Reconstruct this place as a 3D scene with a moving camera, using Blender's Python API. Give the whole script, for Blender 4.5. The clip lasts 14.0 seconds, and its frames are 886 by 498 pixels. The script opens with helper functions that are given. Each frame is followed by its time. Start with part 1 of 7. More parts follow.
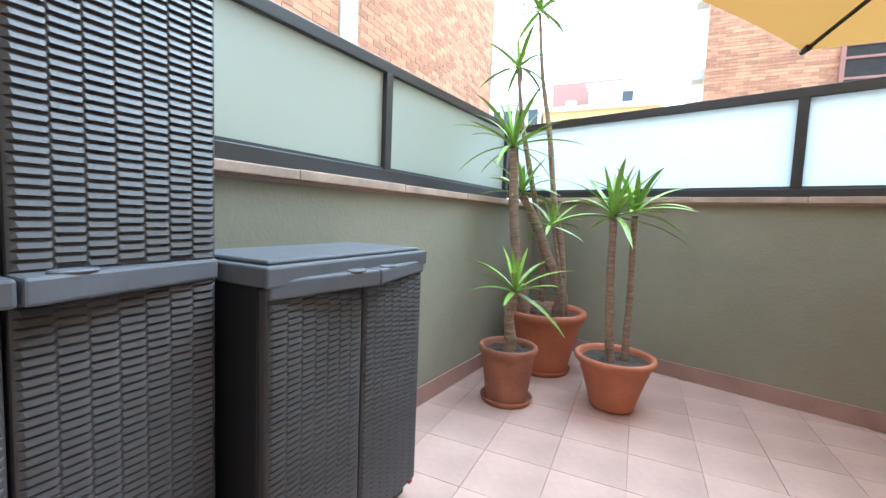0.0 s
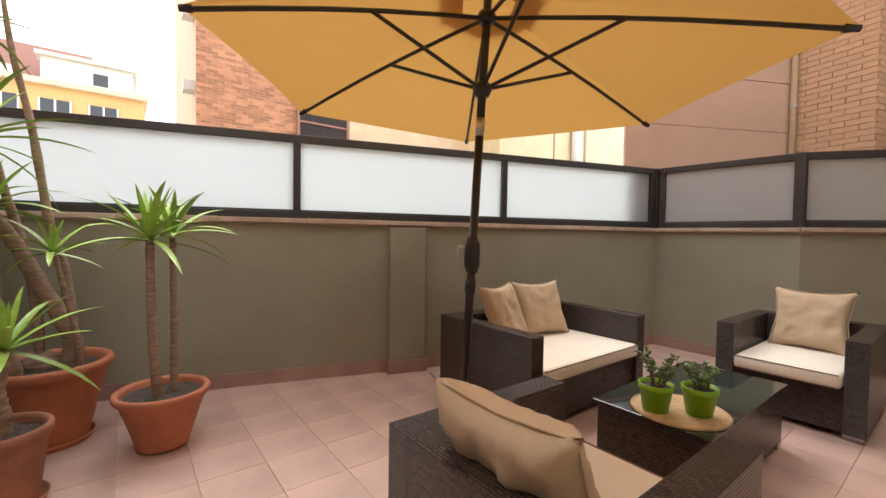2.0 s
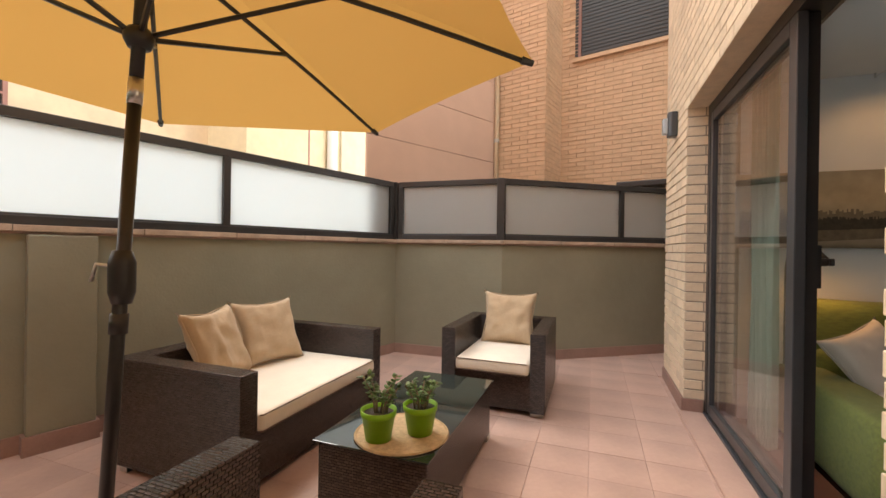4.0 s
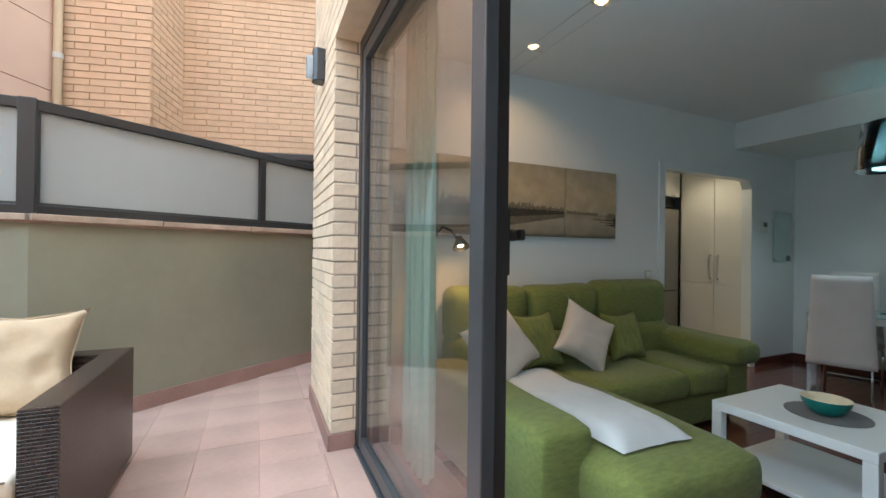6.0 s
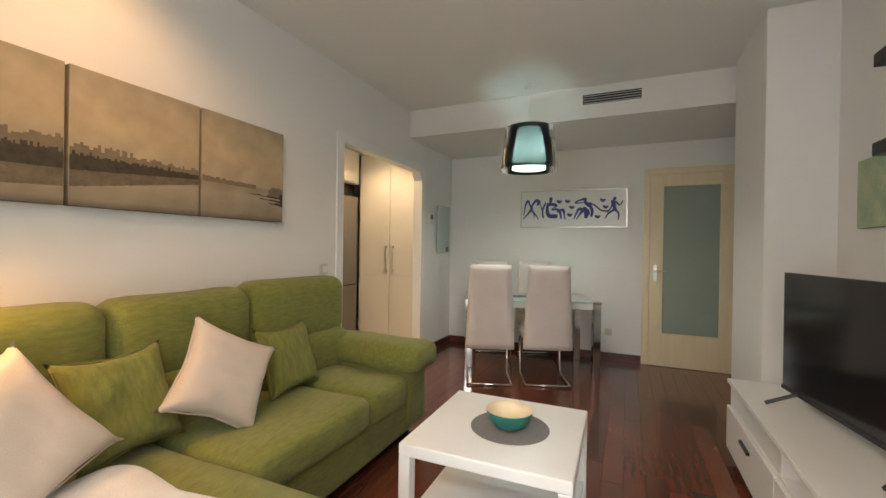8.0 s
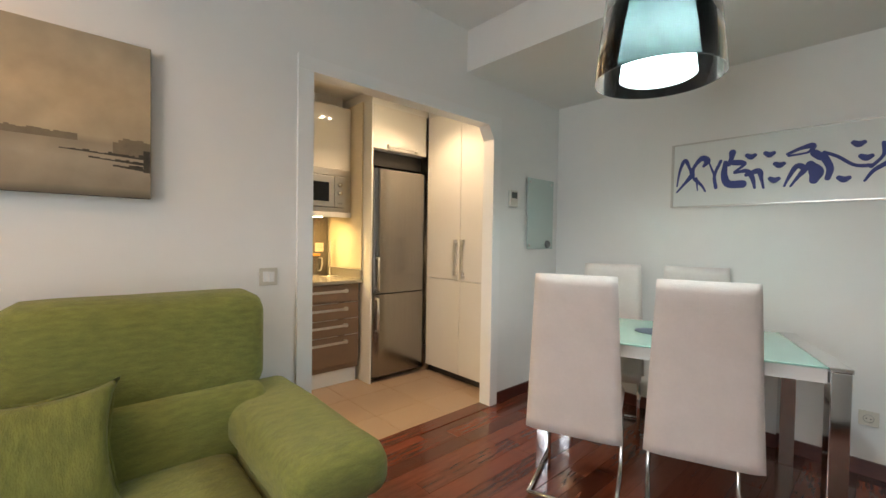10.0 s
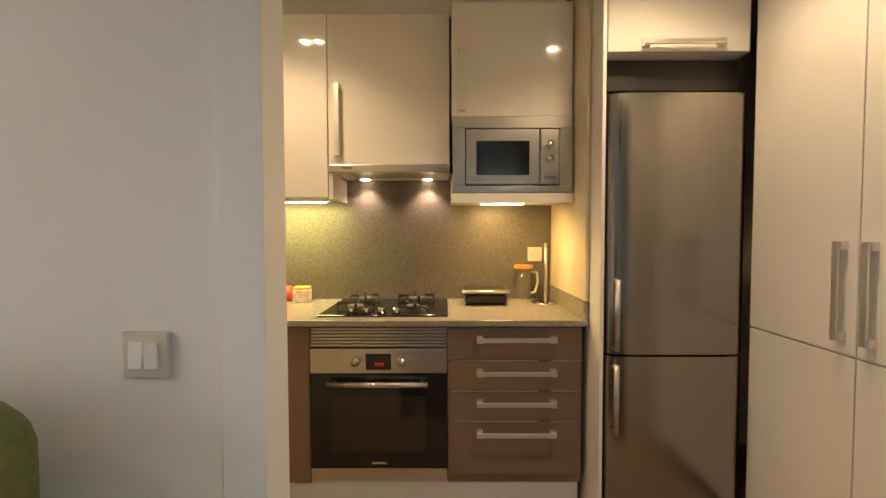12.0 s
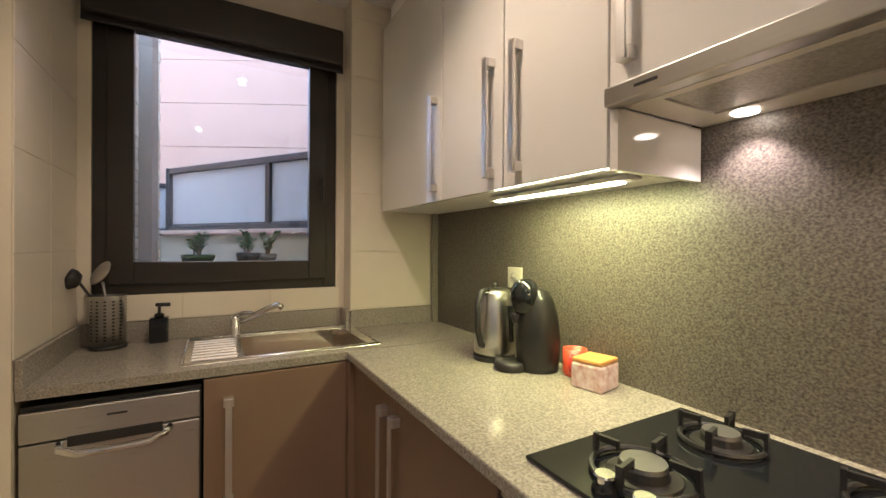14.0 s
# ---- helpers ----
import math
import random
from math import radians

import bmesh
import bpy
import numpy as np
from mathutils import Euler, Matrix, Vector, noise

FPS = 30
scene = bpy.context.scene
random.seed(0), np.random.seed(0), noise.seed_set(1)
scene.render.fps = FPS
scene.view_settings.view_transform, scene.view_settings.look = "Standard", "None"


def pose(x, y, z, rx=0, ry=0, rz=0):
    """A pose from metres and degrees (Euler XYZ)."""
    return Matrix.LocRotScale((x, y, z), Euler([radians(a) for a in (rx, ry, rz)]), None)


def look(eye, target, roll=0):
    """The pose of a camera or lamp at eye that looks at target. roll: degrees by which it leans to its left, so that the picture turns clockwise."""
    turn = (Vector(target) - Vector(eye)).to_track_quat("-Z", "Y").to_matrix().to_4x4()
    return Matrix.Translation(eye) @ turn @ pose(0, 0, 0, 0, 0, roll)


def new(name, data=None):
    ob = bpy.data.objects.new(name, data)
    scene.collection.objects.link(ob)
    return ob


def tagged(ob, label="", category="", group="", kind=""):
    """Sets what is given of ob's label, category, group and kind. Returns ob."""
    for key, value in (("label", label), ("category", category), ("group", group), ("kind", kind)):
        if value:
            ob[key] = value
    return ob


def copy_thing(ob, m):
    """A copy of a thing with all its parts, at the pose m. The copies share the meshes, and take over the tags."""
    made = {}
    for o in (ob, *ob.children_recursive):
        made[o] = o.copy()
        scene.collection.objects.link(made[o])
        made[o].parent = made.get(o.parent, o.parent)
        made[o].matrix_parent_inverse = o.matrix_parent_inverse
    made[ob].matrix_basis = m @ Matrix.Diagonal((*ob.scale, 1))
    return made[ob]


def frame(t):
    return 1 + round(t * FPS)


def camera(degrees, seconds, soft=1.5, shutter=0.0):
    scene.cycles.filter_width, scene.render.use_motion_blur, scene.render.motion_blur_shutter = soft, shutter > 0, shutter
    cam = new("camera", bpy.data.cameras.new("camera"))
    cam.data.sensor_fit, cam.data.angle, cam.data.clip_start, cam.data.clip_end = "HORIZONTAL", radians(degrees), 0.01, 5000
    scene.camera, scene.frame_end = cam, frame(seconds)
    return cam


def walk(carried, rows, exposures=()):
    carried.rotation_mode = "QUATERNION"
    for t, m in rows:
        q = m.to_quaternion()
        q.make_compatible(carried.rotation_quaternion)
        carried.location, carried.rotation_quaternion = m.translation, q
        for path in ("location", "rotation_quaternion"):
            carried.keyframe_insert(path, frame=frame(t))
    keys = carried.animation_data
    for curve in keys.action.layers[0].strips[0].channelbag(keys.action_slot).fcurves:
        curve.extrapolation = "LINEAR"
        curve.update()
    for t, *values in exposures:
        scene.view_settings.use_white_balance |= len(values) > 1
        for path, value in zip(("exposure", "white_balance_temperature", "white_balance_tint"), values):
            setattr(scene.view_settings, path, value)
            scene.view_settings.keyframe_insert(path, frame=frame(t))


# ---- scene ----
cam = camera(94.2, 14.0)
PATH = [
    (0, (0.833, 1.331, 1.258), (-0.017, 3.135, 1.104), 2.3),
    (0.5, (0.741, 1.357, 1.262), (0.625, 3.349, 1.131), 2.1),
    (1, (0.689, 1.339, 1.265), (1.172, 3.277, 1.173), 1.6),
    (1.5, (0.625, 1.287, 1.312), (1.529, 3.07, 1.232), 1.1),
    (2, (0.605, 1.242, 1.346), (1.827, 2.824, 1.28), 0.9),
    (2.5, (0.633, 1.213, 1.368), (2.094, 2.578, 1.32), 0.8),
    (5, (1.526, 1.319, 1.352), (3.524, 1.402, 1.375), 0.9),
    (5.5, (1.876, 1.207, 1.337), (3.85, 0.884, 1.361), 0.8),
    (6, (2.202, 1.009, 1.286), (4.026, 0.19, 1.292), 0.7),
    (6.5, (2.446, 0.909, 1.264), (3.951, -0.408, 1.256), 0.8),
    (7, (2.604, 0.656, 1.239), (3.735, -0.993, 1.228), 0.8),
    (7.5, (2.765, 0.376, 1.232), (3.627, -1.429, 1.226), 0.8),
    (7.7, (2.824, 0.285, 1.26), (3.63, -1.545, 1.254), 0.9),
    (9.8, (2.952, -1.552, 1.262), (4.335, -2.996, 1.221), 0.9),
    (10, (2.99, -1.737, 1.27), (4.467, -3.084, 1.223), 0.9),
    (10.5, (3.128, -2.192, 1.273), (4.826, -3.248, 1.216), 0.8),
    (11, (3.428, -2.581, 1.29), (5.293, -3.3, 1.225), 0.6),
    (11.5, (3.823, -2.845, 1.313), (5.789, -3.207, 1.231), 0.4),
    (12, (4.295, -3.008, 1.295), (6.293, -3.001, 1.224), -0.1),
    (12.5, (4.752, -3.018, 1.262), (6.719, -2.655, 1.243), -0.2),
    (13, (5.146, -3.072, 1.276), (6.973, -2.261, 1.26), 0.3),
    (13.5, (5.483, -3.073, 1.3), (6.99, -1.758, 1.279), 0.3),
    (14, (5.7, -3.018, 1.313), (6.672, -1.27, 1.303), 0.4),
]
EXPOSURES = [(0.0, 0.95, 4900, -4), (0.5, 0.7, 4650, -2), (1.0, 0.45, 5500, 4), (1.5, 0.4, 6300, 9), (2.5, 0.25, 6600, 10), (5.0, 0.7, 6900, 5), (5.5, 0.85, 6400, 0),
             (6.0, 1.2, 5200, -5), (6.5, 1.65, 5300, -6), (7.0, 2.1, 6000, 3), (7.5, 2.2, 7000, 8), (10.0, 2.62, 6400, 9), (11.0, 2.55, 6100, 9), (12.0, 2.18, 6800, 11), (12.5, 2.06, 5400, 12), (13.0, 2.07, 4800, 12), (14.0, 2.07, 5150, 14)]
walk(cam, [(t, look(eye, target, roll)) for t, eye, target, roll in PATH], EXPOSURES)

# ---- light ----
world = bpy.data.worlds.new("world")
scene.world = world
world.use_nodes = True
wn, wl = world.node_tree.nodes, world.node_tree.links
wn.clear()
w_out, w_bg, w_sky, w_mix = (wn.new(n) for n in ("ShaderNodeOutputWorld", "ShaderNodeBackground", "ShaderNodeTexSky", "ShaderNodeMix"))
w_sky.sky_type, w_sky.sun_disc = "NISHITA", False
w_sky.sun_elevation, w_sky.sun_rotation, w_sky.dust_density = radians(52), radians(20), 6.0
w_mix.data_type = "RGBA"
w_mix.inputs["Factor"].default_value = 0.72          # a thick bright cloud layer over the sky
w_mix.inputs["B"].default_value = (25.0, 25.4, 26.4, 1)
wl.new(w_sky.outputs[0], w_mix.inputs["A"])
wl.new(w_mix.outputs["Result"], w_bg.inputs[0])
w_bg.inputs[1].default_value = 0.14
wl.new(w_bg.outputs[0], w_out.inputs[0])


def lamp(name, kind, m, energy, colour, **more):
    data = bpy.data.lights.new(name, kind)
    data.energy, data.color = energy, colour
    for key, value in more.items():
        if key == "angle":
            data.angle = value
        elif key == "size":
            data.shadow_soft_size = value
        elif key == "spot":
            data.spot_size, data.spot_blend = value, 0.6
        elif key == "area":
            data.shape, data.size, data.size_y = "RECTANGLE", value[0], value[1]
    ob = new(name, data)
    ob.matrix_world = m
    return ob


lamp("sun", "SUN", look((10, 12, 21), (1, 0, 0)), 1.7, (1.0, 0.97, 0.93), angle=radians(30))
# area lamp added in the terrace door's opening, strengthens the sky's daylight indoors
lamp("door_daylight", "AREA", look((3.35, 0.285, 1.35), (3.35, -1.0, 1.20)), 5.4, (0.73, 0.90, 1.0), area=(2.1, 2.1))
WARM = (1.0, 0.62, 0.30)

# ---- mesh helpers ----


class MB:
    """Gathers vertices and faces of one mesh."""

    def __init__(self):
        self.v, self.f = [], []

    def add(self, verts, faces, m=None):
        n = len(self.v)
        self.v += [tuple(m @ Vector(p)) for p in verts] if m else [tuple(p) for p in verts]
        self.f += [tuple(i + n for i in face) for face in faces]
        return self

    def box(self, x0, x1, y0, y1, z0, z1, m=None):
        verts = [(x, y, z) for z in (z0, z1) for y in (y0, y1) for x in (x0, x1)]
        return self.add(verts, [(0, 2, 3, 1), (4, 5, 7, 6), (0, 1, 5, 4), (2, 6, 7, 3), (0, 4, 6, 2), (1, 3, 7, 5)], m)

    def prism(self, poly, z0, z1, m=None):
        """A polygon, counter-clockwise from above, raised from z0 to z1."""
        n = len(poly)
        verts = [(x, y, z0) for x, y in poly] + [(x, y, z1) for x, y in poly]
        faces = [tuple(reversed(range(n))), tuple(range(n, 2 * n))]
        faces += [(i, (i + 1) % n, n + (i + 1) % n, n + i) for i in range(n)]
        return self.add(verts, faces, m)

    def lathe(self, profile, seg=24, m=None):
        """A profile of (radius, z) turned about z; it may start and end at radius 0."""
        verts, faces, rows = [], [], []
        for r, z in profile:
            if r < 1e-5:
                rows.append([len(verts)] * seg)
                verts.append((0, 0, z))
            else:
                rows.append(list(range(len(verts), len(verts) + seg)))
                verts += [(r * math.cos(2 * math.pi * k / seg), r * math.sin(2 * math.pi * k / seg), z) for k in range(seg)]
        for a, b in zip(rows, rows[1:]):
            for k in range(seg):
                j = (k + 1) % seg
                face = list(dict.fromkeys((a[k], a[j], b[j], b[k])))
                if len(face) > 2:
                    faces.append(face)
        return self.add(verts, faces, m)

    def tube(self, pts, r, seg=8, m=None, caps=True):
        """A round bar along points; r may be a list with one radius a point."""
        pts = [Vector(p) for p in pts]
        radii = r if isinstance(r, (list, tuple)) else [r] * len(pts)
        verts, faces = [], []
        side = None
        for i, p in enumerate(pts):
            way = (pts[min(i + 1, len(pts) - 1)] - pts[max(i - 1, 0)]).normalized()
            if side is None:
                side = way.orthogonal().normalized()
            side = (side - way * side.dot(way)).normalized()
            up = way.cross(side)
            for k in range(seg):
                a = 2 * math.pi * k / seg
                verts.append(p + radii[i] * (math.cos(a) * side + math.sin(a) * up))
        for i in range(len(pts) - 1):
            for k in range(seg):
                j = (k + 1) % seg
                faces.append((i * seg + k, i * seg + j, (i + 1) * seg + j, (i + 1) * seg + k))
        if caps:
            faces += [tuple(reversed(range(seg))), tuple(range((len(pts) - 1) * seg, len(pts) * seg))]
        return self.add(verts, faces, m)

    def grid(self, fn, nu, nv, m=None, wrap=False):
        """A sheet of fn(u, v), with u and v from 0 to 1."""
        verts = [fn(i / nu, j / nv) for j in range(nv + 1) for i in range(nu + 1)]
        faces = [(j * (nu + 1) + i, j * (nu + 1) + i + 1, (j + 1) * (nu + 1) + i + 1, (j + 1) * (nu + 1) + i) for j in range(nv) for i in range(nu)]
        return self.add(verts, faces, m)

    def cushion(self, w, d, h, puff=0.5, m=None, n=12, wob=0.0, seed=0):
        """A pillow w by d, h thick in its middle, lying flat about the origin."""
        def side(sign):
            def fn(u, v):
                a, b = 2 * u - 1, 2 * v - 1
                fat = (max(0.0, 1 - a ** 4) * max(0.0, 1 - b ** 4)) ** puff
                ear = 1 + 0.07 * (abs(a) * abs(b)) ** 7
                pinch = ear - 0.15 * (1 - b * b) * abs(a) ** 3, ear - 0.15 * (1 - a * a) * abs(b) ** 3
                bump = wob * noise.noise((a * 2.3 + seed, b * 2.3, sign * 3.0)) + 0.6 * wob * noise.noise((a * 6 + seed, b * 2, 7.0 + sign)) + 0.35 * wob * noise.noise((a * 3 - b * 8, b * 3 + a * 4, seed + 2.0 * sign))
                return (a * w / 2 * pinch[0], b * d / 2 * pinch[1], sign * fat * (h / 2 + bump))
            return fn
        self.grid(side(1), n, n, m)
        k = len(self.f)
        self.grid(side(-1), n, n, m)
        self.f[k:] = [tuple(reversed(f)) for f in self.f[k:]]
        return self

    def mesh(self, name, mat, smooth=False, bevel=0.0, segs=2, weld=False):
        me = bpy.data.meshes.new(name)
        me.from_pydata(self.v, [], self.f)
        if bevel or weld:
            bm = bmesh.new()
            bm.from_mesh(me)
            if weld:
                bmesh.ops.remove_doubles(bm, verts=bm.verts, dist=1e-5)
            if bevel:
                bmesh.ops.bevel(bm, geom=[e for e in bm.edges if len(e.link_faces) == 2 and e.calc_face_angle(0) > 0.5], offset=bevel, segments=segs, affect="EDGES", profile=0.5, clamp_overlap=True)
            bm.to_mesh(me)
            bm.free()
        n = len(me.polygons)
        if smooth:
            me.polygons.foreach_set("use_smooth", [True] * n)
        # unwrapped in metres along each face's main axis
        uv = me.uv_layers.new(name="uv").data
        for p in me.polygons:
            nx, ny, nz = (abs(c) for c in p.normal)
            a, b = (0, 1) if nz >= max(nx, ny) else (1, 2) if nx >= ny else (0, 2)
            for li in p.loop_indices:
                co = me.vertices[me.loops[li].vertex_index].co
                uv[li].uv = (co[a], co[b])
        me.materials.append(mat)
        me.update()
        return me


def part(name, mb, mat, parent=None, label="", smooth=False, bevel=0.0, segs=2, m=None, weld=False):
    """One mesh object, under parent where there is one. mb: an MB or a mesh."""
    me = mb if isinstance(mb, bpy.types.Mesh) else mb.mesh(name, mat, smooth, bevel, segs, weld)
    ob = new(name, me)
    if parent:
        ob.parent = parent
    if m:
        ob.matrix_basis = m
    if smooth and bevel:
        for p in me.polygons:
            p.use_smooth = True
    return tagged(ob, label)


def smooth_by_angle(ob, deg=35):
    me = ob.data
    me.polygons.foreach_set("use_smooth", [True] * len(me.polygons))
    me.set_sharp_from_angle(angle=radians(deg))
    return ob


def structure(name, mb, mat, label, category, bevel=0.0, smooth=False):
    return tagged(part(name, mb, mat, bevel=bevel, smooth=smooth), label, category, kind="structure")


def thing(name, label, category, x=0, y=0, z=0, rz=0, group=""):
    ob = new(name)
    ob.empty_display_size = 0.1
    ob.matrix_basis = pose(x, y, z, 0, 0, rz)
    return tagged(ob, label, category, group)


def box(x0, x1, y0, y1, z0, z1, m=None):
    return MB().box(x0, x1, y0, y1, z0, z1, m)


def cyl(r, z0, z1, seg=20, m=None):
    return MB().lathe([(0, z0), (r, z0), (r, z1), (0, z1)], seg, m)


# ---- materials ----


def mat(name, colour, rough=0.6, metal=0.0, vary=0.12, scale=6.0, bump=0.0, bscale=60.0, coat=0.0, second=None, island=0.0, detail=4, stain=0.0, space="Object", spec=0.5, sheen=0.0):
    """A surface with colour drift at two scales, fine relief, and a drift from piece to piece."""
    ma = bpy.data.materials.new(name)
    ma.use_nodes = True
    nd, ln = ma.node_tree.nodes, ma.node_tree.links
    b = nd["Principled BSDF"]
    b.inputs["Roughness"].default_value, b.inputs["Metallic"].default_value = rough, metal
    b.inputs["Coat Weight"].default_value = coat
    b.inputs["Specular IOR Level"].default_value = spec
    b.inputs["Sheen Weight"].default_value = sheen
    co = nd.new("ShaderNodeTexCoord")
    src = co.outputs[space]
    n1, n2 = nd.new("ShaderNodeTexNoise"), nd.new("ShaderNodeTexNoise")
    n1.inputs["Scale"].default_value, n1.inputs["Detail"].default_value = scale, detail
    n2.inputs["Scale"].default_value, n2.inputs["Detail"].default_value = scale * 9, 3
    ln.new(src, n1.inputs["Vector"]), ln.new(src, n2.inputs["Vector"])
    add = nd.new("ShaderNodeMath")
    add.operation = "MULTIPLY_ADD"
    add.inputs[1].default_value = 0.45
    ln.new(n2.outputs["Fac"], add.inputs[0]), ln.new(n1.outputs["Fac"], add.inputs[2])
    fac = add.outputs[0]
    if island:
        info = nd.new("ShaderNodeObjectInfo")
        geo = nd.new("ShaderNodeNewGeometry")
        both = nd.new("ShaderNodeMath")
        both.operation = "ADD"
        ln.new(info.outputs["Random"], both.inputs[0]), ln.new(geo.outputs["Random Per Island"], both.inputs[1])
        fr = nd.new("ShaderNodeMath")
        fr.operation = "FRACT"
        ln.new(both.outputs[0], fr.inputs[0])
        a2 = nd.new("ShaderNodeMath")
        a2.operation = "MULTIPLY_ADD"
        a2.inputs[1].default_value = island
        ln.new(fr.outputs[0], a2.inputs[0]), ln.new(fac, a2.inputs[2])
        sub = nd.new("ShaderNodeMath")
        sub.operation = "SUBTRACT"
        sub.inputs[1].default_value = island / 2
        ln.new(a2.outputs[0], sub.inputs[0])
        fac = sub.outputs[0]
    ramp = nd.new("ShaderNodeValToRGB")
    ramp.color_ramp.elements[0].position, ramp.color_ramp.elements[1].position = 0.42, 1.02
    lo = second or [c * (1 - vary) for c in colour]
    hi = colour if second else [min(1, c * (1 + vary)) for c in colour]
    ramp.color_ramp.elements[0].color, ramp.color_ramp.elements[1].color = (*lo, 1), (*hi, 1)
    ln.new(fac, ramp.inputs[0])
    out = ramp.outputs[0]
    if stain:
        n3 = nd.new("ShaderNodeTexNoise")
        n3.inputs["Scale"].default_value, n3.inputs["Detail"].default_value = 1.7, 6
        ln.new(src, n3.inputs["Vector"])
        r3 = nd.new("ShaderNodeValToRGB")
        r3.color_ramp.elements[0].position, r3.color_ramp.elements[1].position = 0.40, 0.62
        r3.color_ramp.elements[0].color = (1 - stain,) * 3 + (1,)
        ln.new(n3.outputs["Fac"], r3.inputs[0])
        mul = nd.new("ShaderNodeMix")
        mul.data_type, mul.blend_type = "RGBA", "MULTIPLY"
        mul.inputs["Factor"].default_value = 1
        ln.new(out, mul.inputs["A"]), ln.new(r3.outputs[0], mul.inputs["B"])
        out = mul.outputs["Result"]
    ln.new(out, b.inputs["Base Color"])
    rr = nd.new("ShaderNodeMapRange")
    rr.inputs["To Min"].default_value, rr.inputs["To Max"].default_value = max(0.02, rough * 0.82), min(1, rough * 1.15)
    ln.new(n1.outputs["Fac"], rr.inputs["Value"]), ln.new(rr.outputs[0], b.inputs["Roughness"])
    if bump:
        nb, bp = nd.new("ShaderNodeTexNoise"), nd.new("ShaderNodeBump")
        nb.inputs["Scale"].default_value, nb.inputs["Detail"].default_value = bscale, 4
        bp.inputs["Strength"].default_value, bp.inputs["Distance"].default_value = bump, 0.004
        ln.new(src, nb.inputs["Vector"]), ln.new(nb.outputs["Fac"], bp.inputs["Height"]), ln.new(bp.outputs[0], b.inputs["Normal"])
    return ma


def stretch(ma, x, y, z):
    """Stretches the noise of a material along its axes: brushed metal, wood grain, streaks."""
    nd, ln = ma.node_tree.nodes, ma.node_tree.links
    mp = nd.new("ShaderNodeMapping")
    mp.inputs["Scale"].default_value = (x, y, z)
    for link in [k for k in ln if k.from_node.bl_idname == "ShaderNodeTexCoord"]:
        src, dst = link.from_socket, link.to_socket
        ln.new(src, mp.inputs["Vector"]), ln.new(mp.outputs[0], dst)
    return ma


def weave(name, colour, dark, w=0.012, h=0.006, rough=0.42, strength=0.9):
    """Woven strips, unwrapped in metres."""
    ma = bpy.data.materials.new(name)
    ma.use_nodes = True
    nd, ln = ma.node_tree.nodes, ma.node_tree.links
    b = nd["Principled BSDF"]
    b.inputs["Roughness"].default_value = rough
    co, br, bp = nd.new("ShaderNodeTexCoord"), nd.new("ShaderNodeTexBrick"), nd.new("ShaderNodeBump")
    br.offset, br.inputs["Scale"].default_value = 0.5, 1.0
    br.inputs["Brick Width"].default_value, br.inputs["Row Height"].default_value = w * 2, h * 2
    br.inputs["Mortar Size"].default_value, br.inputs["Mortar Smooth"].default_value = h * 0.34, 1.0
    br.inputs["Color1"].default_value, br.inputs["Color2"].default_value = (*colour, 1), (*[c * 0.6 for c in colour], 1)
    br.inputs["Mortar"].default_value = (*dark, 1)
    ln.new(co.outputs["UV"], br.inputs["Vector"])
    ln.new(br.outputs["Color"], b.inputs["Base Color"])
    bp.inputs["Strength"].default_value, bp.inputs["Distance"].default_value, bp.invert = strength, h * 1.1, True
    ln.new(br.outputs["Fac"], bp.inputs["Height"]), ln.new(bp.outputs[0], b.inputs["Normal"])
    return ma


def glass(name, colour=(1, 1, 1), rough=0.0, ior=1.45):
    ma = bpy.data.materials.new(name)
    ma.use_nodes = True
    b = ma.node_tree.nodes["Principled BSDF"]
    b.inputs["Base Color"].default_value = (*colour, 1)
    b.inputs["Transmission Weight"].default_value, b.inputs["Roughness"].default_value, b.inputs["IOR"].default_value = 1.0, rough, ior
    return ma


def frosted(name, colour, through_share=0.75, gloss=0.25):
    """Etched glass: light from behind scatters through it."""
    ma = bpy.data.materials.new(name)
    ma.use_nodes = True
    nd, ln = ma.node_tree.nodes, ma.node_tree.links
    nd.remove(nd["Principled BSDF"])
    out = nd["Material Output"]
    tr, df, gl, m1, m2, no = (nd.new("ShaderNode" + n) for n in ("BsdfTranslucent", "BsdfDiffuse", "BsdfGlossy", "MixShader", "MixShader", "TexNoise"))
    no.inputs["Scale"].default_value = 1.3
    mx = nd.new("ShaderNodeMix")
    mx.data_type = "RGBA"
    mx.inputs["A"].default_value, mx.inputs["B"].default_value = (*[c * 0.94 for c in colour], 1), (*colour, 1)
    ln.new(no.outputs["Fac"], mx.inputs["Factor"])
    ln.new(mx.outputs["Result"], tr.inputs[0]), ln.new(mx.outputs["Result"], df.inputs[0])
    m1.inputs[0].default_value = 1 - through_share
    ln.new(tr.outputs[0], m1.inputs[1]), ln.new(df.outputs[0], m1.inputs[2])
    gl.inputs["Roughness"].default_value = gloss
    m2.inputs[0].default_value = 0.05
    ln.new(m1.outputs[0], m2.inputs[1]), ln.new(gl.outputs[0], m2.inputs[2])
    ln.new(m2.outputs[0], out.inputs[0])
    return ma


def glow(name, colour, strength):
    ma = bpy.data.materials.new(name)
    ma.use_nodes = True
    b = ma.node_tree.nodes["Principled BSDF"]
    b.inputs["Base Color"].default_value = (*colour, 1)
    b.inputs["Emission Color"].default_value, b.inputs["Emission Strength"].default_value = (*colour, 1), strength
    return ma


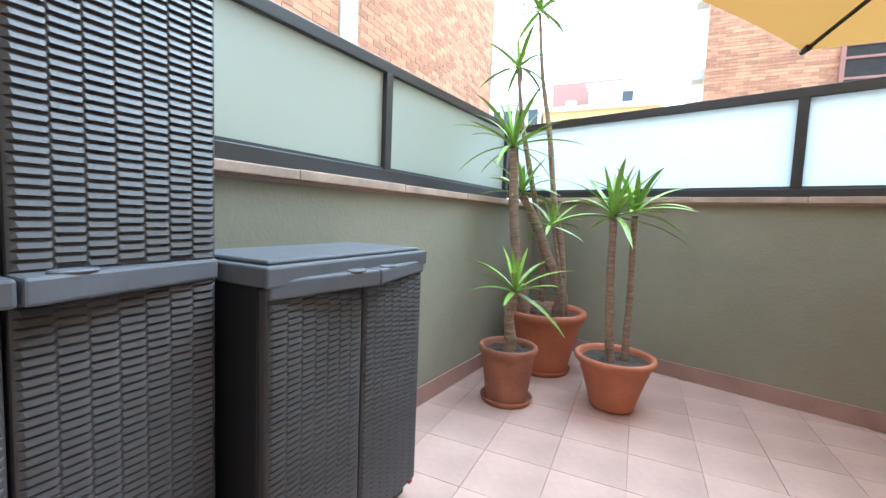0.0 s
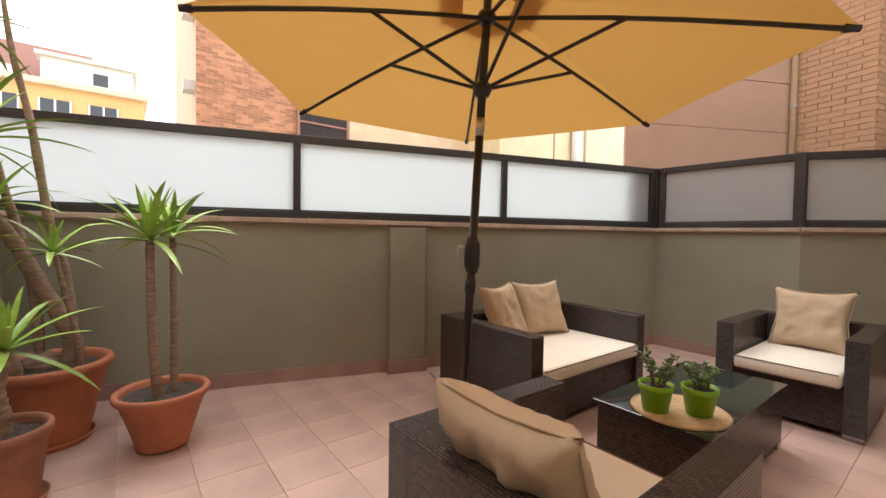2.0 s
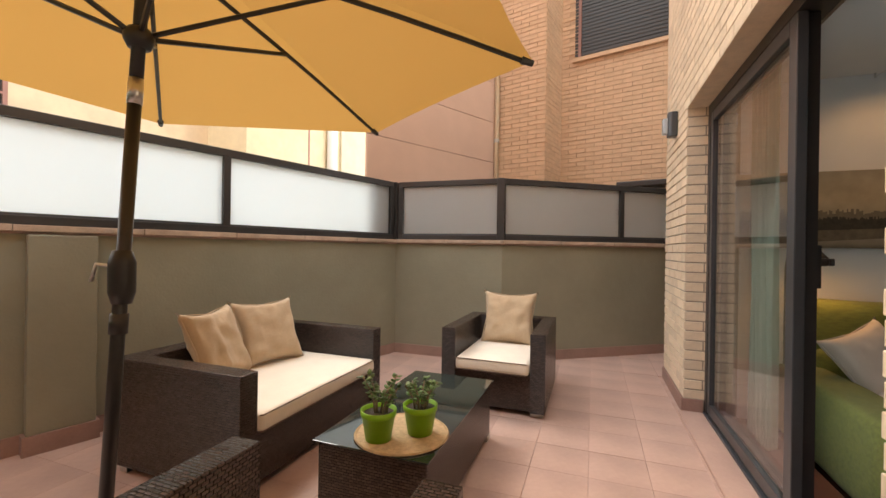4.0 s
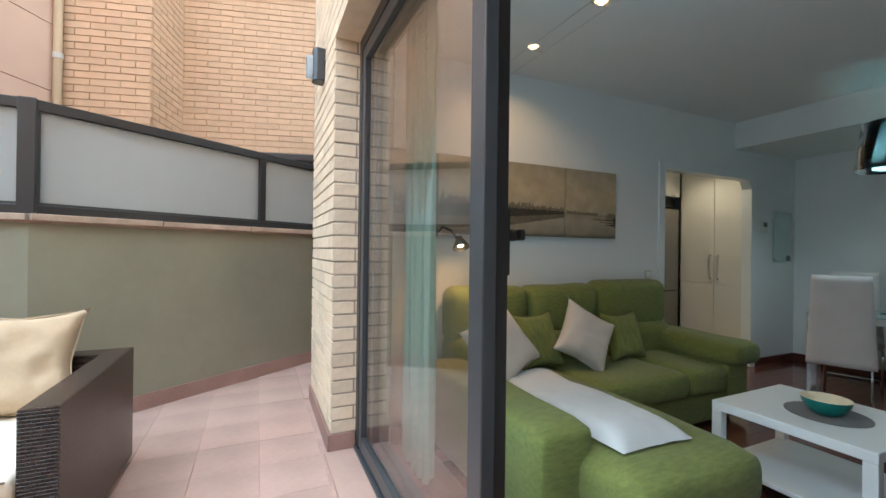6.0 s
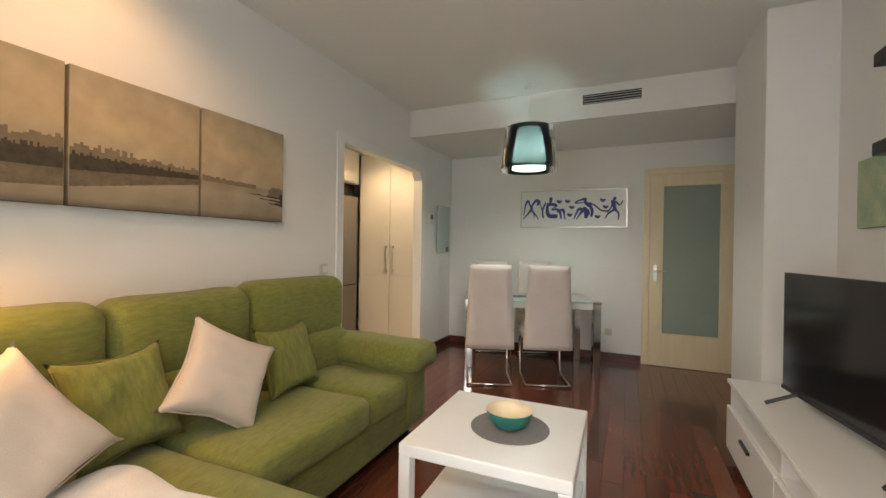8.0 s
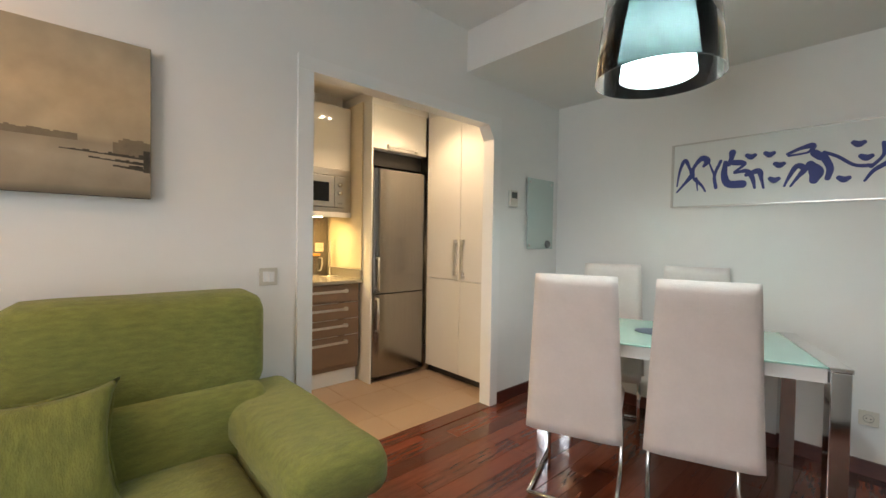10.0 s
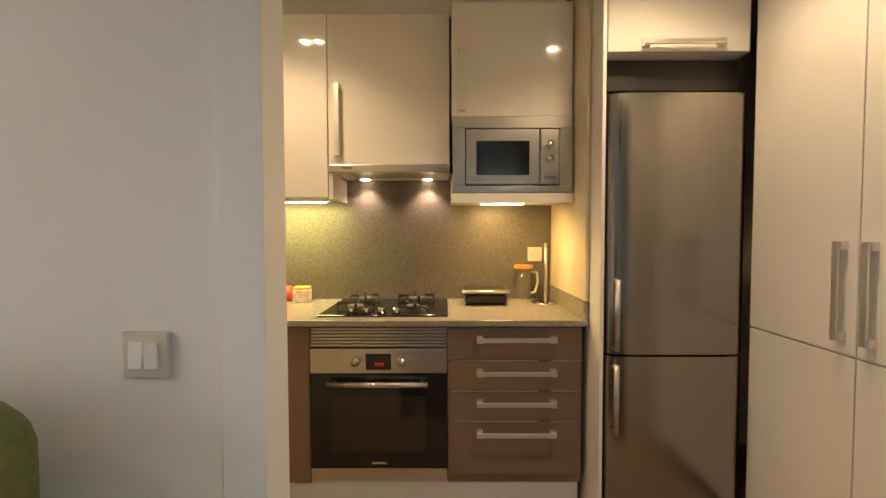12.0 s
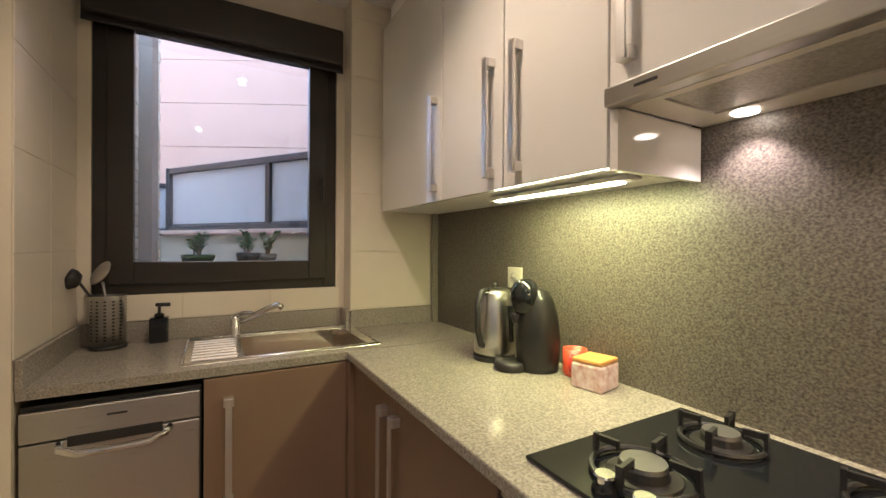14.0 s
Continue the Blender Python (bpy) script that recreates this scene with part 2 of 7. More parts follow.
M = {}
M["terrace_tile"] = mat("terrace_tile", (0.53, 0.36, 0.30), 0.5, vary=0.10, scale=5, bump=0.10, bscale=90, island=0.18, stain=0.14, space="Object")
M["grout"] = mat("grout", (0.485, 0.335, 0.28), 0.85, vary=0.2)
M["skirting"] = mat("skirting", (0.36, 0.225, 0.19), 0.55, vary=0.14, stain=0.15)
M["render"] = mat("green_render", (0.285, 0.275, 0.205), 0.9, vary=0.07, scale=1.6, bump=0.5, bscale=55, stain=0.08)
M["cap"] = mat("stone_cap", (0.52, 0.40, 0.31), 0.75, vary=0.22, scale=9, bump=0.3, bscale=40, stain=0.25)
M["alu"] = mat("dark_aluminium", (0.030, 0.029, 0.030), 0.38, vary=0.15, scale=3)
M["alu_grey"] = mat("grey_aluminium", (0.048, 0.054, 0.062), 0.33, vary=0.12, scale=3)
M["frost"] = frosted("frosted_glass", (0.80, 0.87, 0.91), 0.82)
M["cream_brick"] = mat("cream_brick", (0.74, 0.615, 0.455), 0.85, vary=0.12, scale=14, bump=0.45, bscale=70, island=0.5)
M["cream_mortar"] = mat("cream_mortar", (0.36, 0.30, 0.235), 0.95, vary=0.15, scale=20, bump=0.4)
M["ochre_brick"] = mat("ochre_brick", (0.61, 0.41, 0.262), 0.85, vary=0.10, scale=12, bump=0.4, bscale=50, island=0.32)
M["ochre_mortar"] = mat("ochre_mortar", (0.50, 0.335, 0.215), 0.95, vary=0.15, scale=15)
M["old_brick"] = mat("old_brick", (0.52, 0.265, 0.155), 0.9, vary=0.25, scale=5, bump=0.6, bscale=30, island=0.8, stain=0.15)
M["old_mortar"] = mat("old_mortar", (0.52, 0.37, 0.26), 0.95, vary=0.2, scale=6, bump=0.5)
M["white_wall"] = mat("white_wall", (0.78, 0.775, 0.76), 0.7, vary=0.02, scale=1.2, bump=0.08, bscale=220)
M["ceiling"] = mat("ceiling_paint", (0.76, 0.75, 0.73), 0.8, vary=0.02, scale=1.0)
M["white_paint"] = mat("white_lacquer", (0.80, 0.80, 0.79), 0.35, vary=0.02, scale=2)
M["wood_floor"] = stretch(mat("red_wood", (0.125, 0.033, 0.017), 0.20, vary=0.35, scale=7, bump=0.03, bscale=60, island=0.8, coat=0.3), 6, 0.7, 1)
M["wood_dark"] = mat("wood_gap", (0.02, 0.008, 0.006), 0.8)
M["wood_skirt"] = stretch(mat("red_wood_skirting", (0.085, 0.022, 0.015), 0.3, vary=0.25, scale=6), 1, 1, 5)
M["kitchen_tile"] = mat("kitchen_tile", (0.32, 0.225, 0.155), 0.30, vary=0.05, scale=3, bump=0.03, island=0.08)
M["wall_tile"] = mat("cream_wall_tile", (0.72, 0.66, 0.54), 0.22, vary=0.03, scale=2)
M["soil"] = mat("soil", (0.055, 0.042, 0.033), 0.95, vary=0.6, scale=40, bump=1.0, bscale=60)
M["terracotta"] = mat("terracotta", (0.47, 0.165, 0.085), 0.72, vary=0.18, scale=7, bump=0.15, bscale=80, stain=0.18)
M["terracotta_old"] = mat("weathered_terracotta", (0.36, 0.15, 0.09), 0.8, vary=0.3, scale=9, bump=0.3, bscale=60, stain=0.35)
M["bark"] = stretch(mat("yucca_bark", (0.27, 0.19, 0.135), 0.95, vary=0.5, scale=25, bump=1.0, bscale=60), 0.6, 0.6, 3)
M["leaf"] = stretch(mat("yucca_leaf", (0.27, 0.42, 0.075), 0.42, vary=0.35, scale=6, island=0.7), 1, 1, 1)
M["rattan"] = weave("dark_rattan", (0.070, 0.046, 0.038), (0.004, 0.003, 0.0025), 0.012, 0.006, 0.25, 1.0)
M["seat_cloth"] = mat("cream_cloth", (0.82, 0.74, 0.63), 0.9, vary=0.05, scale=8, bump=0.25, bscale=350, sheen=0.2)
M["piping"] = mat("brown_piping", (0.16, 0.10, 0.07), 0.8)
M["pillow"] = mat("beige_cloth", (0.52, 0.39, 0.255), 0.9, vary=0.10, scale=7, bump=0.3, bscale=300, sheen=0.2)
M["black_glass"] = mat("smoked_glass", (0.018, 0.028, 0.026), 0.05, vary=0.1, coat=0.6)
M["lime_pot"] = mat("lime_plastic", (0.23, 0.50, 0.015), 0.35, vary=0.05)
M["jute"] = mat("jute", (0.50, 0.36, 0.21), 0.9, vary=0.25, scale=50, bump=0.6, bscale=180)
M["parasol"] = frosted("parasol_cloth", (0.60, 0.34, 0.09), 0.32, 0.8)
# darker teal copy of the frosted glass: dimmer light behind the west panes, as colour
M["teal_shaded_frost"] = frosted("teal_shaded_frosted_glass", (0.66, 0.74, 0.69), 0.6)
M["black_metal"] = mat("black_metal", (0.020, 0.019, 0.019), 0.4, vary=0.2)
M["steel"] = stretch(mat("brushed_steel", (0.56, 0.55, 0.53), 0.30, metal=1.0, vary=0.04, scale=9), 1, 1, 40)
M["chrome"] = mat("chrome", (0.72, 0.72, 0.72), 0.09, metal=1.0, vary=0.03)
M["cabinet_plastic"] = mat("charcoal_plastic", (0.060, 0.056, 0.059), 0.40, vary=0.14, scale=6, bump=0.12, bscale=260)
M["cabinet_lid"] = stretch(mat("grey_plastic", (0.105, 0.11, 0.125), 0.45, vary=0.12, scale=8), 1, 6, 1)
M["pink_panel"] = mat("pink_panel", (0.59, 0.40, 0.30), 0.8, vary=0.05, scale=0.6, stain=0.06)
M["beige_wall"] = mat("beige_stucco", (0.68, 0.54, 0.37), 0.9, vary=0.08, scale=0.8, stain=0.1)
M["yellow_wall"] = mat("yellow_stucco", (0.60, 0.38, 0.16), 0.9, vary=0.06, scale=0.5)
M["cream_stucco"] = mat("cream_stucco", (0.66, 0.55, 0.36), 0.9, vary=0.06, scale=0.7, stain=0.1)
M["grey_stucco"] = mat("grey_beige_stucco", (0.55, 0.49, 0.36), 0.9, vary=0.06, scale=0.7, stain=0.1)
M["far_white"] = mat("white_stucco", (0.64, 0.63, 0.62), 0.9, vary=0.05, scale=0.5)
M["far_brown"] = mat("brown_stucco", (0.32, 0.17, 0.14), 0.9, vary=0.08, scale=0.7)
M["concrete"] = mat("concrete", (0.55, 0.52, 0.47), 0.9, vary=0.12, scale=2, stain=0.15)
M["dark_pane"] = mat("dark_pane", (0.03, 0.035, 0.04), 0.08, vary=0.2)
M["clear"] = glass("clear_glass", ior=1.3)
# clear kitchen pane; its blue colour dims and cools the daylight view behind
M["view_tint"] = glass("view_tint_glass", (0.60, 0.75, 0.95))

TF = 0.19      # height of the terrace floor above the room's floor
CEIL = 2.74    # main ceiling of the room
LOW = 2.45     # lowered ceiling over its far end


def north(x):
    return 4.607 - 0.308 * (x - 1.2)


def west(y):
    return -0.2 + 0.13 * (y - 3.55)


NW, NE, KINK = (-0.013, 4.981), (5.195, 3.377), (5.22, 2.17)
END = (6.75, -0.01)

# ---- terrace: floor and parapet ----
structure("ground", box(-400, 400, -400, 400, -3.4, -3.3), M["concrete"], "grey ground of the courtyards below the terrace", "ground")
structure("terrace_bed", MB().prism([(-0.75, 0.46), (6.5, 0.46), (KINK[0] + 0.1, KINK[1] + 0.1), (NE[0] + 0.1, NE[1] + 0.1), (NW[0] - 0.25, NW[1] + 0.25)], -0.05, TF - 0.006), M["grout"], "mortar bed between the terrace tiles", "floor")
structure("nook_bed", box(5.30, 6.75, -0.68, 0.46, -0.05, TF - 0.006), M["grout"], "mortar bed of the side passage", "floor")


def run(a, b, t0, t1):
    """The plan of a wall from a to b, between the offsets t0 and t1 to its left."""
    way = (Vector(b) - Vector(a)).normalized()
    left = Vector((-way.y, way.x))
    return [tuple(Vector(a) + left * t0), tuple(Vector(b) + left * t0), tuple(Vector(b) + left * t1), tuple(Vector(a) + left * t1)]


SW = (west(0.0), 0.0)
SIDES = {"west": (NW, SW), "north": (NE, NW), "east": (KINK, NE), "slant": (END, KINK)}
for side_name, (a, b) in SIDES.items():
    crest = 1.36 if side_name == "west" else 1.41
    structure("wall_" + side_name, MB().prism(list(reversed(run(a, b, 0, -0.42 if side_name == "west" else -0.2))), -3.3, crest), M["render"], "olive green rendered parapet wall of the terrace", "wall")
    structure("skirting_" + side_name, MB().prism(list(reversed(run(a, b, 0.012, 0.0))), TF, TF + 0.105), M["skirting"], "brown-pink tiled skirting along the parapet", "skirting")
    length = (Vector(b) - Vector(a)).length
    # capping stones, one by one
    cap = structure("cap_" + side_name, MB().prism(list(reversed(run(a, b, -0.002, -0.19))), crest, crest + 0.013), M["grout"], "mortar under the capping stones", "coping")
    n = max(1, round(length / 0.62))
    way = (Vector(b) - Vector(a)).normalized()
    for k in range(n):
        p, q = Vector(a) + way * (length * k / n + 0.0015), Vector(a) + way * (length * (k + 1) / n - 0.0015)
        part("stone", MB().prism(list(reversed(run(p, q, 0.035, -0.45 if side_name == "west" else -0.23))), crest + 0.013, crest + 0.05 + 0.002 * (k % 2)), M["cap"], cap, bevel=0.004)


def railing(name, a, b, posts, label, set_back=0.0):
    """Framed frosted panes on the parapet; posts: shares of the length."""
    rail = tagged(thing(name, label, "glass railing"), kind="structure")
    a, b = Vector(a), Vector(b)
    way = (b - a).normalized()
    length = (b - a).length

    def seg(s0, s1, t0, t1, z0, z1):
        p, q = a + way * s0, a + way * s1
        t0, t1 = t0 - set_back, t1 - set_back
        return MB().prism(list(reversed(run(p, q, t0, t1))), z0, z1)
    part("top_rail", seg(0, length, -0.045, -0.115, 2.055, 2.115), M["alu"], rail, bevel=0.004)
    part("bottom_rail", seg(0, length, -0.045, -0.115, 1.413 if set_back else 1.462, 1.515), M["alu"], rail, bevel=0.004)
    part("bead", seg(0, length, -0.055, -0.062, 1.515, 1.53), M["alu_grey"], rail)
    for s in posts:
        s0 = min(max(0, s * length - 0.027), length - 0.054)
        part("post", seg(s0, s0 + 0.054, -0.043, -0.117, 1.515, 2.055), M["alu"], rail, bevel=0.003)
    for s, e in zip(posts, posts[1:]):
        part("pane", seg(s * length + 0.02, e * length - 0.02, -0.075, -0.083, 1.50, 2.06), M["teal_shaded_frost"] if name == "railing_west" else M["frost"], rail)
    return rail


def share(a, b, x=None, y=None):
    return (x - a[0]) / (b[0] - a[0]) if x is not None else (y - a[1]) / (b[1] - a[1])


railing("railing_west", *SIDES["west"], [0] + [share(*SIDES["west"], y=v) for v in (3.32, 1.70)] + [1], "dark aluminium railing with frosted greenish panes on the parapet", 0.22)
NORTH = (NE, (NW[0] - 0.31, NW[1] + 0.095))
railing("railing_north", *NORTH, [0] + [share(*NORTH, x=v) for v in (3.42, 1.66)] + [1], "dark aluminium railing with white frosted panes on the parapet")
railing("railing_east", *SIDES["east"], [0, 1], "dark aluminium railing with a grey frosted pane on the parapet")
railing("railing_slant", *SIDES["slant"], [0, 0.44, 1], "dark aluminium railing with frosted panes on the slanting parapet")
for nm, (x, y) in {"corner_post_a": (NE[0] + 0.07, NE[1] + 0.06), "corner_post_b": (KINK[0] + 0.075, KINK[1] + 0.03)}.items():
    structure(nm, box(x - 0.04, x + 0.04, y - 0.04, y + 0.04, 1.462, 2.117), M["alu"], "dark aluminium corner post of the railing", "post", bevel=0.004)
structure("pilaster", MB().prism(list(reversed(run((2.645, north(2.645)), (2.355, north(2.355)), 0.075, 0.0))), TF + 0.105, 1.405), M["render"], "olive green rendered pilaster against the parapet", "pilaster", bevel=0.006)
structure("pilaster_skirting", MB().prism(list(reversed(run((2.66, north(2.66)), (2.34, north(2.34)), 0.09, 0.0))), TF, TF + 0.107), M["skirting"], "brown-pink tile at the foot of the pilaster", "skirting")

# ---- the house ----
FY = 0.645     # outer face of the facade
structure("wall_facade_west", box(-0.75, 2.25, 0.30, FY - 0.012, 0.0, 2.43), M["cream_mortar"], "cream brick house wall beside the sliding door", "wall")
structure("wall_facade_east", box(4.46, 5.34, 0.30, FY - 0.012, 0.0, 2.43), M["cream_mortar"], "cream brick house pillar beside the sliding door", "wall")
structure("wall_facade_above", box(-0.75, 5.34, 0.30, FY - 0.012, 2.43, 6.2), M["cream_mortar"], "cream brick house wall above the sliding door", "wall")
structure("lintel", box(2.25, 4.46, 0.512, FY + 0.002, 2.422, 2.43), M["cream_brick"], "smooth cream soffit over the sliding door", "lintel")
structure("wall_side", box(5.20, 5.255, -0.66, 0.30, 0.0, 6.2), M["cream_mortar"], "cream brick side wall of the house", "wall")
structure("wall_party", box(5.05, 5.125, -2.60, 0.30, 0.0, CEIL), M["white_wall"], "white plastered wall behind the sofa", "wall")
structure("wall_party_far", box(5.05, 5.125, -5.0, -4.19, 0.0, CEIL), M["white_wall"], "white plastered wall between room and kitchen", "wall")
structure("wall_party_head", box(5.05, 5.125, -4.19, -2.60, 2.20, CEIL), M["white_wall"], "white plastered wall over the kitchen opening", "wall")
structure("wall_far", box(1.0, 5.20, -5.15, -5.0, 0.0, CEIL), M["white_wall"], "white plastered end wall of the room", "wall")
structure("wall_television", box(1.62, 1.77, -2.97, 0.30, 0.0, CEIL), M["white_wall"], "white plastered wall behind the television", "wall")
structure("wall_column", box(1.62, 2.115, -3.75, -2.97, 0.0, CEIL), M["white_wall"], "white plastered column at the end of the television wall", "column", bevel=0.004)
structure("wall_hall", box(1.62, 1.77, -5.0, -3.75, 0.0, CEIL), M["white_wall"], "white plastered wall beside the door", "wall")
structure("ceiling", box(1.62, 5.20, -4.3, 0.30, CEIL, CEIL + 0.2), M["ceiling"], "white painted ceiling of the room", "ceiling")
structure("ceiling_lowered", box(1.77, 5.05, -5.0, -3.82, LOW, CEIL - 0.002), M["ceiling"], "lowered white ceiling with a step", "ceiling")
structure("floor", box(1.62, 5.20, -5.0, 0.42, -0.06, -0.004), M["wood_dark"], "dark gaps under the wooden floor boards", "floor")
structure("roof", box(-0.75, 7.1, -5.3, 0.3, 6.2, 6.4), M["concrete"], "flat roof of the house", "roof")

# ---- sliding door ----
door = tagged(thing("door_1", "dark grey aluminium sliding terrace door, pushed half open", "sliding door"), kind="structure")
part("frame", MB().box(4.40, 4.46, 0.38, 0.51, TF, 2.42).box(2.25, 2.30, 0.38, 0.51, TF, 2.42).box(2.30, 4.40, 0.38, 0.51, 2.36, 2.42), M["alu"], door)
part("track", MB().box(2.25, 4.46, 0.33, 0.52, TF - 0.02, TF + 0.025).box(2.27, 4.44, 0.437, 0.444, TF + 0.025, TF + 0.04).box(2.27, 4.44, 0.484, 0.491, TF + 0.025, TF + 0.04), M["alu_grey"], door, bevel=0.003)


def leaf_of(x0, x1, y, label):
    leaf = part("leaf", MB().box(x0, x0 + 0.075, y - 0.02, y + 0.02, TF + 0.04, 2.36).box(x1 - 0.06, x1, y - 0.02, y + 0.02, TF + 0.04, 2.36)
                .box(x0 + 0.075, x1 - 0.06, y - 0.02, y + 0.02, TF + 0.04, TF + 0.11).box(x0 + 0.075, x1 - 0.06, y - 0.02, y + 0.02, 2.29, 2.36), M["alu_grey"], door, label, bevel=0.004)
    pane = part("pane", box(x0 + 0.07, x1 - 0.055, y - 0.004, y + 0.004, TF + 0.10, 2.30), M["clear"], leaf)
    pane.visible_shadow = False
    return leaf


leaf_of(3.08, 4.40, 0.487, "fixed leaf of the sliding door")
slider = leaf_of(3.115, 4.32, 0.440, "sliding leaf, pushed open")
part("seal", box(3.108, 3.115, 0.418, 0.460, TF + 0.04, 2.36), M["black_metal"], slider, "black rubber edge")
part("latch", MB().box(3.133, 3.163, 0.393, 0.420, 1.22, 1.40).tube([(3.148, 0.395, 1.33), (3.148, 0.37, 1.33)], 0.018, 10).box(3.115, 3.181, 0.357, 0.373, 1.315, 1.345), M["black_metal"], slider, "black door latch", bevel=0.004)
structure("threshold", box(2.25, 4.46, 0.52, FY + 0.03, TF - 0.02, TF + 0.012), M["terrace_tile"], "pink tiled threshold of the sliding door", "threshold", bevel=0.004)
structure("step", box(2.25, 4.46, 0.10, 0.33, -0.004, TF - 0.022), M["wood_skirt"], "dark wooden step inside the sliding door", "step", bevel=0.006)
structure("facade_skirting", MB().box(4.452, 5.352, FY, FY + 0.012, TF, TF + 0.10).box(4.448, 4.46, 0.52, FY + 0.012, TF + 0.013, TF + 0.10).box(-0.7, 2.258, FY, FY + 0.012, TF, TF + 0.10), M["skirting"], "brown-pink tiled skirting along the house", "skirting")

# ---- sheer curtain inside the fixed leaf ----
curtain = thing("curtain", "sheer pale green curtain bunched beside the sliding door", "curtain", 0, 0, 0)
part("cloth", MB().grid(lambda u, v: (4.02 + 0.34 * u, 0.24 + 0.035 * math.sin(u * 38) + 0.01 * math.sin(u * 90 + v * 4), TF - 0.15 + 2.5 * v), 70, 8), frosted("sheer_cloth", (0.38, 0.47, 0.37), 0.55, 0.8), curtain, smooth=True)
part("rod", MB().tube([(1.8, 0.25, 2.60), (5.04, 0.25, 2.60)], 0.012, 10), M["white_paint"], curtain, smooth=True)

# ---- wall lamp outside ----
wl_ob = thing("wall_lamp", "grey outdoor wall lamp with a frosted lens on the brick pillar", "wall lamp", 4.86, FY + 0.002, 2.42)
part("housing", MB().prism([(-0.05, 0), (0.05, 0), (0.05, 0.045), (0.03, 0.07), (-0.03, 0.07), (-0.05, 0.045)], -0.10, 0.10), M["alu_grey"], wl_ob, bevel=0.006)
part("lens", MB().prism([(-0.04, 0.070), (0.04, 0.070), (0.03, 0.105), (-0.03, 0.105)], -0.075, 0.05), M["frost"], wl_ob, "milky lens", bevel=0.006)

# ---- potted yuccas ----


def pot(parent, r0, r1, h, material, seg=32):
    part("pot", MB().lathe([(0, 0.01), (r0, 0.01), (r0 * 1.01, 0.02), (r0 + (r1 - r0) * 0.62, h * 0.66), (r0 + (r1 - r0) * 0.70, h * 0.70), (r0 + (r1 - r0) * 0.72, h * 0.76), (r1 * 0.955, h * 0.85),
                               (r1 * 1.0, h * 0.87), (r1 * 1.035, h * 0.90), (r1 * 1.045, h * 0.95), (r1 * 1.03, h * 0.985), (r1 * 0.99, h), (r1 * 0.92, h * 0.99), (r1 * 0.88, h * 0.94), (r1 * 0.86, h * 0.80), (0, h * 0.80)], seg), material, parent, smooth=True)
    parent_soil = MB().grid(lambda u, v: (r1 * 0.87 * v * math.cos(6.2832 * u), r1 * 0.87 * v * math.sin(6.2832 * u), h * 0.885 + 0.012 * noise.noise((9 * v * math.cos(6.2832 * u), 9 * v * math.sin(6.2832 * u), r1)) + 0.01 * (1 - v)), 26, 6)
    part("soil", parent_soil, M["soil"], parent)


def saucer(parent, r, material):
    part("saucer", MB().lathe([(0, 0), (r * 0.92, 0), (r, 0.03), (r * 0.975, 0.034), (r * 0.93, 0.012), (0, 0.012)], 32), material, parent, smooth=True)


def leaf_mesh(length, width, droop, n=7):
    mb = MB()
    verts, faces = [], []
    for i in range(n + 1):
        s = i / n
        wdt = width * (0.55 + 1.2 * s) * (1 - s) ** 0.75 + 0.0008
        x, z = length * s * (1 - 0.16 * droop * s), -droop * length * 0.42 * s * s
        verts += [(x, -wdt / 2, z + wdt * 0.22), (x, 0, z), (x, wdt / 2, z + wdt * 0.22)]
    for i in range(n):
        k = 3 * i
        faces += [(k, k + 1, k + 4, k + 3), (k + 1, k + 2, k + 5, k + 4)]
    return mb.add(verts, faces).mesh("leaf", M["leaf"], smooth=True)


LEAVES = {}


def crown(parent, x, y, z, size, count, rng, low=-18, wide=0.043):
    """A rosette of sword leaves round the end of a stem."""
    key = round(size, 2)
    if key not in LEAVES:
        LEAVES[key] = [leaf_mesh(size * f, wide * (0.6 + 0.4 * f) * min(1, size / 0.36 + 0.25), d) for f, d in ((1.0, 0.9), (0.9, 0.4), (1.1, 0.7), (0.75, 0.15), (0.55, 0.0))]
    for k in range(count):
        s = (k + 0.5) / count
        tilt = low + (86 - low) * s ** 0.85 + rng.uniform(-9, 9)
        me = LEAVES[key][4 if s > 0.9 else 3 if s > 0.72 else rng.randrange(3)]
        ob = new("leaf", me)
        ob.parent = parent
        ob.matrix_basis = pose(x, y, z + 0.05 * size * s, 0, 0, k * 137.5 + rng.uniform(-15, 15)) @ pose(0.006, 0, 0, rng.uniform(-14, 14), -tilt, 0)


def stem(parent, pts, r0, r1, seg=10):
    n = 26
    fine, radii = [], []
    for i in range(n + 1):
        s = i / n * (len(pts) - 1)
        k = min(int(s), len(pts) - 2)
        f = s - k
        p0, p1, p2, p3 = (Vector(pts[max(0, min(len(pts) - 1, j))]) for j in (k - 1, k, k + 1, k + 2))
        fine.append(0.5 * ((2 * p1) + (p2 - p0) * f + (2 * p0 - 5 * p1 + 4 * p2 - p3) * f * f + (3 * p1 - p0 - 3 * p2 + p3) * f ** 3))
        radii.append((r0 + (r1 - r0) * i / n) * (1 + 0.09 * math.sin(i * 2.4) + 0.05 * math.sin(i * 5.1)))
    return part("trunk", MB().tube(fine, radii, seg), M["bark"], parent, smooth=True)


rng = random.Random(3)
y1 = thing("potted_yucca", "young yucca in a weathered terracotta pot on a saucer", "potted plant", 0.185, 3.67, TF, group="yuccas in the terrace corner")
saucer(y1, 0.155, M["terracotta_old"])
pot(y1, 0.12, 0.165, 0.335, M["terracotta_old"])
t = stem(y1, [(0, 0, 0.27), (0.01, -0.01, 0.38), (0.0, -0.02, 0.50), (0.03, -0.03, 0.66)], 0.042, 0.022)
crown(t, 0.03, -0.03, 0.65, 0.36, 20, rng)

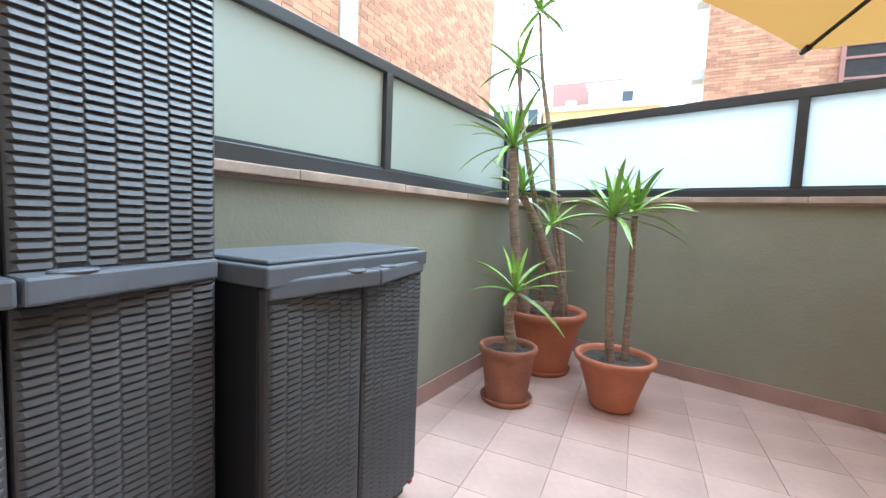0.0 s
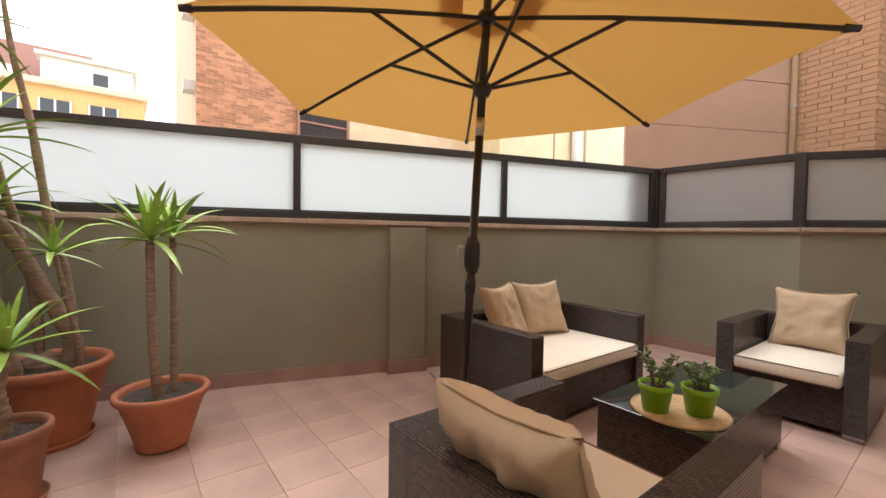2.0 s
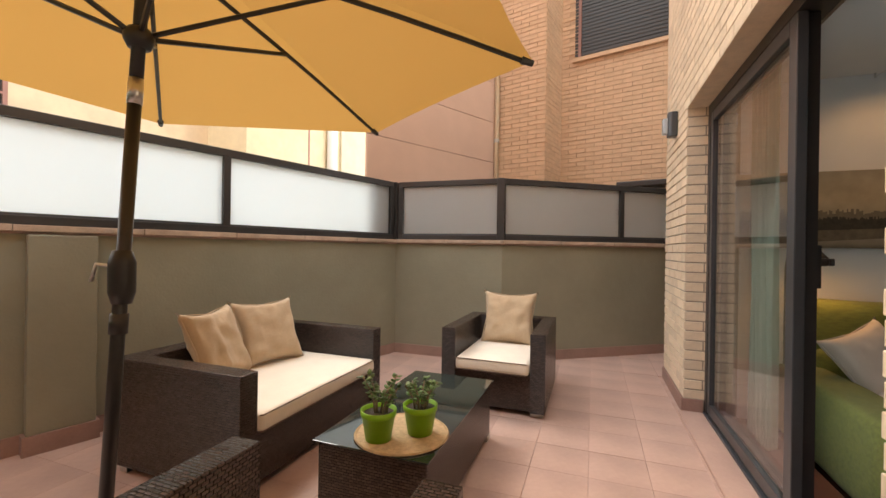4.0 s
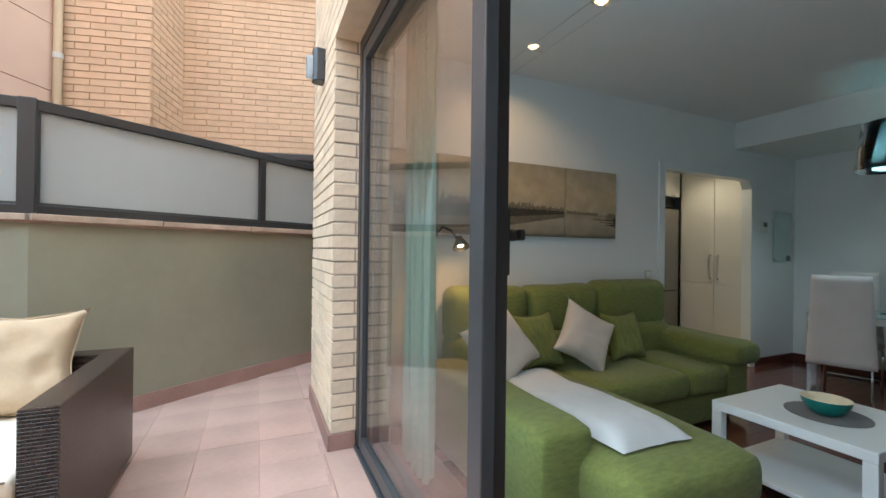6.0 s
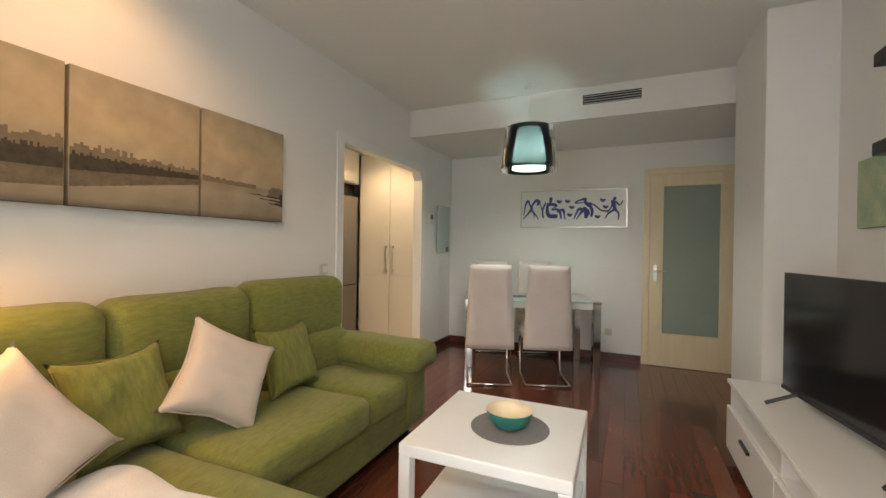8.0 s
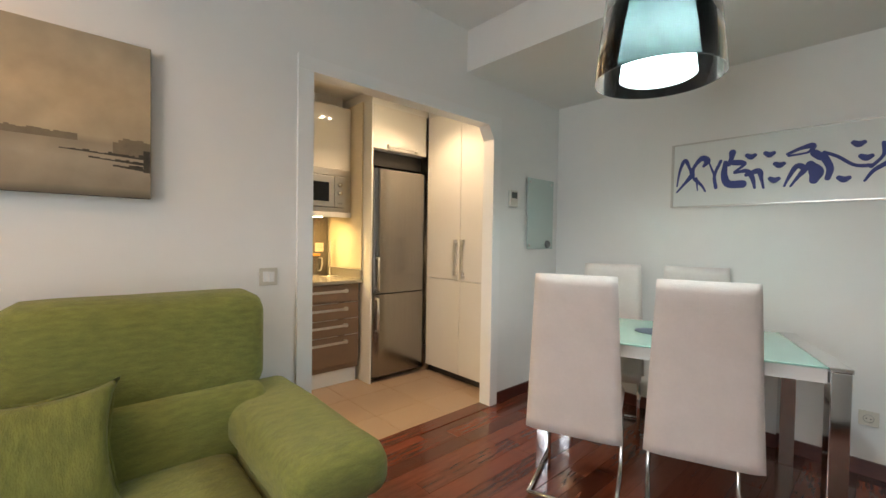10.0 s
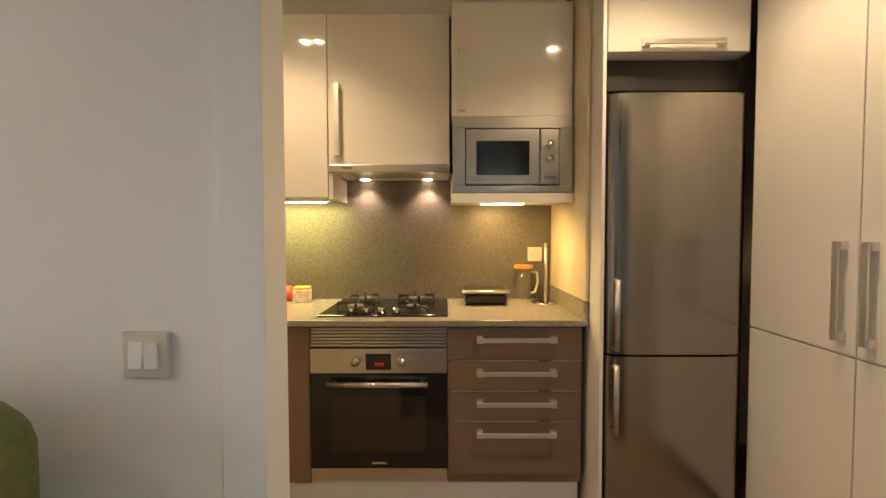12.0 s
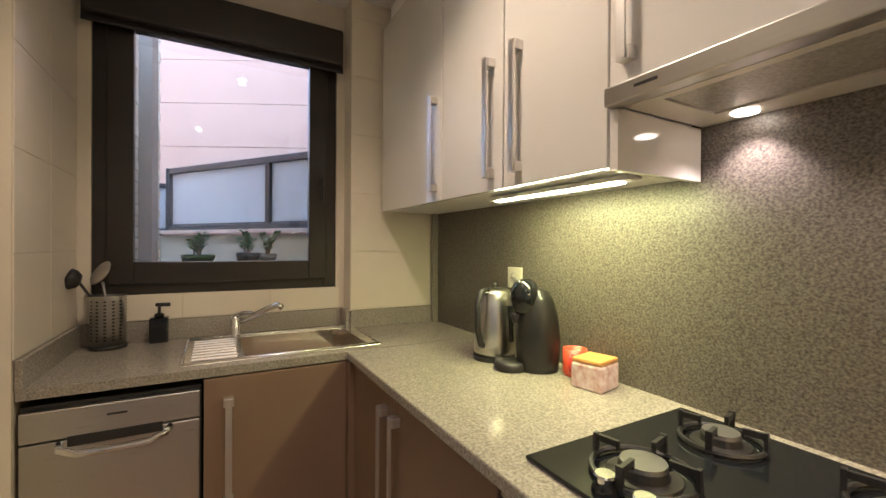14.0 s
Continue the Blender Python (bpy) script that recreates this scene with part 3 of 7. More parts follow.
y2 = thing("potted_yucca", "tall old many-stemmed yucca in a large terracotta pot", "potted plant", 0.265, 4.30, TF, group="yuccas in the terrace corner")
saucer(y2, 0.20, M["terracotta"])
pot(y2, 0.17, 0.275, 0.445, M["terracotta"])
t = stem(y2, [(-0.09, -0.16, 0.37), (-0.15, -0.20, 0.7), (-0.20, -0.23, 1.1), (-0.22, -0.25, 1.55)], 0.036, 0.030)
crown(t, -0.22, -0.25, 1.55, 0.46, 26, rng)
t = stem(y2, [(0.08, 0.04, 0.37), (0.10, 0.03, 0.55), (-0.02, 0.0, 0.85), (-0.12, -0.02, 1.1), (-0.20, -0.05, 1.25)], 0.05, 0.026)
crown(t, -0.20, -0.06, 1.26, 0.34, 20, rng)
t = stem(y2, [(-0.03, 0.05, 0.37), (-0.06, 0.03, 0.9), (-0.16, 0.0, 1.4), (-0.24, -0.02, 1.8), (-0.28, -0.02, 2.14)], 0.026, 0.013)
crown(t, -0.28, -0.02, 2.15, 0.34, 17, rng, -30)
t = stem(y2, [(0.11, 0.10, 0.37), (0.07, 0.08, 0.9), (0.01, 0.06, 1.2), (-0.05, 0.04, 1.7), (-0.12, 0.03, 2.1), (-0.16, 0.02, 2.52)], 0.030, 0.010)
crown(t, -0.16, 0.02, 2.53, 0.27, 14, rng, -40)
t = stem(y2, [(0.14, -0.04, 0.37), (0.12, -0.08, 0.6), (0.05, -0.13, 1.02)], 0.016, 0.011)
crown(t, 0.04, -0.14, 1.03, 0.26, 14, rng)
part("root", MB().lathe([(0, 0), (0.09, 0.02), (0.08, 0.08), (0.04, 0.12), (0, 0.13)], 12, pose(-0.03, 0.06, 0.36)), M["bark"], y2, smooth=True)

y3 = thing("potted_yucca", "yucca with two slim stems in a terracotta pot", "potted plant", 0.76, 3.89, TF, group="yuccas in the terrace corner")
pot(y3, 0.12, 0.215, 0.315, M["terracotta"])
t = stem(y3, [(0.0, -0.03, 0.24), (-0.03, -0.04, 0.36), (-0.05, -0.05, 0.7), (-0.055, -0.06, 1.1)], 0.027, 0.019)
crown(t, -0.055, -0.06, 1.10, 0.40, 24, rng, -5)
t = stem(y3, [(0.05, 0.02, 0.24), (0.055, 0.03, 0.6), (0.05, 0.04, 1.12)], 0.022, 0.015)
crown(t, 0.05, 0.04, 1.13, 0.34, 18, rng, -5)

# ---- plastic storage cabinets ----


def weave_field(w, h, z0, cw=0.046, ch=0.0165):
    """Moulded basket-weave relief on a door: x across, y outwards."""
    mb = MB()
    cols, rows = max(1, round(w / cw)), round(h / ch)
    cw, ch = w / cols, h / rows
    for c in range(cols):
        for r in range(rows):
            x, z = c * cw, z0 + r * ch + (ch / 2 if c % 2 else 0)
            if z + ch > z0 + h:
                continue
            a, b, lo, hi = x - 0.006, x + cw + 0.006, z + 0.0008, z + ch - 0.001
            mb.add([(a, 0, lo), (b, 0, lo), (b, 0, hi), (a, 0, hi), (a + 0.010, 0.0066, lo + 0.0025), (b - 0.010, 0.0066, lo + 0.0025), (b - 0.008, 0.0030, hi - 0.003), (a + 0.008, 0.0030, hi - 0.003)],
                   [(4, 5, 6, 7), (0, 1, 5, 4), (1, 2, 6, 5), (2, 3, 7, 6), (3, 0, 4, 7)])
    return mb


def storage(name, label, x, y, rz, w, d, h, tiers):
    """A cabinet with its back at local y 0, its doors at y d; tiers: the doors' lower and upper heights."""
    cab = thing(name, label, "storage cabinet", x, y, TF, rz)
    part("body", MB().box(-w / 2, w / 2, 0, d - 0.03, 0.06, h - 0.06).box(-w / 2 + 0.01, -w / 2 + 0.07, 0.02, 0.08, 0, 0.06).box(w / 2 - 0.07, w / 2 - 0.01, 0.02, 0.08, 0, 0.06)
         .box(-w / 2 + 0.01, -w / 2 + 0.07, d - 0.10, d - 0.04, 0, 0.06).box(w / 2 - 0.07, w / 2 - 0.01, d - 0.10, d - 0.04, 0, 0.06), mat("black_plastic", (0.016, 0.016, 0.019), 0.5), cab, "black plastic carcass on short feet", bevel=0.004)
    part("top", MB().box(-w / 2 - 0.012, w / 2 + 0.012, -0.005, d + 0.015, h - 0.06, h - 0.012).box(-w / 2 + 0.01, w / 2 - 0.01, 0.02, d - 0.01, h - 0.012, h), M["cabinet_lid"], cab, "grey moulded plastic top", bevel=0.007)
    for z0, z1, lip in tiers:
        for s in (-1, 1):
            x0 = -w / 2 if s < 0 else 0.003
            dw = w / 2 - 0.003
            dr = part("door", box(x0, x0 + dw, d - 0.03, d, z0, z1), M["cabinet_plastic"], cab, bevel=0.006)
            part("weave", weave_field(dw - 0.02, z1 - z0 - 0.03, 0), M["cabinet_plastic"], dr, "moulded basket weave", m=pose(x0 + 0.01, d + 0.0005, z0 + 0.012))
            if lip:
                zl = z1 - 0.002 if lip > 0 else z0 + 0.002
                n = 12

                def bow(u, s=s, x0=x0, dw=dw):
                    away = 1 - u if s > 0 else u
                    return d + 0.010 + 0.055 * (away ** 1.2)
                poly = [(x0 + dw * i / n, bow(i / n)) for i in range(n + 1)]
                pts = [(x0, d - 0.01)] + [(x0 + dw, d - 0.01)] + list(reversed(poly))
                drop = 0.045
                part("handle", MB().prism(pts, zl - drop * 0.5, zl + drop * 0.5), M["cabinet_lid"], dr, "grey moulded grip ledge", bevel=0.006)
                xc = x0 + (dw - 0.07 if s < 0 else 0.07)
                part("thumb_rest", MB().lathe([(0, 0.0), (0.026, 0.002), (0.034, 0.006), (0.036, 0.0), (0, -0.004)], 20, pose(xc, d + 0.035, zl + drop * 0.5 - 0.001) @ Matrix.Diagonal((1, 0.5, 1, 1))), M["cabinet_lid"], dr, smooth=True)
    return cab


low_cab = storage("storage_cabinet", "low charcoal plastic garden cabinet with woven-look doors", -0.235, 2.335, -90 - 2, 0.68, 0.345, 0.955, [(0.07, 0.89, 1)])
part("red_tag", box(-0.325, -0.305, 0.302, 0.346, 0.062, 0.078), mat("red_plastic", (0.45, 0.02, 0.03), 0.5), low_cab, "small red clip")
storage("storage_cabinet", "tall charcoal plastic garden cabinet with woven-look double doors", -0.46, 1.62, -90 - 2, 0.68, 0.43, 1.82, [(0.07, 0.935, 1), (0.945, 1.755, 0)])

# ---- rattan seats ----


def seat_set(name, label, category, x, y, rz, w, d, pillows, group, seat_fwd=0.0):
    """A rattan seat: back at local y 0, open front at y d, centred on x."""
    s = thing(name, label, category, x, y, TF, rz, group)
    h, aw, bw = 0.585, 0.105, 0.13
    for sx in (-1, 1):
        part("arm", box(sx * w / 2 - (aw if sx > 0 else 0), sx * w / 2 + (aw if sx < 0 else 0), 0.0, d, 0.035, h), M["rattan"], s, bevel=0.004)
    part("backrest", box(-w / 2 + aw, w / 2 - aw, 0.0, bw, 0.035, h - 0.001), M["rattan"], s, bevel=0.003)
    part("base", box(-w / 2 + aw, w / 2 - aw, bw, d - 0.025, 0.035, 0.285), M["rattan"], s, bevel=0.006)
    for sx in (-1, 1):
        for yy in (0.04, d - 0.09):
            part("foot", box(sx * (w / 2 - 0.06) - 0.045, sx * (w / 2 - 0.06) + 0.045, yy, yy + 0.05, 0.0, 0.036), M["steel"], s, "short aluminium foot")
    sw, sd = w - 2 * aw - 0.01, d - bw + 0.02
    cu = part("seat_cushion", MB().box(-sw / 2, sw / 2, bw, bw + sd, 0.287, 0.382), M["seat_cloth"], s, "cream seat cushion", bevel=0.03, segs=3, smooth=True)
    for z in (0.297, 0.374):
        part("piping", MB().tube([(-sw / 2 + 0.012, bw + sd - 0.003, z), (sw / 2 - 0.012, bw + sd - 0.003, z), (sw / 2 - 0.002, bw + sd - 0.015, z)], 0.0035, 6), M["piping"], cu, "brown piping")
    return s


PILLOW = {}


def pillow(label, x, y, z, tilt, turn, w=0.42, h=0.13, cloth="pillow", name="scatter_cushion", spin=0, seed=0, puff=0.42, group=""):
    key = (w, h, cloth, seed)
    if key not in PILLOW:
        PILLOW[key] = MB().cushion(w, w, h, puff, n=22, wob=0.022 if cloth == "pillow" else 0.009, seed=seed).mesh("cover", M[cloth], smooth=True, weld=True)
    p = thing(name, label, "cushion", x, y, z, turn, group)
    part("cover", PILLOW[key], M[cloth], p, m=pose(0, 0, 0, tilt, 0, 0) @ pose(0, 0, 0, 0, 0, spin))
    c = w / 2 - 0.004
    part("seam", MB().tube([(-c, -c, 0), (-c * 0.87, 0, 0), (-c, c, 0), (0, c * 0.87, 0), (c, c, 0), (c * 0.87, 0, 0), (c, -c, 0), (0, -c * 0.87, 0), (-c, -c, 0)], 0.004, 6), M[cloth], p, "piped seam", m=pose(0, 0, 0, tilt, 0, 0) @ pose(0, 0, 0, 0, 0, spin))
    return p


seat_set("rattan_sofa", "dark brown woven rattan two-seater with cream seat cushion", "sofa", 3.06, 3.60, 180, 1.29, 0.85, 2, "rattan seats round the glass table")
seat_set("rattan_armchair", "dark brown woven rattan armchair with cream seat cushion by the parapet", "armchair", 4.76, 1.96, 90, 0.76, 0.86, 1, "rattan seats round the glass table")
seat_set("rattan_armchair", "dark brown woven rattan armchair seen from behind, with cream seat", "armchair", 1.235, 1.945, -90, 0.74, 0.74, 1, "rattan seats round the glass table")
SZ = TF + 0.382
pillow("beige cotton cushion leaning on the rattan sofa", 2.84, 3.37, SZ + 0.20, 68, 16, w=0.45, seed=1, group="cushions on the rattan sofa")
pillow("beige cotton cushion leaning in the rattan sofa's corner", 3.27, 3.39, SZ + 0.20, 66, -14, w=0.45, seed=2, group="cushions on the rattan sofa")
pillow("beige cotton cushion on the rattan armchair", 4.55, 1.96, SZ + 0.20, 70, -90, w=0.46, seed=3)
pillow("beige cotton cushion slumped against the armchair's back", 1.41, 1.94, SZ + 0.17, 62, 92, w=0.46, h=0.16, seed=4)

# ---- glass-topped rattan table ----
gt = thing("garden_table", "dark rattan coffee table with a smoked glass top", "coffee table", 2.985, 2.12, TF)
part("body", box(-0.52, 0.52, -0.25, 0.25, 0.03, 0.345), M["rattan"], gt, bevel=0.008)
for sx in (-1, 1):
    for sy in (-1, 1):
        part("foot", box(sx * 0.49 - 0.03, sx * 0.49 + 0.03, sy * 0.22 - 0.03, sy * 0.22 + 0.03, 0, 0.031), M["steel"], gt)
part("glass_top", box(-0.54, 0.54, -0.265, 0.265, 0.349, 0.357), M["black_glass"], gt, "smoked glass top", bevel=0.003)
mt = thing("table_mat", "oval jute place mat on the glass table", "place mat", 2.64, 2.06, TF + 0.3575, 30)
part("weave_disc", MB().lathe([(0, 0), (0.205, 0), (0.208, 0.004), (0.20, 0.007), (0, 0.006)], 40), M["jute"], mt, smooth=True)
part("edge", MB().tube([(0.2 * math.cos(a / 20 * math.pi), 0.2 * math.sin(a / 20 * math.pi), 0.006) for a in range(41)], 0.005, 6), M["jute"], mt)


def small_plant(x, y, z, label, pot_mat, r, h, kind, count, seed, group=""):
    g = random.Random(seed)
    p = thing("pot_plant", label, "potted plant", x, y, z, g.uniform(0, 90), group)
    part("pot", MB().lathe([(0, 0), (r * 0.72, 0), (r * 0.94, h * 0.80), (r * 0.96, h * 0.80), (r, h * 0.82), (r * 1.02, h), (r * 0.93, h), (r * 0.9, h * 0.86), (0, h * 0.86)], 28), pot_mat, p, smooth=True)
    part("soil", MB().lathe([(0, h * 0.885), (r * 0.6, h * 0.88), (r * 0.9, h * 0.865)], 20), M["soil"], p)
    for _ in range(count):
        a, rr = g.uniform(0, 6.28), r * 0.55 * g.random()
        x0, y0 = rr * math.cos(a), rr * math.sin(a)
        hh = kind * g.uniform(0.6, 1.0)
        lean = 0.35 * kind
        pts = [(x0 + lean * s * s * math.cos(a), y0 + lean * s * s * math.sin(a), h * 0.86 + hh * s) for s in (0, 0.35, 0.7, 1)]
        st = part("stem", MB().tube(pts, [0.005, 0.004, 0.004, 0.003], 6), M["bark"], p, smooth=True)
        mb = MB()
        for k in range(15):
            s = 0.35 + 0.65 * k / 14
            px, py, pz = pts[0][0] + lean * s * s * math.cos(a), pts[0][1] + lean * s * s * math.sin(a), h * 0.86 + hh * s
            mb.lathe([(0, 0), (0.008, 0.007), (0.0105, 0.016), (0.006, 0.026), (0, 0.030)], 6, pose(px, py, pz, 0, 0, g.uniform(0, 360)) @ pose(0, 0, 0, g.uniform(35, 95), 0, 0) @ Matrix.Diagonal((1, 0.35, 1, 1)))
        part("leaves", mb, M["jade"], st, smooth=True)
    return p


M["jade"] = mat("jade_leaf", (0.11, 0.20, 0.06), 0.4, vary=0.35, scale=20, island=0.6)
small_plant(2.545, 2.125, TF + 0.365, "jade plant in a lime green plastic pot", M["lime_pot"], 0.075, 0.125, 0.15, 7, 5, "pots on the glass table")
small_plant(2.665, 1.985, TF + 0.365, "jade plant in a lime green plastic pot", M["lime_pot"], 0.075, 0.125, 0.15, 7, 6, "pots on the glass table")

# ---- parasol ----
par = thing("parasol", "ochre garden parasol on a black pole, open", "parasol", 1.865, 2.60, TF)
foot, top = Vector((-0.07, 0.045, 0)), Vector((0.02, 0.0, 2.24))


def on_pole(z):
    return foot + (top - foot) * (z / 2.24)


part("pole", MB().tube([on_pole(0.03), on_pole(1.62)], 0.019, 14), M["black_metal"], par, smooth=True)
part("pole_joint", MB().tube([on_pole(1.60), on_pole(1.68)], 0.0205, 14), M["steel"], par, "bare steel joint", smooth=True)
part("upper_pole", MB().tube([on_pole(1.68), on_pole(2.26)], 0.019, 14), M["black_metal"], par, smooth=True)
part("crank_box", MB().lathe([(0, -0.09), (0.026, -0.085), (0.036, -0.05), (0.036, 0.04), (0.026, 0.075), (0, 0.08)], 16, Matrix.Translation(on_pole(1.075))), M["black_metal"], par, "black plastic crank housing", smooth=True)
part("crank_handle", MB().tube([on_pole(1.10), on_pole(1.11) + Vector((-0.055, 0.03, 0)), on_pole(1.10) + Vector((-0.065, 0.035, -0.04))], 0.006, 8), M["steel"], par, smooth=True)
part("clamp", MB().tube([on_pole(0.90), on_pole(0.96)], 0.025, 12), M["black_metal"], par, smooth=True)
part("base", MB().lathe([(0, 0), (0.22, 0), (0.22, 0.03), (0.19, 0.05), (0.04, 0.06), (0.03, 0.16), (0, 0.16)], 28, Matrix.Translation(foot)), M["black_metal"], par, "black round parasol base", smooth=True)
HUB, RUN = on_pole(2.12), on_pole(1.805)
part("hub", MB().lathe([(0, -0.02), (0.035, -0.02), (0.045, 0.0), (0.035, 0.025), (0, 0.03)], 16, Matrix.Translation(HUB)), M["black_metal"], par, smooth=True)
part("runner", MB().lathe([(0, -0.03), (0.03, -0.03), (0.042, -0.005), (0.042, 0.012), (0.03, 0.03), (0, 0.03)], 16, Matrix.Translation(RUN)), M["black_metal"], par, smooth=True)
tips = [Vector((0.095 + q * math.cos(radians(a)), 0.025 + q * math.sin(radians(a)), z)) for a, q, z in ((167, 1.24, 1.90), (115, 1.23, 1.865), (55, 1.27, 1.865), (-4, 1.27, 1.865), (-62, 1.27, 1.865), (-118, 1.27, 1.88))]
apex = HUB + Vector((0, 0, 0.06))


def canopy(u, k, lift):
    """A gore between two ribs: u from the top, k along the rim."""
    a, b = tips[k[0]], tips[k[0] + 1 - 6]
    edge = a.lerp(b, k[1])
    sag = 4 * k[1] * (1 - k[1])
    p = apex.lerp(edge, u)
    centre = Vector((apex.x, apex.y, p.z))
    p = centre + (p - centre) * (1 - 0.035 * sag * u * u)
    p.z += lift + 0.022 * math.sin(math.pi * u) - 0.012 * sag * u
    return p


cloth = MB()
for k in range(6):
    cloth.grid(lambda u, v, k=k: canopy(0.10 + 0.90 * v, (k, u), 0.012), 8, 10)
part("canopy", cloth, M["parasol"], par, "ochre cloth canopy", smooth=True)
vent = MB()
for k in range(6):
    vent.grid(lambda u, v, k=k: canopy(0.0 + 0.20 * v, (k, u), 0.05), 6, 3)
part("vent_cap", vent, M["parasol"], par, "small ochre vent cap", smooth=True)
for k in range(6):
    rib_pts = [HUB.lerp(tips[k], s) + Vector((0, 0, 0.018 * math.sin(math.pi * s))) for s in (0.02, 0.2, 0.4, 0.6, 0.8, 0.985)]
    rib = part("rib", MB().tube(rib_pts, 0.0095, 6), M["black_metal"], par)
    mid = HUB.lerp(tips[k], 0.44) + Vector((0, 0, 0.015))
    part("strut", MB().tube([RUN, mid], 0.0085, 6), M["black_metal"], rib)
    part("tip_pocket", MB().tube([tips[k].lerp(HUB, 0.035) + Vector((0, 0, 0.004)), tips[k] + Vector((0, 0, 0.004))], [0.016, 0.012], 8), M["black_metal"], rib)

# ---- living room: large things ----
M["green"] = stretch(mat("green_chenille", (0.182, 0.196, 0.044), 0.95, vary=0.26, scale=45, bump=1.0, bscale=190, sheen=0.12), 1.2, 0.4, 1.5)
M["white_cloth"] = mat("white_cloth", (0.57, 0.49, 0.42), 0.9, vary=0.04, scale=8, bump=0.3, bscale=260, sheen=0.3)
M["blanket"] = mat("white_fleece", (0.60, 0.58, 0.565), 0.95, vary=0.05, scale=10, bump=0.6, bscale=200, sheen=0.4)
M["chair_cloth"] = mat("pale_chair_cloth", (0.66, 0.60, 0.575), 0.85, vary=0.05, scale=7, bump=0.3, bscale=260)
M["mint_glass"] = mat("mint_glass", (0.36, 0.62, 0.55), 0.06, vary=0.03, coat=0.6)
M["beech"] = stretch(mat("pale_beech", (0.76, 0.65, 0.45), 0.4, vary=0.05, scale=5), 4, 4, 0.6)
M["black_wood"] = mat("black_brown_wood", (0.022, 0.017, 0.015), 0.45, vary=0.3, scale=8)
M["black_gloss"] = mat("black_gloss", (0.010, 0.011, 0.013), 0.12, vary=0.1)


def soft_box(x0, x1, y0, y1, z0, z1, r=0.06, wob=0.012, seed=0.0, n=9):
    """An upholstered block: rounded, slightly swollen."""
    mb = MB()
    cx, cy, cz = (x0 + x1) / 2, (y0 + y1) / 2, (z0 + z1) / 2
    hx, hy, hz = (x1 - x0) / 2, (y1 - y0) / 2, (z1 - z0) / 2

    def shape(p):
        q = Vector((max(-hx + r, min(hx - r, p[0])), max(-hy + r, min(hy - r, p[1])), max(-hz + r, min(hz - r, p[2]))))
        off = Vector(p) - q
        if off.length > 1e-6:
            q = q + off.normalized() * r
        w = wob * noise.noise((q.x * 3 + seed, q.y * 3, q.z * 3 + seed))
        swell = 1 + 0.03 * (1 - (q.x / hx) ** 2 * (q.y / hy) ** 2)
        return (cx + q.x, cy + q.y, cz + q.z * swell + w)
    for ax in range(3):
        for sgn in (-1, 1):
            def face(u, v, ax=ax, sgn=sgn):
                a, b = 2 * u - 1, 2 * v - 1
                a, b = math.sin(a * 1.5708) * 0.35 + a * 0.65, math.sin(b * 1.5708) * 0.35 + b * 0.65
                p = [0, 0, 0]
                p[ax], p[(ax + 1) % 3], p[(ax + 2) % 3] = sgn, a * sgn, b
                return shape((p[0] * hx, p[1] * hy, p[2] * hz))
            mb.grid(face, n, n)
    return mb


sofa = thing("corner_sofa", "moss green chenille corner sofa with a chaise end", "sofa", 0, 0, 0)


def soft(name, *dims, **kw):
    return part(name, soft_box(*dims, **kw), M["green"], sofa, smooth=True, weld=True)


soft("base", 4.16, 5.02, -2.46, -0.32, 0.05, 0.27, r=0.03, seed=1.0)
soft("chaise_base", 3.28, 4.16, -0.96, -0.26, 0.05, 0.24, r=0.03, seed=2.0)
soft("seat", 4.12, 4.78, -1.80, -0.99, 0.25, 0.445, r=0.07, seed=3.0)
soft("seat", 4.12, 4.78, -2.22, -1.80, 0.25, 0.445, r=0.07, seed=4.0)
soft("chaise_seat", 3.22, 4.78, -0.99, -0.22, 0.20, 0.45, r=0.09, seed=5.0)
soft("armrest", 4.14, 4.99, -2.49, -2.22, 0.06, 0.52, r=0.05, seed=6.0)
soft("arm_pad", 4.06, 5.01, -2.525, -2.185, 0.44, 0.62, r=0.075, seed=6.2)
soft("armrest", 3.53, 4.80, -0.31, -0.02, 0.06, 0.55, r=0.045, seed=6.5)
for y0, y1, z1, s in ((-0.86, -0.22, 1.02, 7.0), (-1.55, -0.86, 1.02, 8.0), (-2.36, -1.55, 1.04, 9.0)):
    soft("headrest", 4.74, 4.99, y0, y1, 0.62, z1, r=0.09, seed=s)
    soft("back_cushion", 4.68, 5.0, y0 + 0.01, y1 - 0.01, 0.38, 0.68, r=0.08, seed=s + 0.5)
soft("back_frame", 4.9, 5.035, -2.35, -0.30, 0.08, 0.66, r=0.03, seed=10.0)
for fx, fy in ((3.36, -0.88), (3.36, -0.34), (4.25, -2.38), (4.9, -2.38)):
    part("foot", MB().lathe([(0, 0), (0.02, 0), (0.03, 0.05), (0, 0.05)], 12, pose(fx, fy, 0)), M["wood_skirt"], sofa, smooth=True)

pillow("off-white square cushion tilted on the green sofa", 4.46, -0.43, 0.680, 60, -80, w=0.44, h=0.16, cloth="white_cloth", seed=11, spin=24)
pillow("green cushion leaning on the sofa's back", 4.63, -0.83, 0.645, 68, -82, w=0.40, h=0.12, cloth="green", seed=12)
pillow("off-white cushion standing on a corner on the green sofa", 4.53, -1.19, 0.665, 68, -95, w=0.42, h=0.14, cloth="white_cloth", seed=13, spin=58)
pillow("green cushion leaning on the sofa's back by the arm", 4.62, -1.67, 0.62, 70, -88, w=0.37, h=0.12, cloth="green", seed=14)

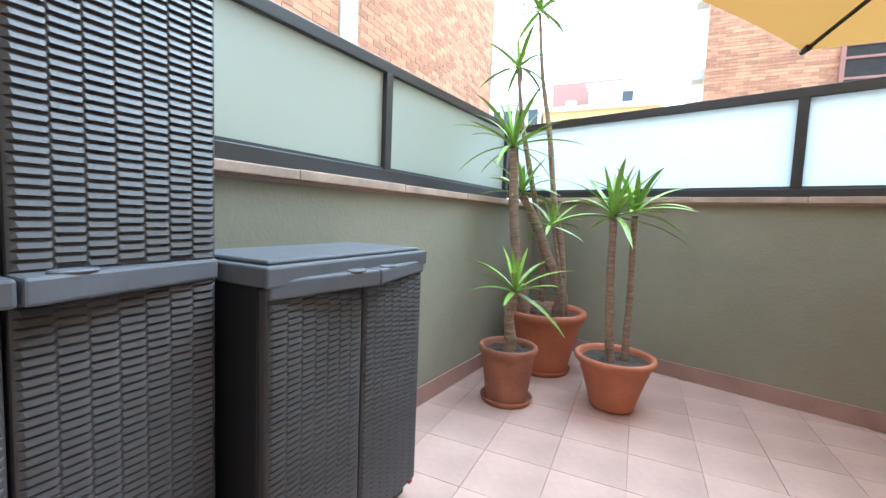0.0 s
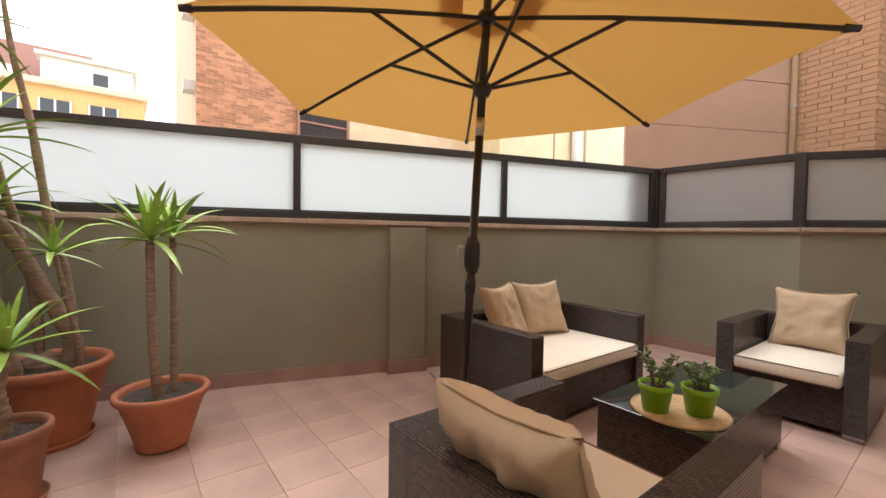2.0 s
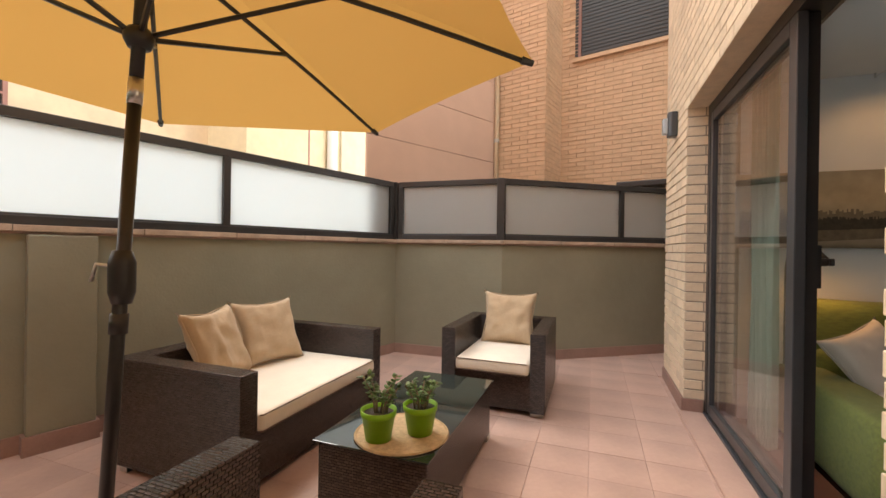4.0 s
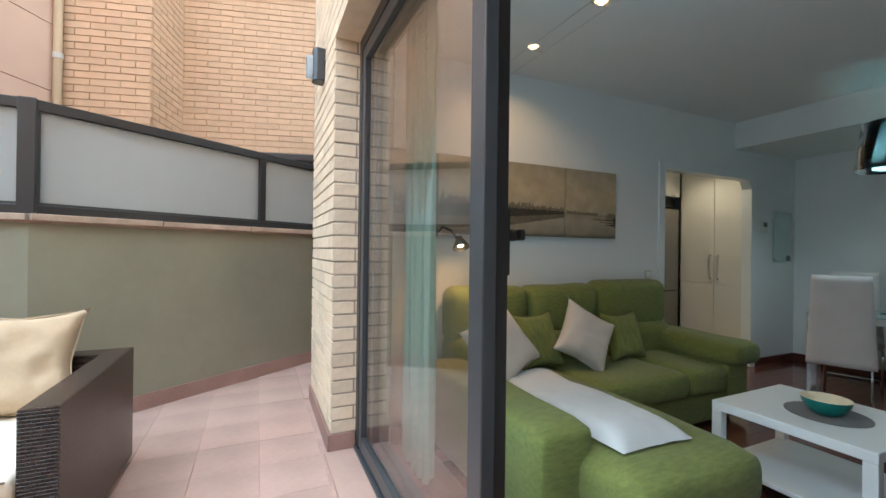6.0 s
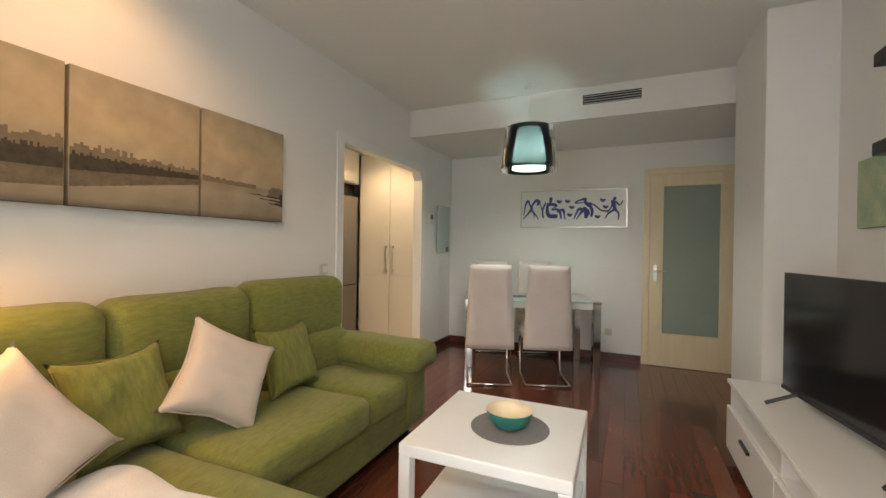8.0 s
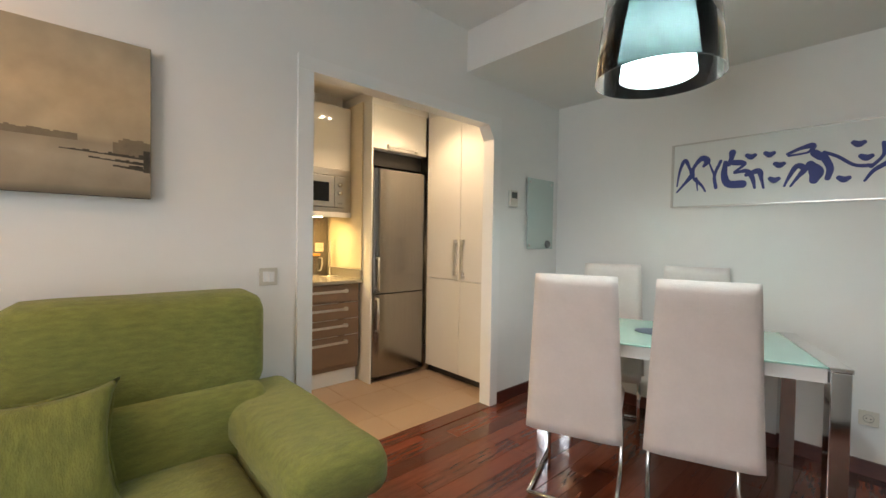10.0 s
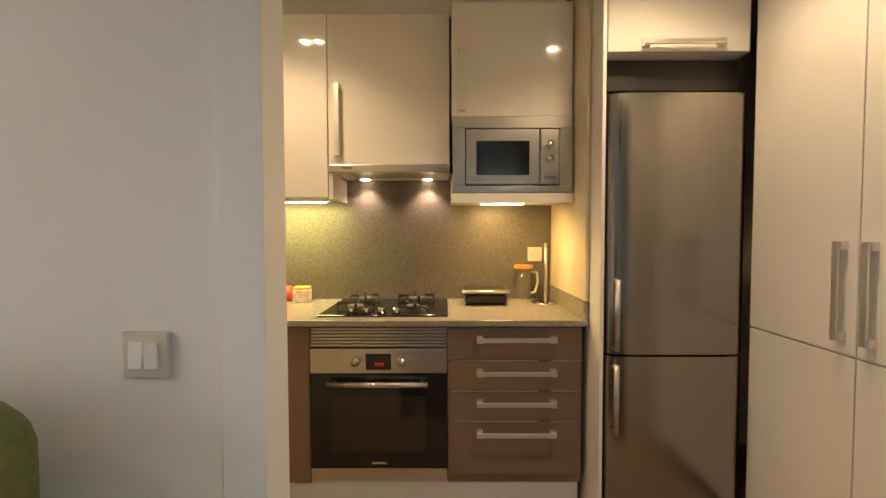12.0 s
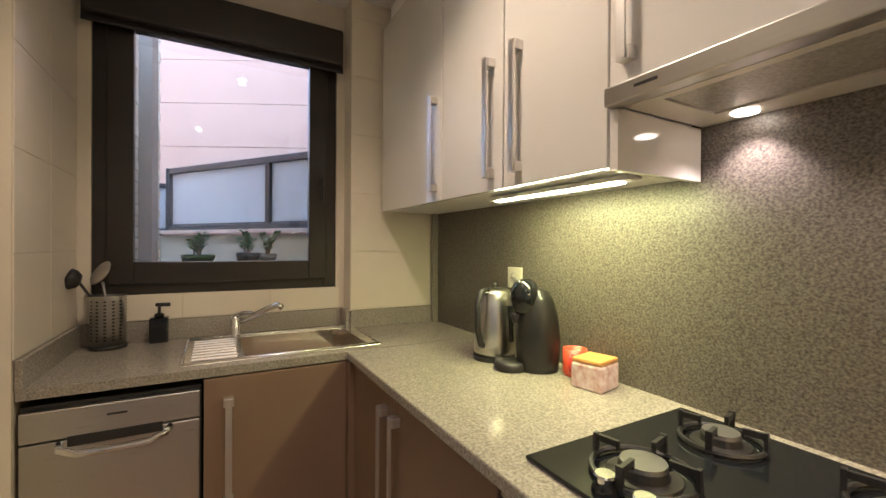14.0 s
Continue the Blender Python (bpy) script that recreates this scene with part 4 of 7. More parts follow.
bl = thing("blanket", "white fleece blanket folded over the chaise", "blanket", 0, 0, 0)


def fleece(u, v, lift, seed):
    """Rumpled layer: long soft folds that cross, and a thick rounded rim."""
    x, y = 3.42 + 1.08 * u, -0.76 + 0.41 * v + 0.04 * (u - 0.3)
    fold = abs(noise.noise((u * 2.6 + seed, v * 1.6 + 0.8 * u, seed))) * 0.026 + 0.006 * noise.noise((u * 7, v * 4 + 3 * u, seed + 2)) + 0.002 * noise.noise((u * 22, v * 12, seed))
    rim = (1 - (2 * u - 1) ** 10) * (1 - (2 * v - 1) ** 10)
    return (x + 0.03 * noise.noise((v * 3, seed, 1)), y + 0.035 * noise.noise((u * 4, seed, 5)), 0.462 + lift * rim + fold * (0.35 + 0.65 * rim))


part("cloth", MB().grid(lambda u, v: fleece(u, v, 0.06, 1.7), 90, 40), M["blanket"], bl, smooth=True)

# ---- low white table ----
lt = thing("coffee_table", "white lacquered square coffee table with an open shelf", "coffee table", 3.375, -1.715, 0, 1)
part("tabletop", box(-0.345, 0.345, -0.35, 0.35, 0.405, 0.455), M["white_paint"], lt, bevel=0.006)
part("shelf", box(-0.335, 0.335, -0.34, 0.34, 0.10, 0.125), M["white_paint"], lt, bevel=0.004)
for sx in (-1, 1):
    for sy in (-1, 1):
        part("leg", box(sx * 0.318 - 0.026, sx * 0.318 + 0.026, sy * 0.323 - 0.026, sy * 0.323 + 0.026, 0, 0.405), M["white_paint"], lt, bevel=0.004)
rm = thing("round_mat", "grey oval felt mat on the white table", "place mat", 3.34, -1.71, 0.4555)
part("felt", MB().lathe([(0, 0), (0.175, 0), (0.175, 0.003), (0, 0.003)], 40), mat("grey_felt", (0.20, 0.19, 0.19), 0.9, vary=0.15, scale=30, bump=0.4, bscale=200), rm)
bw = thing("bowl", "teal glazed bowl with a wooden inside", "bowl", 3.34, -1.70, 0.459)
part("outside", MB().lathe([(0, 0), (0.045, 0), (0.075, 0.02), (0.098, 0.055), (0.105, 0.082)], 36), mat("teal_glaze", (0.02, 0.16, 0.14), 0.3, vary=0.2), bw, smooth=True)
part("inside", MB().lathe([(0.105, 0.082), (0.101, 0.083), (0.094, 0.056), (0.07, 0.022), (0, 0.012)], 36), M["beech"], bw, "pale wooden lining", smooth=True)

# ---- paintings over the sofa ----


def skyline_material():
    """Sepia river view: sky, a dark skyline and its reflection; x runs along the canvas."""
    ma = bpy.data.materials.new("sepia_skyline")
    ma.use_nodes = True
    nd, ln = ma.node_tree.nodes, ma.node_tree.links
    b = nd["Principled BSDF"]
    b.inputs["Roughness"].default_value = 0.75
    co, sp = nd.new("ShaderNodeTexCoord"), nd.new("ShaderNodeSeparateXYZ")
    ln.new(co.outputs["Object"], sp.inputs[0])
    ramp = nd.new("ShaderNodeValToRGB")
    els = ramp.color_ramp.elements
    els[0].position, els[0].color = 0.0, (0.10, 0.083, 0.06, 1)
    els[1].position, els[1].color = 1.0, (0.35, 0.30, 0.215, 1)
    for p, c in ((0.06, (0.27, 0.23, 0.165)), (0.24, (0.36, 0.30, 0.215)), (0.33, (0.29, 0.24, 0.165)), (0.37, (0.42, 0.34, 0.22)), (0.62, (0.46, 0.36, 0.225))):
        els.new(p).color = (*c, 1)
    mr = nd.new("ShaderNodeMapRange")
    mr.inputs["From Min"].default_value, mr.inputs["From Max"].default_value = -0.30, 0.30
    ln.new(sp.outputs["Z"], mr.inputs["Value"]), ln.new(mr.outputs[0], ramp.inputs[0])
    n1 = nd.new("ShaderNodeTexNoise")
    n1.inputs["Scale"].default_value, n1.inputs["Detail"].default_value = 9, 8
    ln.new(co.outputs["Object"], n1.inputs["Vector"])
    mul = nd.new("ShaderNodeMix")
    mul.data_type, mul.blend_type = "RGBA", "OVERLAY"
    mul.inputs["Factor"].default_value = 0.3
    ln.new(ramp.outputs[0], mul.inputs["A"]), ln.new(n1.outputs["Fac"], mul.inputs["B"])
    sat = nd.new("ShaderNodeHueSaturation")
    sat.inputs["Saturation"].default_value = 1.0
    ln.new(mul.outputs["Result"], sat.inputs["Color"])
    ln.new(sat.outputs[0], b.inputs["Base Color"])
    return ma


M["canvas"] = skyline_material()
M["ink"] = mat("dark_sepia_paint", (0.055, 0.046, 0.032), 0.8, vary=0.5, scale=30)
M["ink_soft"] = mat("mid_sepia_paint", (0.150, 0.120, 0.078), 0.8, vary=0.35, scale=30)
M["ink_haze"] = mat("pale_sepia_paint", (0.19, 0.15, 0.098), 0.8, vary=0.2, scale=30)
cx = random.Random(8)


def town(mb, y_from, y_to, x, z, height, step, rough):
    """A row of painted towers from y_from down to y_to; height and z: functions of the share done."""
    y = y_from
    while y > y_to + 0.002:
        s = (y_from - y) / (y_from - y_to)
        ww = min(cx.uniform(*step), y - y_to)
        h = height(s) * cx.uniform(1 - rough, 1)
        if cx.random() < 0.05:
            h *= 1.25
        mb.box(x, -0.018, y - ww, y, z(s), z(s) + max(h, 0.003))
        y -= ww


for k, (y0, y1) in enumerate(((0.22, -0.20), (-0.215, -0.80), (-0.815, -1.39), (-1.405, -1.985))):
    cvs = thing("canvas_painting", "sepia canvas of a city skyline over water", "painting", 5.022, (y0 + y1) / 2, 1.71, group="canvases over the sofa")
    w = abs(y1 - y0)
    part("canvas", box(-0.018, 0.024, -w / 2, w / 2, -0.297, 0.297), M["canvas"], cvs, bevel=0.002)
    # the bank falls away and the town thins out from canvas to canvas
    a, b = ((0.165, 0.165), (0.16, 0.125), (0.12, 0.035), (0.02, 0.006))[k]
    far, near, water = MB(), MB(), MB()
    edge = w / 2 - 0.003

    def bank(s, k=k):
        return (-0.168, -0.165 + 0.02 * s, -0.145 + 0.045 * s, -0.10)[k]
    town(far, edge, -edge if k < 3 else -w * 0.12, -0.0184, bank, lambda s: a + (b - a) * s + 0.018, (0.008, 0.022), 0.3)
    if k < 3:
        town(near, edge, -edge, -0.0188, bank, lambda s: 0.72 * (a + (b - a) * s), (0.004, 0.014), 0.28)
        town(near, edge, -edge, -0.0190, bank, lambda s: 0.40 * (a + (b - a) * s) + 0.006, (0.012, 0.03), 0.2)
        town(water, edge, -edge, -0.0183, lambda s: bank(s) - 0.05 * (a + (b - a) * s) / 0.1 - 0.01, lambda s: 0.05 * (a + (b - a) * s) / 0.1 + 0.01, (0.01, 0.03), 0.0)
    else:
        # a pier with sheds runs in from the edge
        for z, start, h in ((-0.135, 0.02, 0.016), (-0.158, 0.10, 0.020), (-0.182, 0.17, 0.028)):
            town(near, -start, -edge, -0.0190, lambda s, z=z: z - 0.012 * s, lambda s, h=h: h * (0.35 + 0.65 * s), (0.008, 0.022), 0.6)
        near.box(-0.0192, -0.018, -edge, -edge + 0.022, -0.195, -0.11)
        town(far, -0.17, -edge, -0.0186, lambda s: -0.14, lambda s: 0.07, (0.012, 0.03), 0.3)
    tagged(part("far_skyline", far, M["ink_haze"], cvs, "hazy painted far towers"), kind="stuff")
    tagged(part("skyline", near, M["ink"], cvs, "dark painted waterfront"), kind="stuff")
    if k < 3:
        tagged(part("reflection", water, M["ink_soft"], cvs, "soft painted reflection on the water"), kind="stuff")

# ---- dining group ----
DA = 21.0
DX, DY = 3.80, -4.19


def dining(dx, dy):
    p = pose(DX, DY, 0, 0, 0, DA) @ Vector((dx, dy, 0))
    return p.x, p.y


dt = thing("dining_table", "mint glass dining table on mirror-polished steel legs", "dining table", *dining(0.01, -0.09), 0, DA)
part("glass_top", box(-0.58, 0.58, -0.38, 0.38, 0.742, 0.752), M["mint_glass"], dt, "mint green glass top", bevel=0.003)
part("frame", MB().box(-0.58, 0.58, -0.37, -0.34, 0.68, 0.74).box(-0.58, 0.58, 0.34, 0.37, 0.68, 0.74), M["white_paint"], dt, "white apron")
for sx in (-1, 1):
    part("side_plate", MB().box(sx * 0.62 - 0.04, sx * 0.62 + 0.04, -0.39, 0.39, 0.735, 0.755), M["chrome"], dt, "polished steel end plate", bevel=0.003)
    for sy in (-1, 1):
        part("leg", box(sx * 0.62 - 0.035, sx * 0.62 + 0.035, sy * 0.355 - 0.035, sy * 0.355 + 0.035, 0, 0.735), M["chrome"], dt, bevel=0.003)


def dining_chair(x, y, rz):
    """A cantilever chair: front towards local -y, back at +y."""
    c = thing("dining_chair", "pale upholstered dining chair on a chrome cantilever frame", "chair", x, y, 0, rz, "chairs round the dining table")

    def back(u, v, side):
        wdt = 0.45 - 0.075 * v
        edge = 1 - abs(2 * u - 1) ** 8 * 0.6
        thick = 0.032 * edge * (1 - 0.5 * max(0, v - 0.93) / 0.07)
        lean = 0.02 + 0.055 * v + 0.03 * (1 - v) ** 2
        return ((u - 0.5) * wdt, lean + side * thick + 0.17, 0.335 + 0.775 * v)
    mb = MB().grid(lambda u, v: back(1 - u, v, 1), 12, 16).grid(lambda u, v: back(u, v, -1), 12, 16)
    mb.grid(lambda u, v: tuple(Vector(back(0, u, -1)).lerp(Vector(back(0, u, 1)), v)), 16, 1)
    mb.grid(lambda u, v: tuple(Vector(back(1, u, 1)).lerp(Vector(back(1, u, -1)), v)), 16, 1)
    mb.grid(lambda u, v: tuple(Vector(back(u, 1, -1)).lerp(Vector(back(u, 1, 1)), v)), 12, 1)
    mb.grid(lambda u, v: tuple(Vector(back(u, 0, 1)).lerp(Vector(back(u, 0, -1)), v)), 12, 1)
    part("backrest", mb, M["chair_cloth"], c, smooth=True, weld=True)
    part("seat", soft_box(-0.21, 0.21, -0.24, 0.21, 0.40, 0.475, r=0.03, wob=0.004), M["chair_cloth"], c, smooth=True, weld=True)
    for sx in (-1, 1):
        part("leg", MB().tube([(sx * 0.19, 0.17, 0.40), (sx * 0.195, -0.14, 0.385), (sx * 0.20, -0.20, 0.36), (sx * 0.20, -0.21, 0.30), (sx * 0.20, -0.16, 0.05), (sx * 0.20, -0.12, 0.014), (sx * 0.20, 0.26, 0.014)], 0.011, 10), M["chrome"], c, "chrome tube", smooth=True)
    part("stretcher", MB().tube([(-0.20, 0.26, 0.014), (0.20, 0.26, 0.014)], 0.011, 10), M["chrome"], c, smooth=True)
    return c


one = dining_chair(*dining(0.436, 0.305), DA)
for dx, dy, rz in ((-0.097, 0.29, DA), (0.36, -0.40, DA + 180), (-0.16, -0.40, DA + 180)):
    copy_thing(one, pose(*dining(dx, dy), 0, 0, 0, rz))
disc = thing("table_mat", "blue-grey round mat on the dining table", "place mat", *dining(0.10, -0.10), 0.7525)
part("felt", MB().lathe([(0, 0), (0.09, 0), (0.09, 0.003), (0, 0.003)], 32), mat("blue_felt", (0.10, 0.14, 0.20), 0.8, vary=0.2, scale=30), disc)

# ---- pendant lamp ----
pl = thing("pendant_lamp", "pendant lamp with a smoked outer and white inner shade", "pendant lamp", 3.70, -3.62, 0)
part("ceiling_rose", MB().lathe([(0, CEIL - 0.03), (0.035, CEIL - 0.03), (0.05, CEIL - 0.02), (0.05, CEIL - 0.001), (0, CEIL - 0.001)], 24), M["white_paint"], pl, smooth=True)
part("cord", MB().tube([(0, 0, CEIL - 0.03), (0.012, 0.0, 2.58), (0.02, 0, 2.50), (0, 0, 2.42), (0, 0, 2.33)], 0.003, 6), M["white_paint"], pl)
part("outer_shade", MB().lathe([(0.215, 2.355), (0.255, 1.975), (0.252, 1.975), (0.212, 2.355)], 48), glass("smoked_acrylic", (0.06, 0.065, 0.07), 0.02, 1.2), pl, "smoked transparent acrylic shade", smooth=True)
part("inner_shade", MB().lathe([(0.03, 2.345), (0.105, 2.345), (0.152, 1.985), (0.149, 1.985), (0.102, 2.34), (0.03, 2.34)], 40), frosted("shade_cloth", (0.72, 0.84, 0.83), 0.72, 0.6), pl, "white inner shade", smooth=True)
# added disc, blocks the upward light that made a halo on the ceiling
part("top_cap", MB().lathe([(0, 2.348), (0.104, 2.348), (0.104, 2.352), (0, 2.354)], 32), M["white_paint"], pl, "white disc added to keep the bulb's light off the ceiling")
part("bulb", MB().lathe([(0, 2.10), (0.03, 2.11), (0.04, 2.15), (0.03, 2.19), (0.015, 2.24), (0, 2.24)], 16), glow("cool_bulb", (0.80, 1.0, 0.95), 8), pl, smooth=True)
part("spider", MB().tube([(-0.21, 0, 2.335), (0.21, 0, 2.335)], 0.003, 6).tube([(0, -0.21, 2.335), (0, 0.21, 2.335)], 0.003, 6), M["black_metal"], pl)
lamp("pendant_light", "POINT", pose(3.70, -3.62, 2.06), 6, (0.92, 1.0, 0.97), size=0.05)

# ---- far wall ----
art = thing("framed_print", "framed white print of blue abstract cut-out figures", "picture", 3.485, -4.985, 1.747)
part("frame", MB().box(-0.61, 0.61, -0.013, 0.012, 0.215, 0.224).box(-0.61, 0.61, -0.013, 0.012, -0.224, -0.215).box(-0.61, -0.595, -0.013, 0.012, -0.215, 0.215).box(0.595, 0.61, -0.013, 0.012, -0.215, 0.215), M["steel"], art, "thin silver frame")
part("sheet", box(-0.595, 0.595, -0.013, 0.004, -0.215, 0.215), mat("print_paper", (0.74, 0.76, 0.75), 0.25, vary=0.02), art, "white paper")
M["blue_paint"] = mat("blue_paint", (0.045, 0.06, 0.24), 0.6, vary=0.15, scale=20)


def blob(mb, pts, r):
    """A flat rounded stroke of paper: points (x, z) and half widths, smoothed, with round ends."""
    pts = [(2 * pts[0][0] - pts[1][0], 2 * pts[0][1] - pts[1][1])] + pts + [(2 * pts[-1][0] - pts[-2][0], 2 * pts[-1][1] - pts[-2][1])]
    r = [r[0]] + r + [r[-1]]
    line = []
    for k in range(1, len(pts) - 2):
        for i in range(7 if k == len(pts) - 3 else 6):
            f = i / 6
            c = [(2 * p1 + (p2 - p0) * f + (2 * p0 - 5 * p1 + 4 * p2 - p3) * f * f + (3 * p1 - p0 - 3 * p2 + p3) * f ** 3) / 2 for p0, p1, p2, p3 in zip(*((*pts[j], r[j]) for j in (k - 1, k, k + 1, k + 2)))]
            line.append(c)
    (xa, za, ra), (xb, zb, rb) = line[0], line[-1]
    da, db = Vector((xa - line[1][0], za - line[1][1])).normalized(), Vector((xb - line[-2][0], zb - line[-2][1])).normalized()
    ends = [(0.95, 0.3), (0.8, 0.6), (0.5, 0.87)]
    line = [[xa + da.x * ra * e, za + da.y * ra * e, ra * q] for e, q in ends] + line + [[xb + db.x * rb * e, zb + db.y * rb * e, rb * q] for e, q in reversed(ends)]
    mb.tube([(x, 0, z) for x, z, _ in line], [q for _, _, q in line], 10, Matrix.Translation((0, 0.0052, 0)) @ Matrix.Diagonal((1, 0.02, 1, 1)))


def cut_out(*strokes):
    bz = MB()
    for pts, radii in strokes:
        blob(bz, pts, radii)
    part("cut_out", bz, M["blue_paint"], art, "blue paper cut-out shape")


cut_out(([(0.572, -0.07), (0.555, 0.04), (0.524, 0.108), (0.493, 0.05), (0.476, 0.005)], [0.005, 0.009, 0.014, 0.010, 0.015]),
        ([(0.572, -0.113), (0.522, -0.055), (0.476, 0.0)], [0.006, 0.010, 0.017]),
        ([(0.476, -0.01), (0.468, 0.05), (0.42, 0.109), (0.386, 0.09), (0.405, 0.056)], [0.017, 0.011, 0.018, 0.021, 0.011]),
        ([(0.459, -0.03), (0.414, -0.08), (0.394, -0.118)], [0.013, 0.008, 0.006]),
        ([(0.45, -0.024), (0.441, -0.108)], [0.008, 0.004]))
cut_out(([(0.332, -0.098), (0.341, -0.016), (0.307, 0.077)], [0.011, 0.010, 0.010]), ([(0.375, 0.075), (0.341, -0.016)], [0.005, 0.008]))
cut_out(([(0.242, 0.125), (0.248, 0.084), (0.261, 0.049)], [0.020, 0.014, 0.014]),
        ([(0.28, 0.063), (0.285, -0.022), (0.259, -0.08), (0.185, -0.087)], [0.014, 0.020, 0.024, 0.026]),
        ([(0.238, 0.058), (0.195, 0.052), (0.174, 0.04), (0.227, -0.004)], [0.018, 0.018, 0.010, 0.008]),
        ([(0.227, -0.01), (0.163, -0.005), (0.132, -0.05), (0.118, -0.116)], [0.008, 0.014, 0.014, 0.008]),
        ([(0.163, -0.03), (0.10, -0.012), (0.084, -0.066), (0.073, -0.12)], [0.012, 0.018, 0.010, 0.007]))
cut_out(([(-0.041, 0.075), (-0.10, 0.10), (-0.155, 0.109), (-0.136, 0.073), (-0.046, 0.063)], [0.009, 0.011, 0.017, 0.007, 0.007]),
        ([(-0.164, 0.064), (-0.191, 0.038)], [0.021, 0.021]),
        ([(-0.20, 0.048), (-0.232, -0.031), (-0.223, -0.089)], [0.019, 0.017, 0.014]),
        ([(-0.146, 0.0), (-0.173, -0.047), (-0.164, -0.095)], [0.021, 0.035, 0.022]),
        ([(-0.127, -0.02), (-0.086, -0.004), (-0.05, -0.067), (-0.029, -0.119)], [0.017, 0.016, 0.010, 0.006]),
        ([(-0.118, -0.035), (-0.091, -0.071), (-0.059, -0.122)], [0.016, 0.010, 0.006]),
        ([(-0.205, 0.063), (-0.264, 0.029), (-0.331, -0.026), (-0.398, -0.037)], [0.009, 0.009, 0.009, 0.011]))
cut_out(([(-0.475, 0.112), (-0.465, 0.078), (-0.47, 0.016), (-0.479, -0.025)], [0.016, 0.015, 0.020, 0.016]),
        ([(-0.441, 0.081), (-0.441, 0.014), (-0.398, -0.043)], [0.009, 0.008, 0.009]),
        ([(-0.465, -0.024), (-0.408, -0.064), (-0.374, -0.118)], [0.013, 0.010, 0.006]),
        ([(-0.484, -0.025), (-0.516, -0.069), (-0.512, -0.138)], [0.013, 0.010, 0.006]),
        ([(-0.489, 0.065), (-0.526, 0.03), (-0.558, 0.076)], [0.011, 0.009, 0.007]))
for bx, bzz in ((0.142, 0.091), (0.047, 0.092), (-0.003, 0.02), (0.02, -0.07), (-0.346, 0.095), (-0.377, 0.016), (-0.291, -0.095)):
    bz = MB()
    blob(bz, [(bx - 0.020, bzz), (bx, bzz - 0.008), (bx + 0.020, bzz + 0.004)], [0.012, 0.018, 0.013])
    part("spot", bz, M["blue_paint"], art)

dr = tagged(thing("door_2", "pale beech door with a frosted glass panel, closed", "door", 2.255, -5.0, 0), kind="structure")
part("door_frame", MB().box(-0.46, -0.395, -0.01, 0.02, 0, 2.10).box(0.395, 0.46, -0.01, 0.02, 0, 2.10).box(-0.46, 0.46, -0.01, 0.02, 2.10, 2.17), M["beech"], dr, bevel=0.003)
part("leaf", MB().box(-0.393, -0.27, 0.0, 0.032, 0.005, 2.095).box(0.27, 0.393, 0.0, 0.032, 0.005, 2.095).box(-0.27, 0.27, 0.0, 0.032, 0.005, 0.36).box(-0.27, 0.27, 0.0, 0.032, 1.97, 2.095), M["beech"], dr, bevel=0.003)
part("pane", box(-0.272, 0.272, 0.010, 0.018, 0.36, 1.97), mat("etched_pane", (0.30, 0.36, 0.31), 0.12, vary=0.04, scale=2, coat=0.4), dr, "etched grey-green glass")
part("bead", MB().box(-0.275, -0.262, 0.018, 0.036, 0.35, 1.98).box(0.262, 0.275, 0.018, 0.036, 0.35, 1.98).box(-0.275, 0.275, 0.018, 0.036, 0.35, 0.363).box(-0.275, 0.275, 0.018, 0.036, 1.967, 1.98), M["beech"], dr)
part("door_handle", MB().tube([(0.335, 0.032, 1.04), (0.335, 0.075, 1.04), (0.32, 0.08, 1.04), (0.225, 0.08, 1.04)], 0.009, 10).box(0.318, 0.352, 0.032, 0.037, 0.93, 1.10), M["steel"], dr, "steel lever handle", smooth=False)

vt = thing("ceiling_vent", "white air vent with white slats and dark gaps on the ceiling step", "air vent", 3.02, -3.82, 2.617)
part("frame", MB().box(-0.26, 0.26, 0.0, 0.012, 0.045, 0.062).box(-0.26, 0.26, 0.0, 0.012, -0.062, -0.045).box(-0.26, -0.242, 0.0, 0.012, -0.045, 0.045).box(0.242, 0.26, 0.0, 0.012, -0.045, 0.045), M["white_paint"], vt)
# black sheet stands for the shade in the duct between the slats
part("backing", box(-0.242, 0.242, 0.0005, 0.002, -0.045, 0.045), M["black_metal"], vt)
for k in range(4):
    part("slat", box(-0.242, 0.242, 0.003, 0.006, -0.0022, 0.0016, pose(0, 0.003, -0.032 + 0.0215 * k, -28, 0, 0)), M["white_paint"], vt)

# ---- television wall ----
tu = thing("television_unit", "white low television unit with open niches and drawers", "sideboard", 0, 0, 0)
part("top", box(1.775, 2.29, -2.95, -0.25, 0.455, 0.478), M["white_paint"], tu, bevel=0.003)
part("body", MB().box(1.775, 2.27, -2.94, -2.92, 0.06, 0.455).box(1.775, 2.27, -0.28, -0.26, 0.06, 0.455).box(1.775, 2.27, -2.92, -0.28, 0.06, 0.08).box(1.775, 1.79, -2.92, -0.28, 0.08, 0.455)
     .box(1.79, 2.27, -2.92, -0.28, 0.31, 0.328).box(1.79, 2.27, -2.05, -2.03, 0.328, 0.455).box(1.79, 2.27, -1.15, -1.13, 0.328, 0.455), M["white_paint"], tu)
for y0, y1 in ((-2.94, -2.045), (-2.035, -1.145), (-1.135, -0.26)):
    dw = part("drawer", box(2.272, 2.292, y0, y1, 0.065, 0.318), M["white_paint"], tu, bevel=0.003)
    part("handle", MB().box(2.292, 2.306, (y0 + y1) / 2 - 0.08, (y0 + y1) / 2 + 0.08, 0.235, 0.25), M["black_metal"], dw, "dark bar handle")
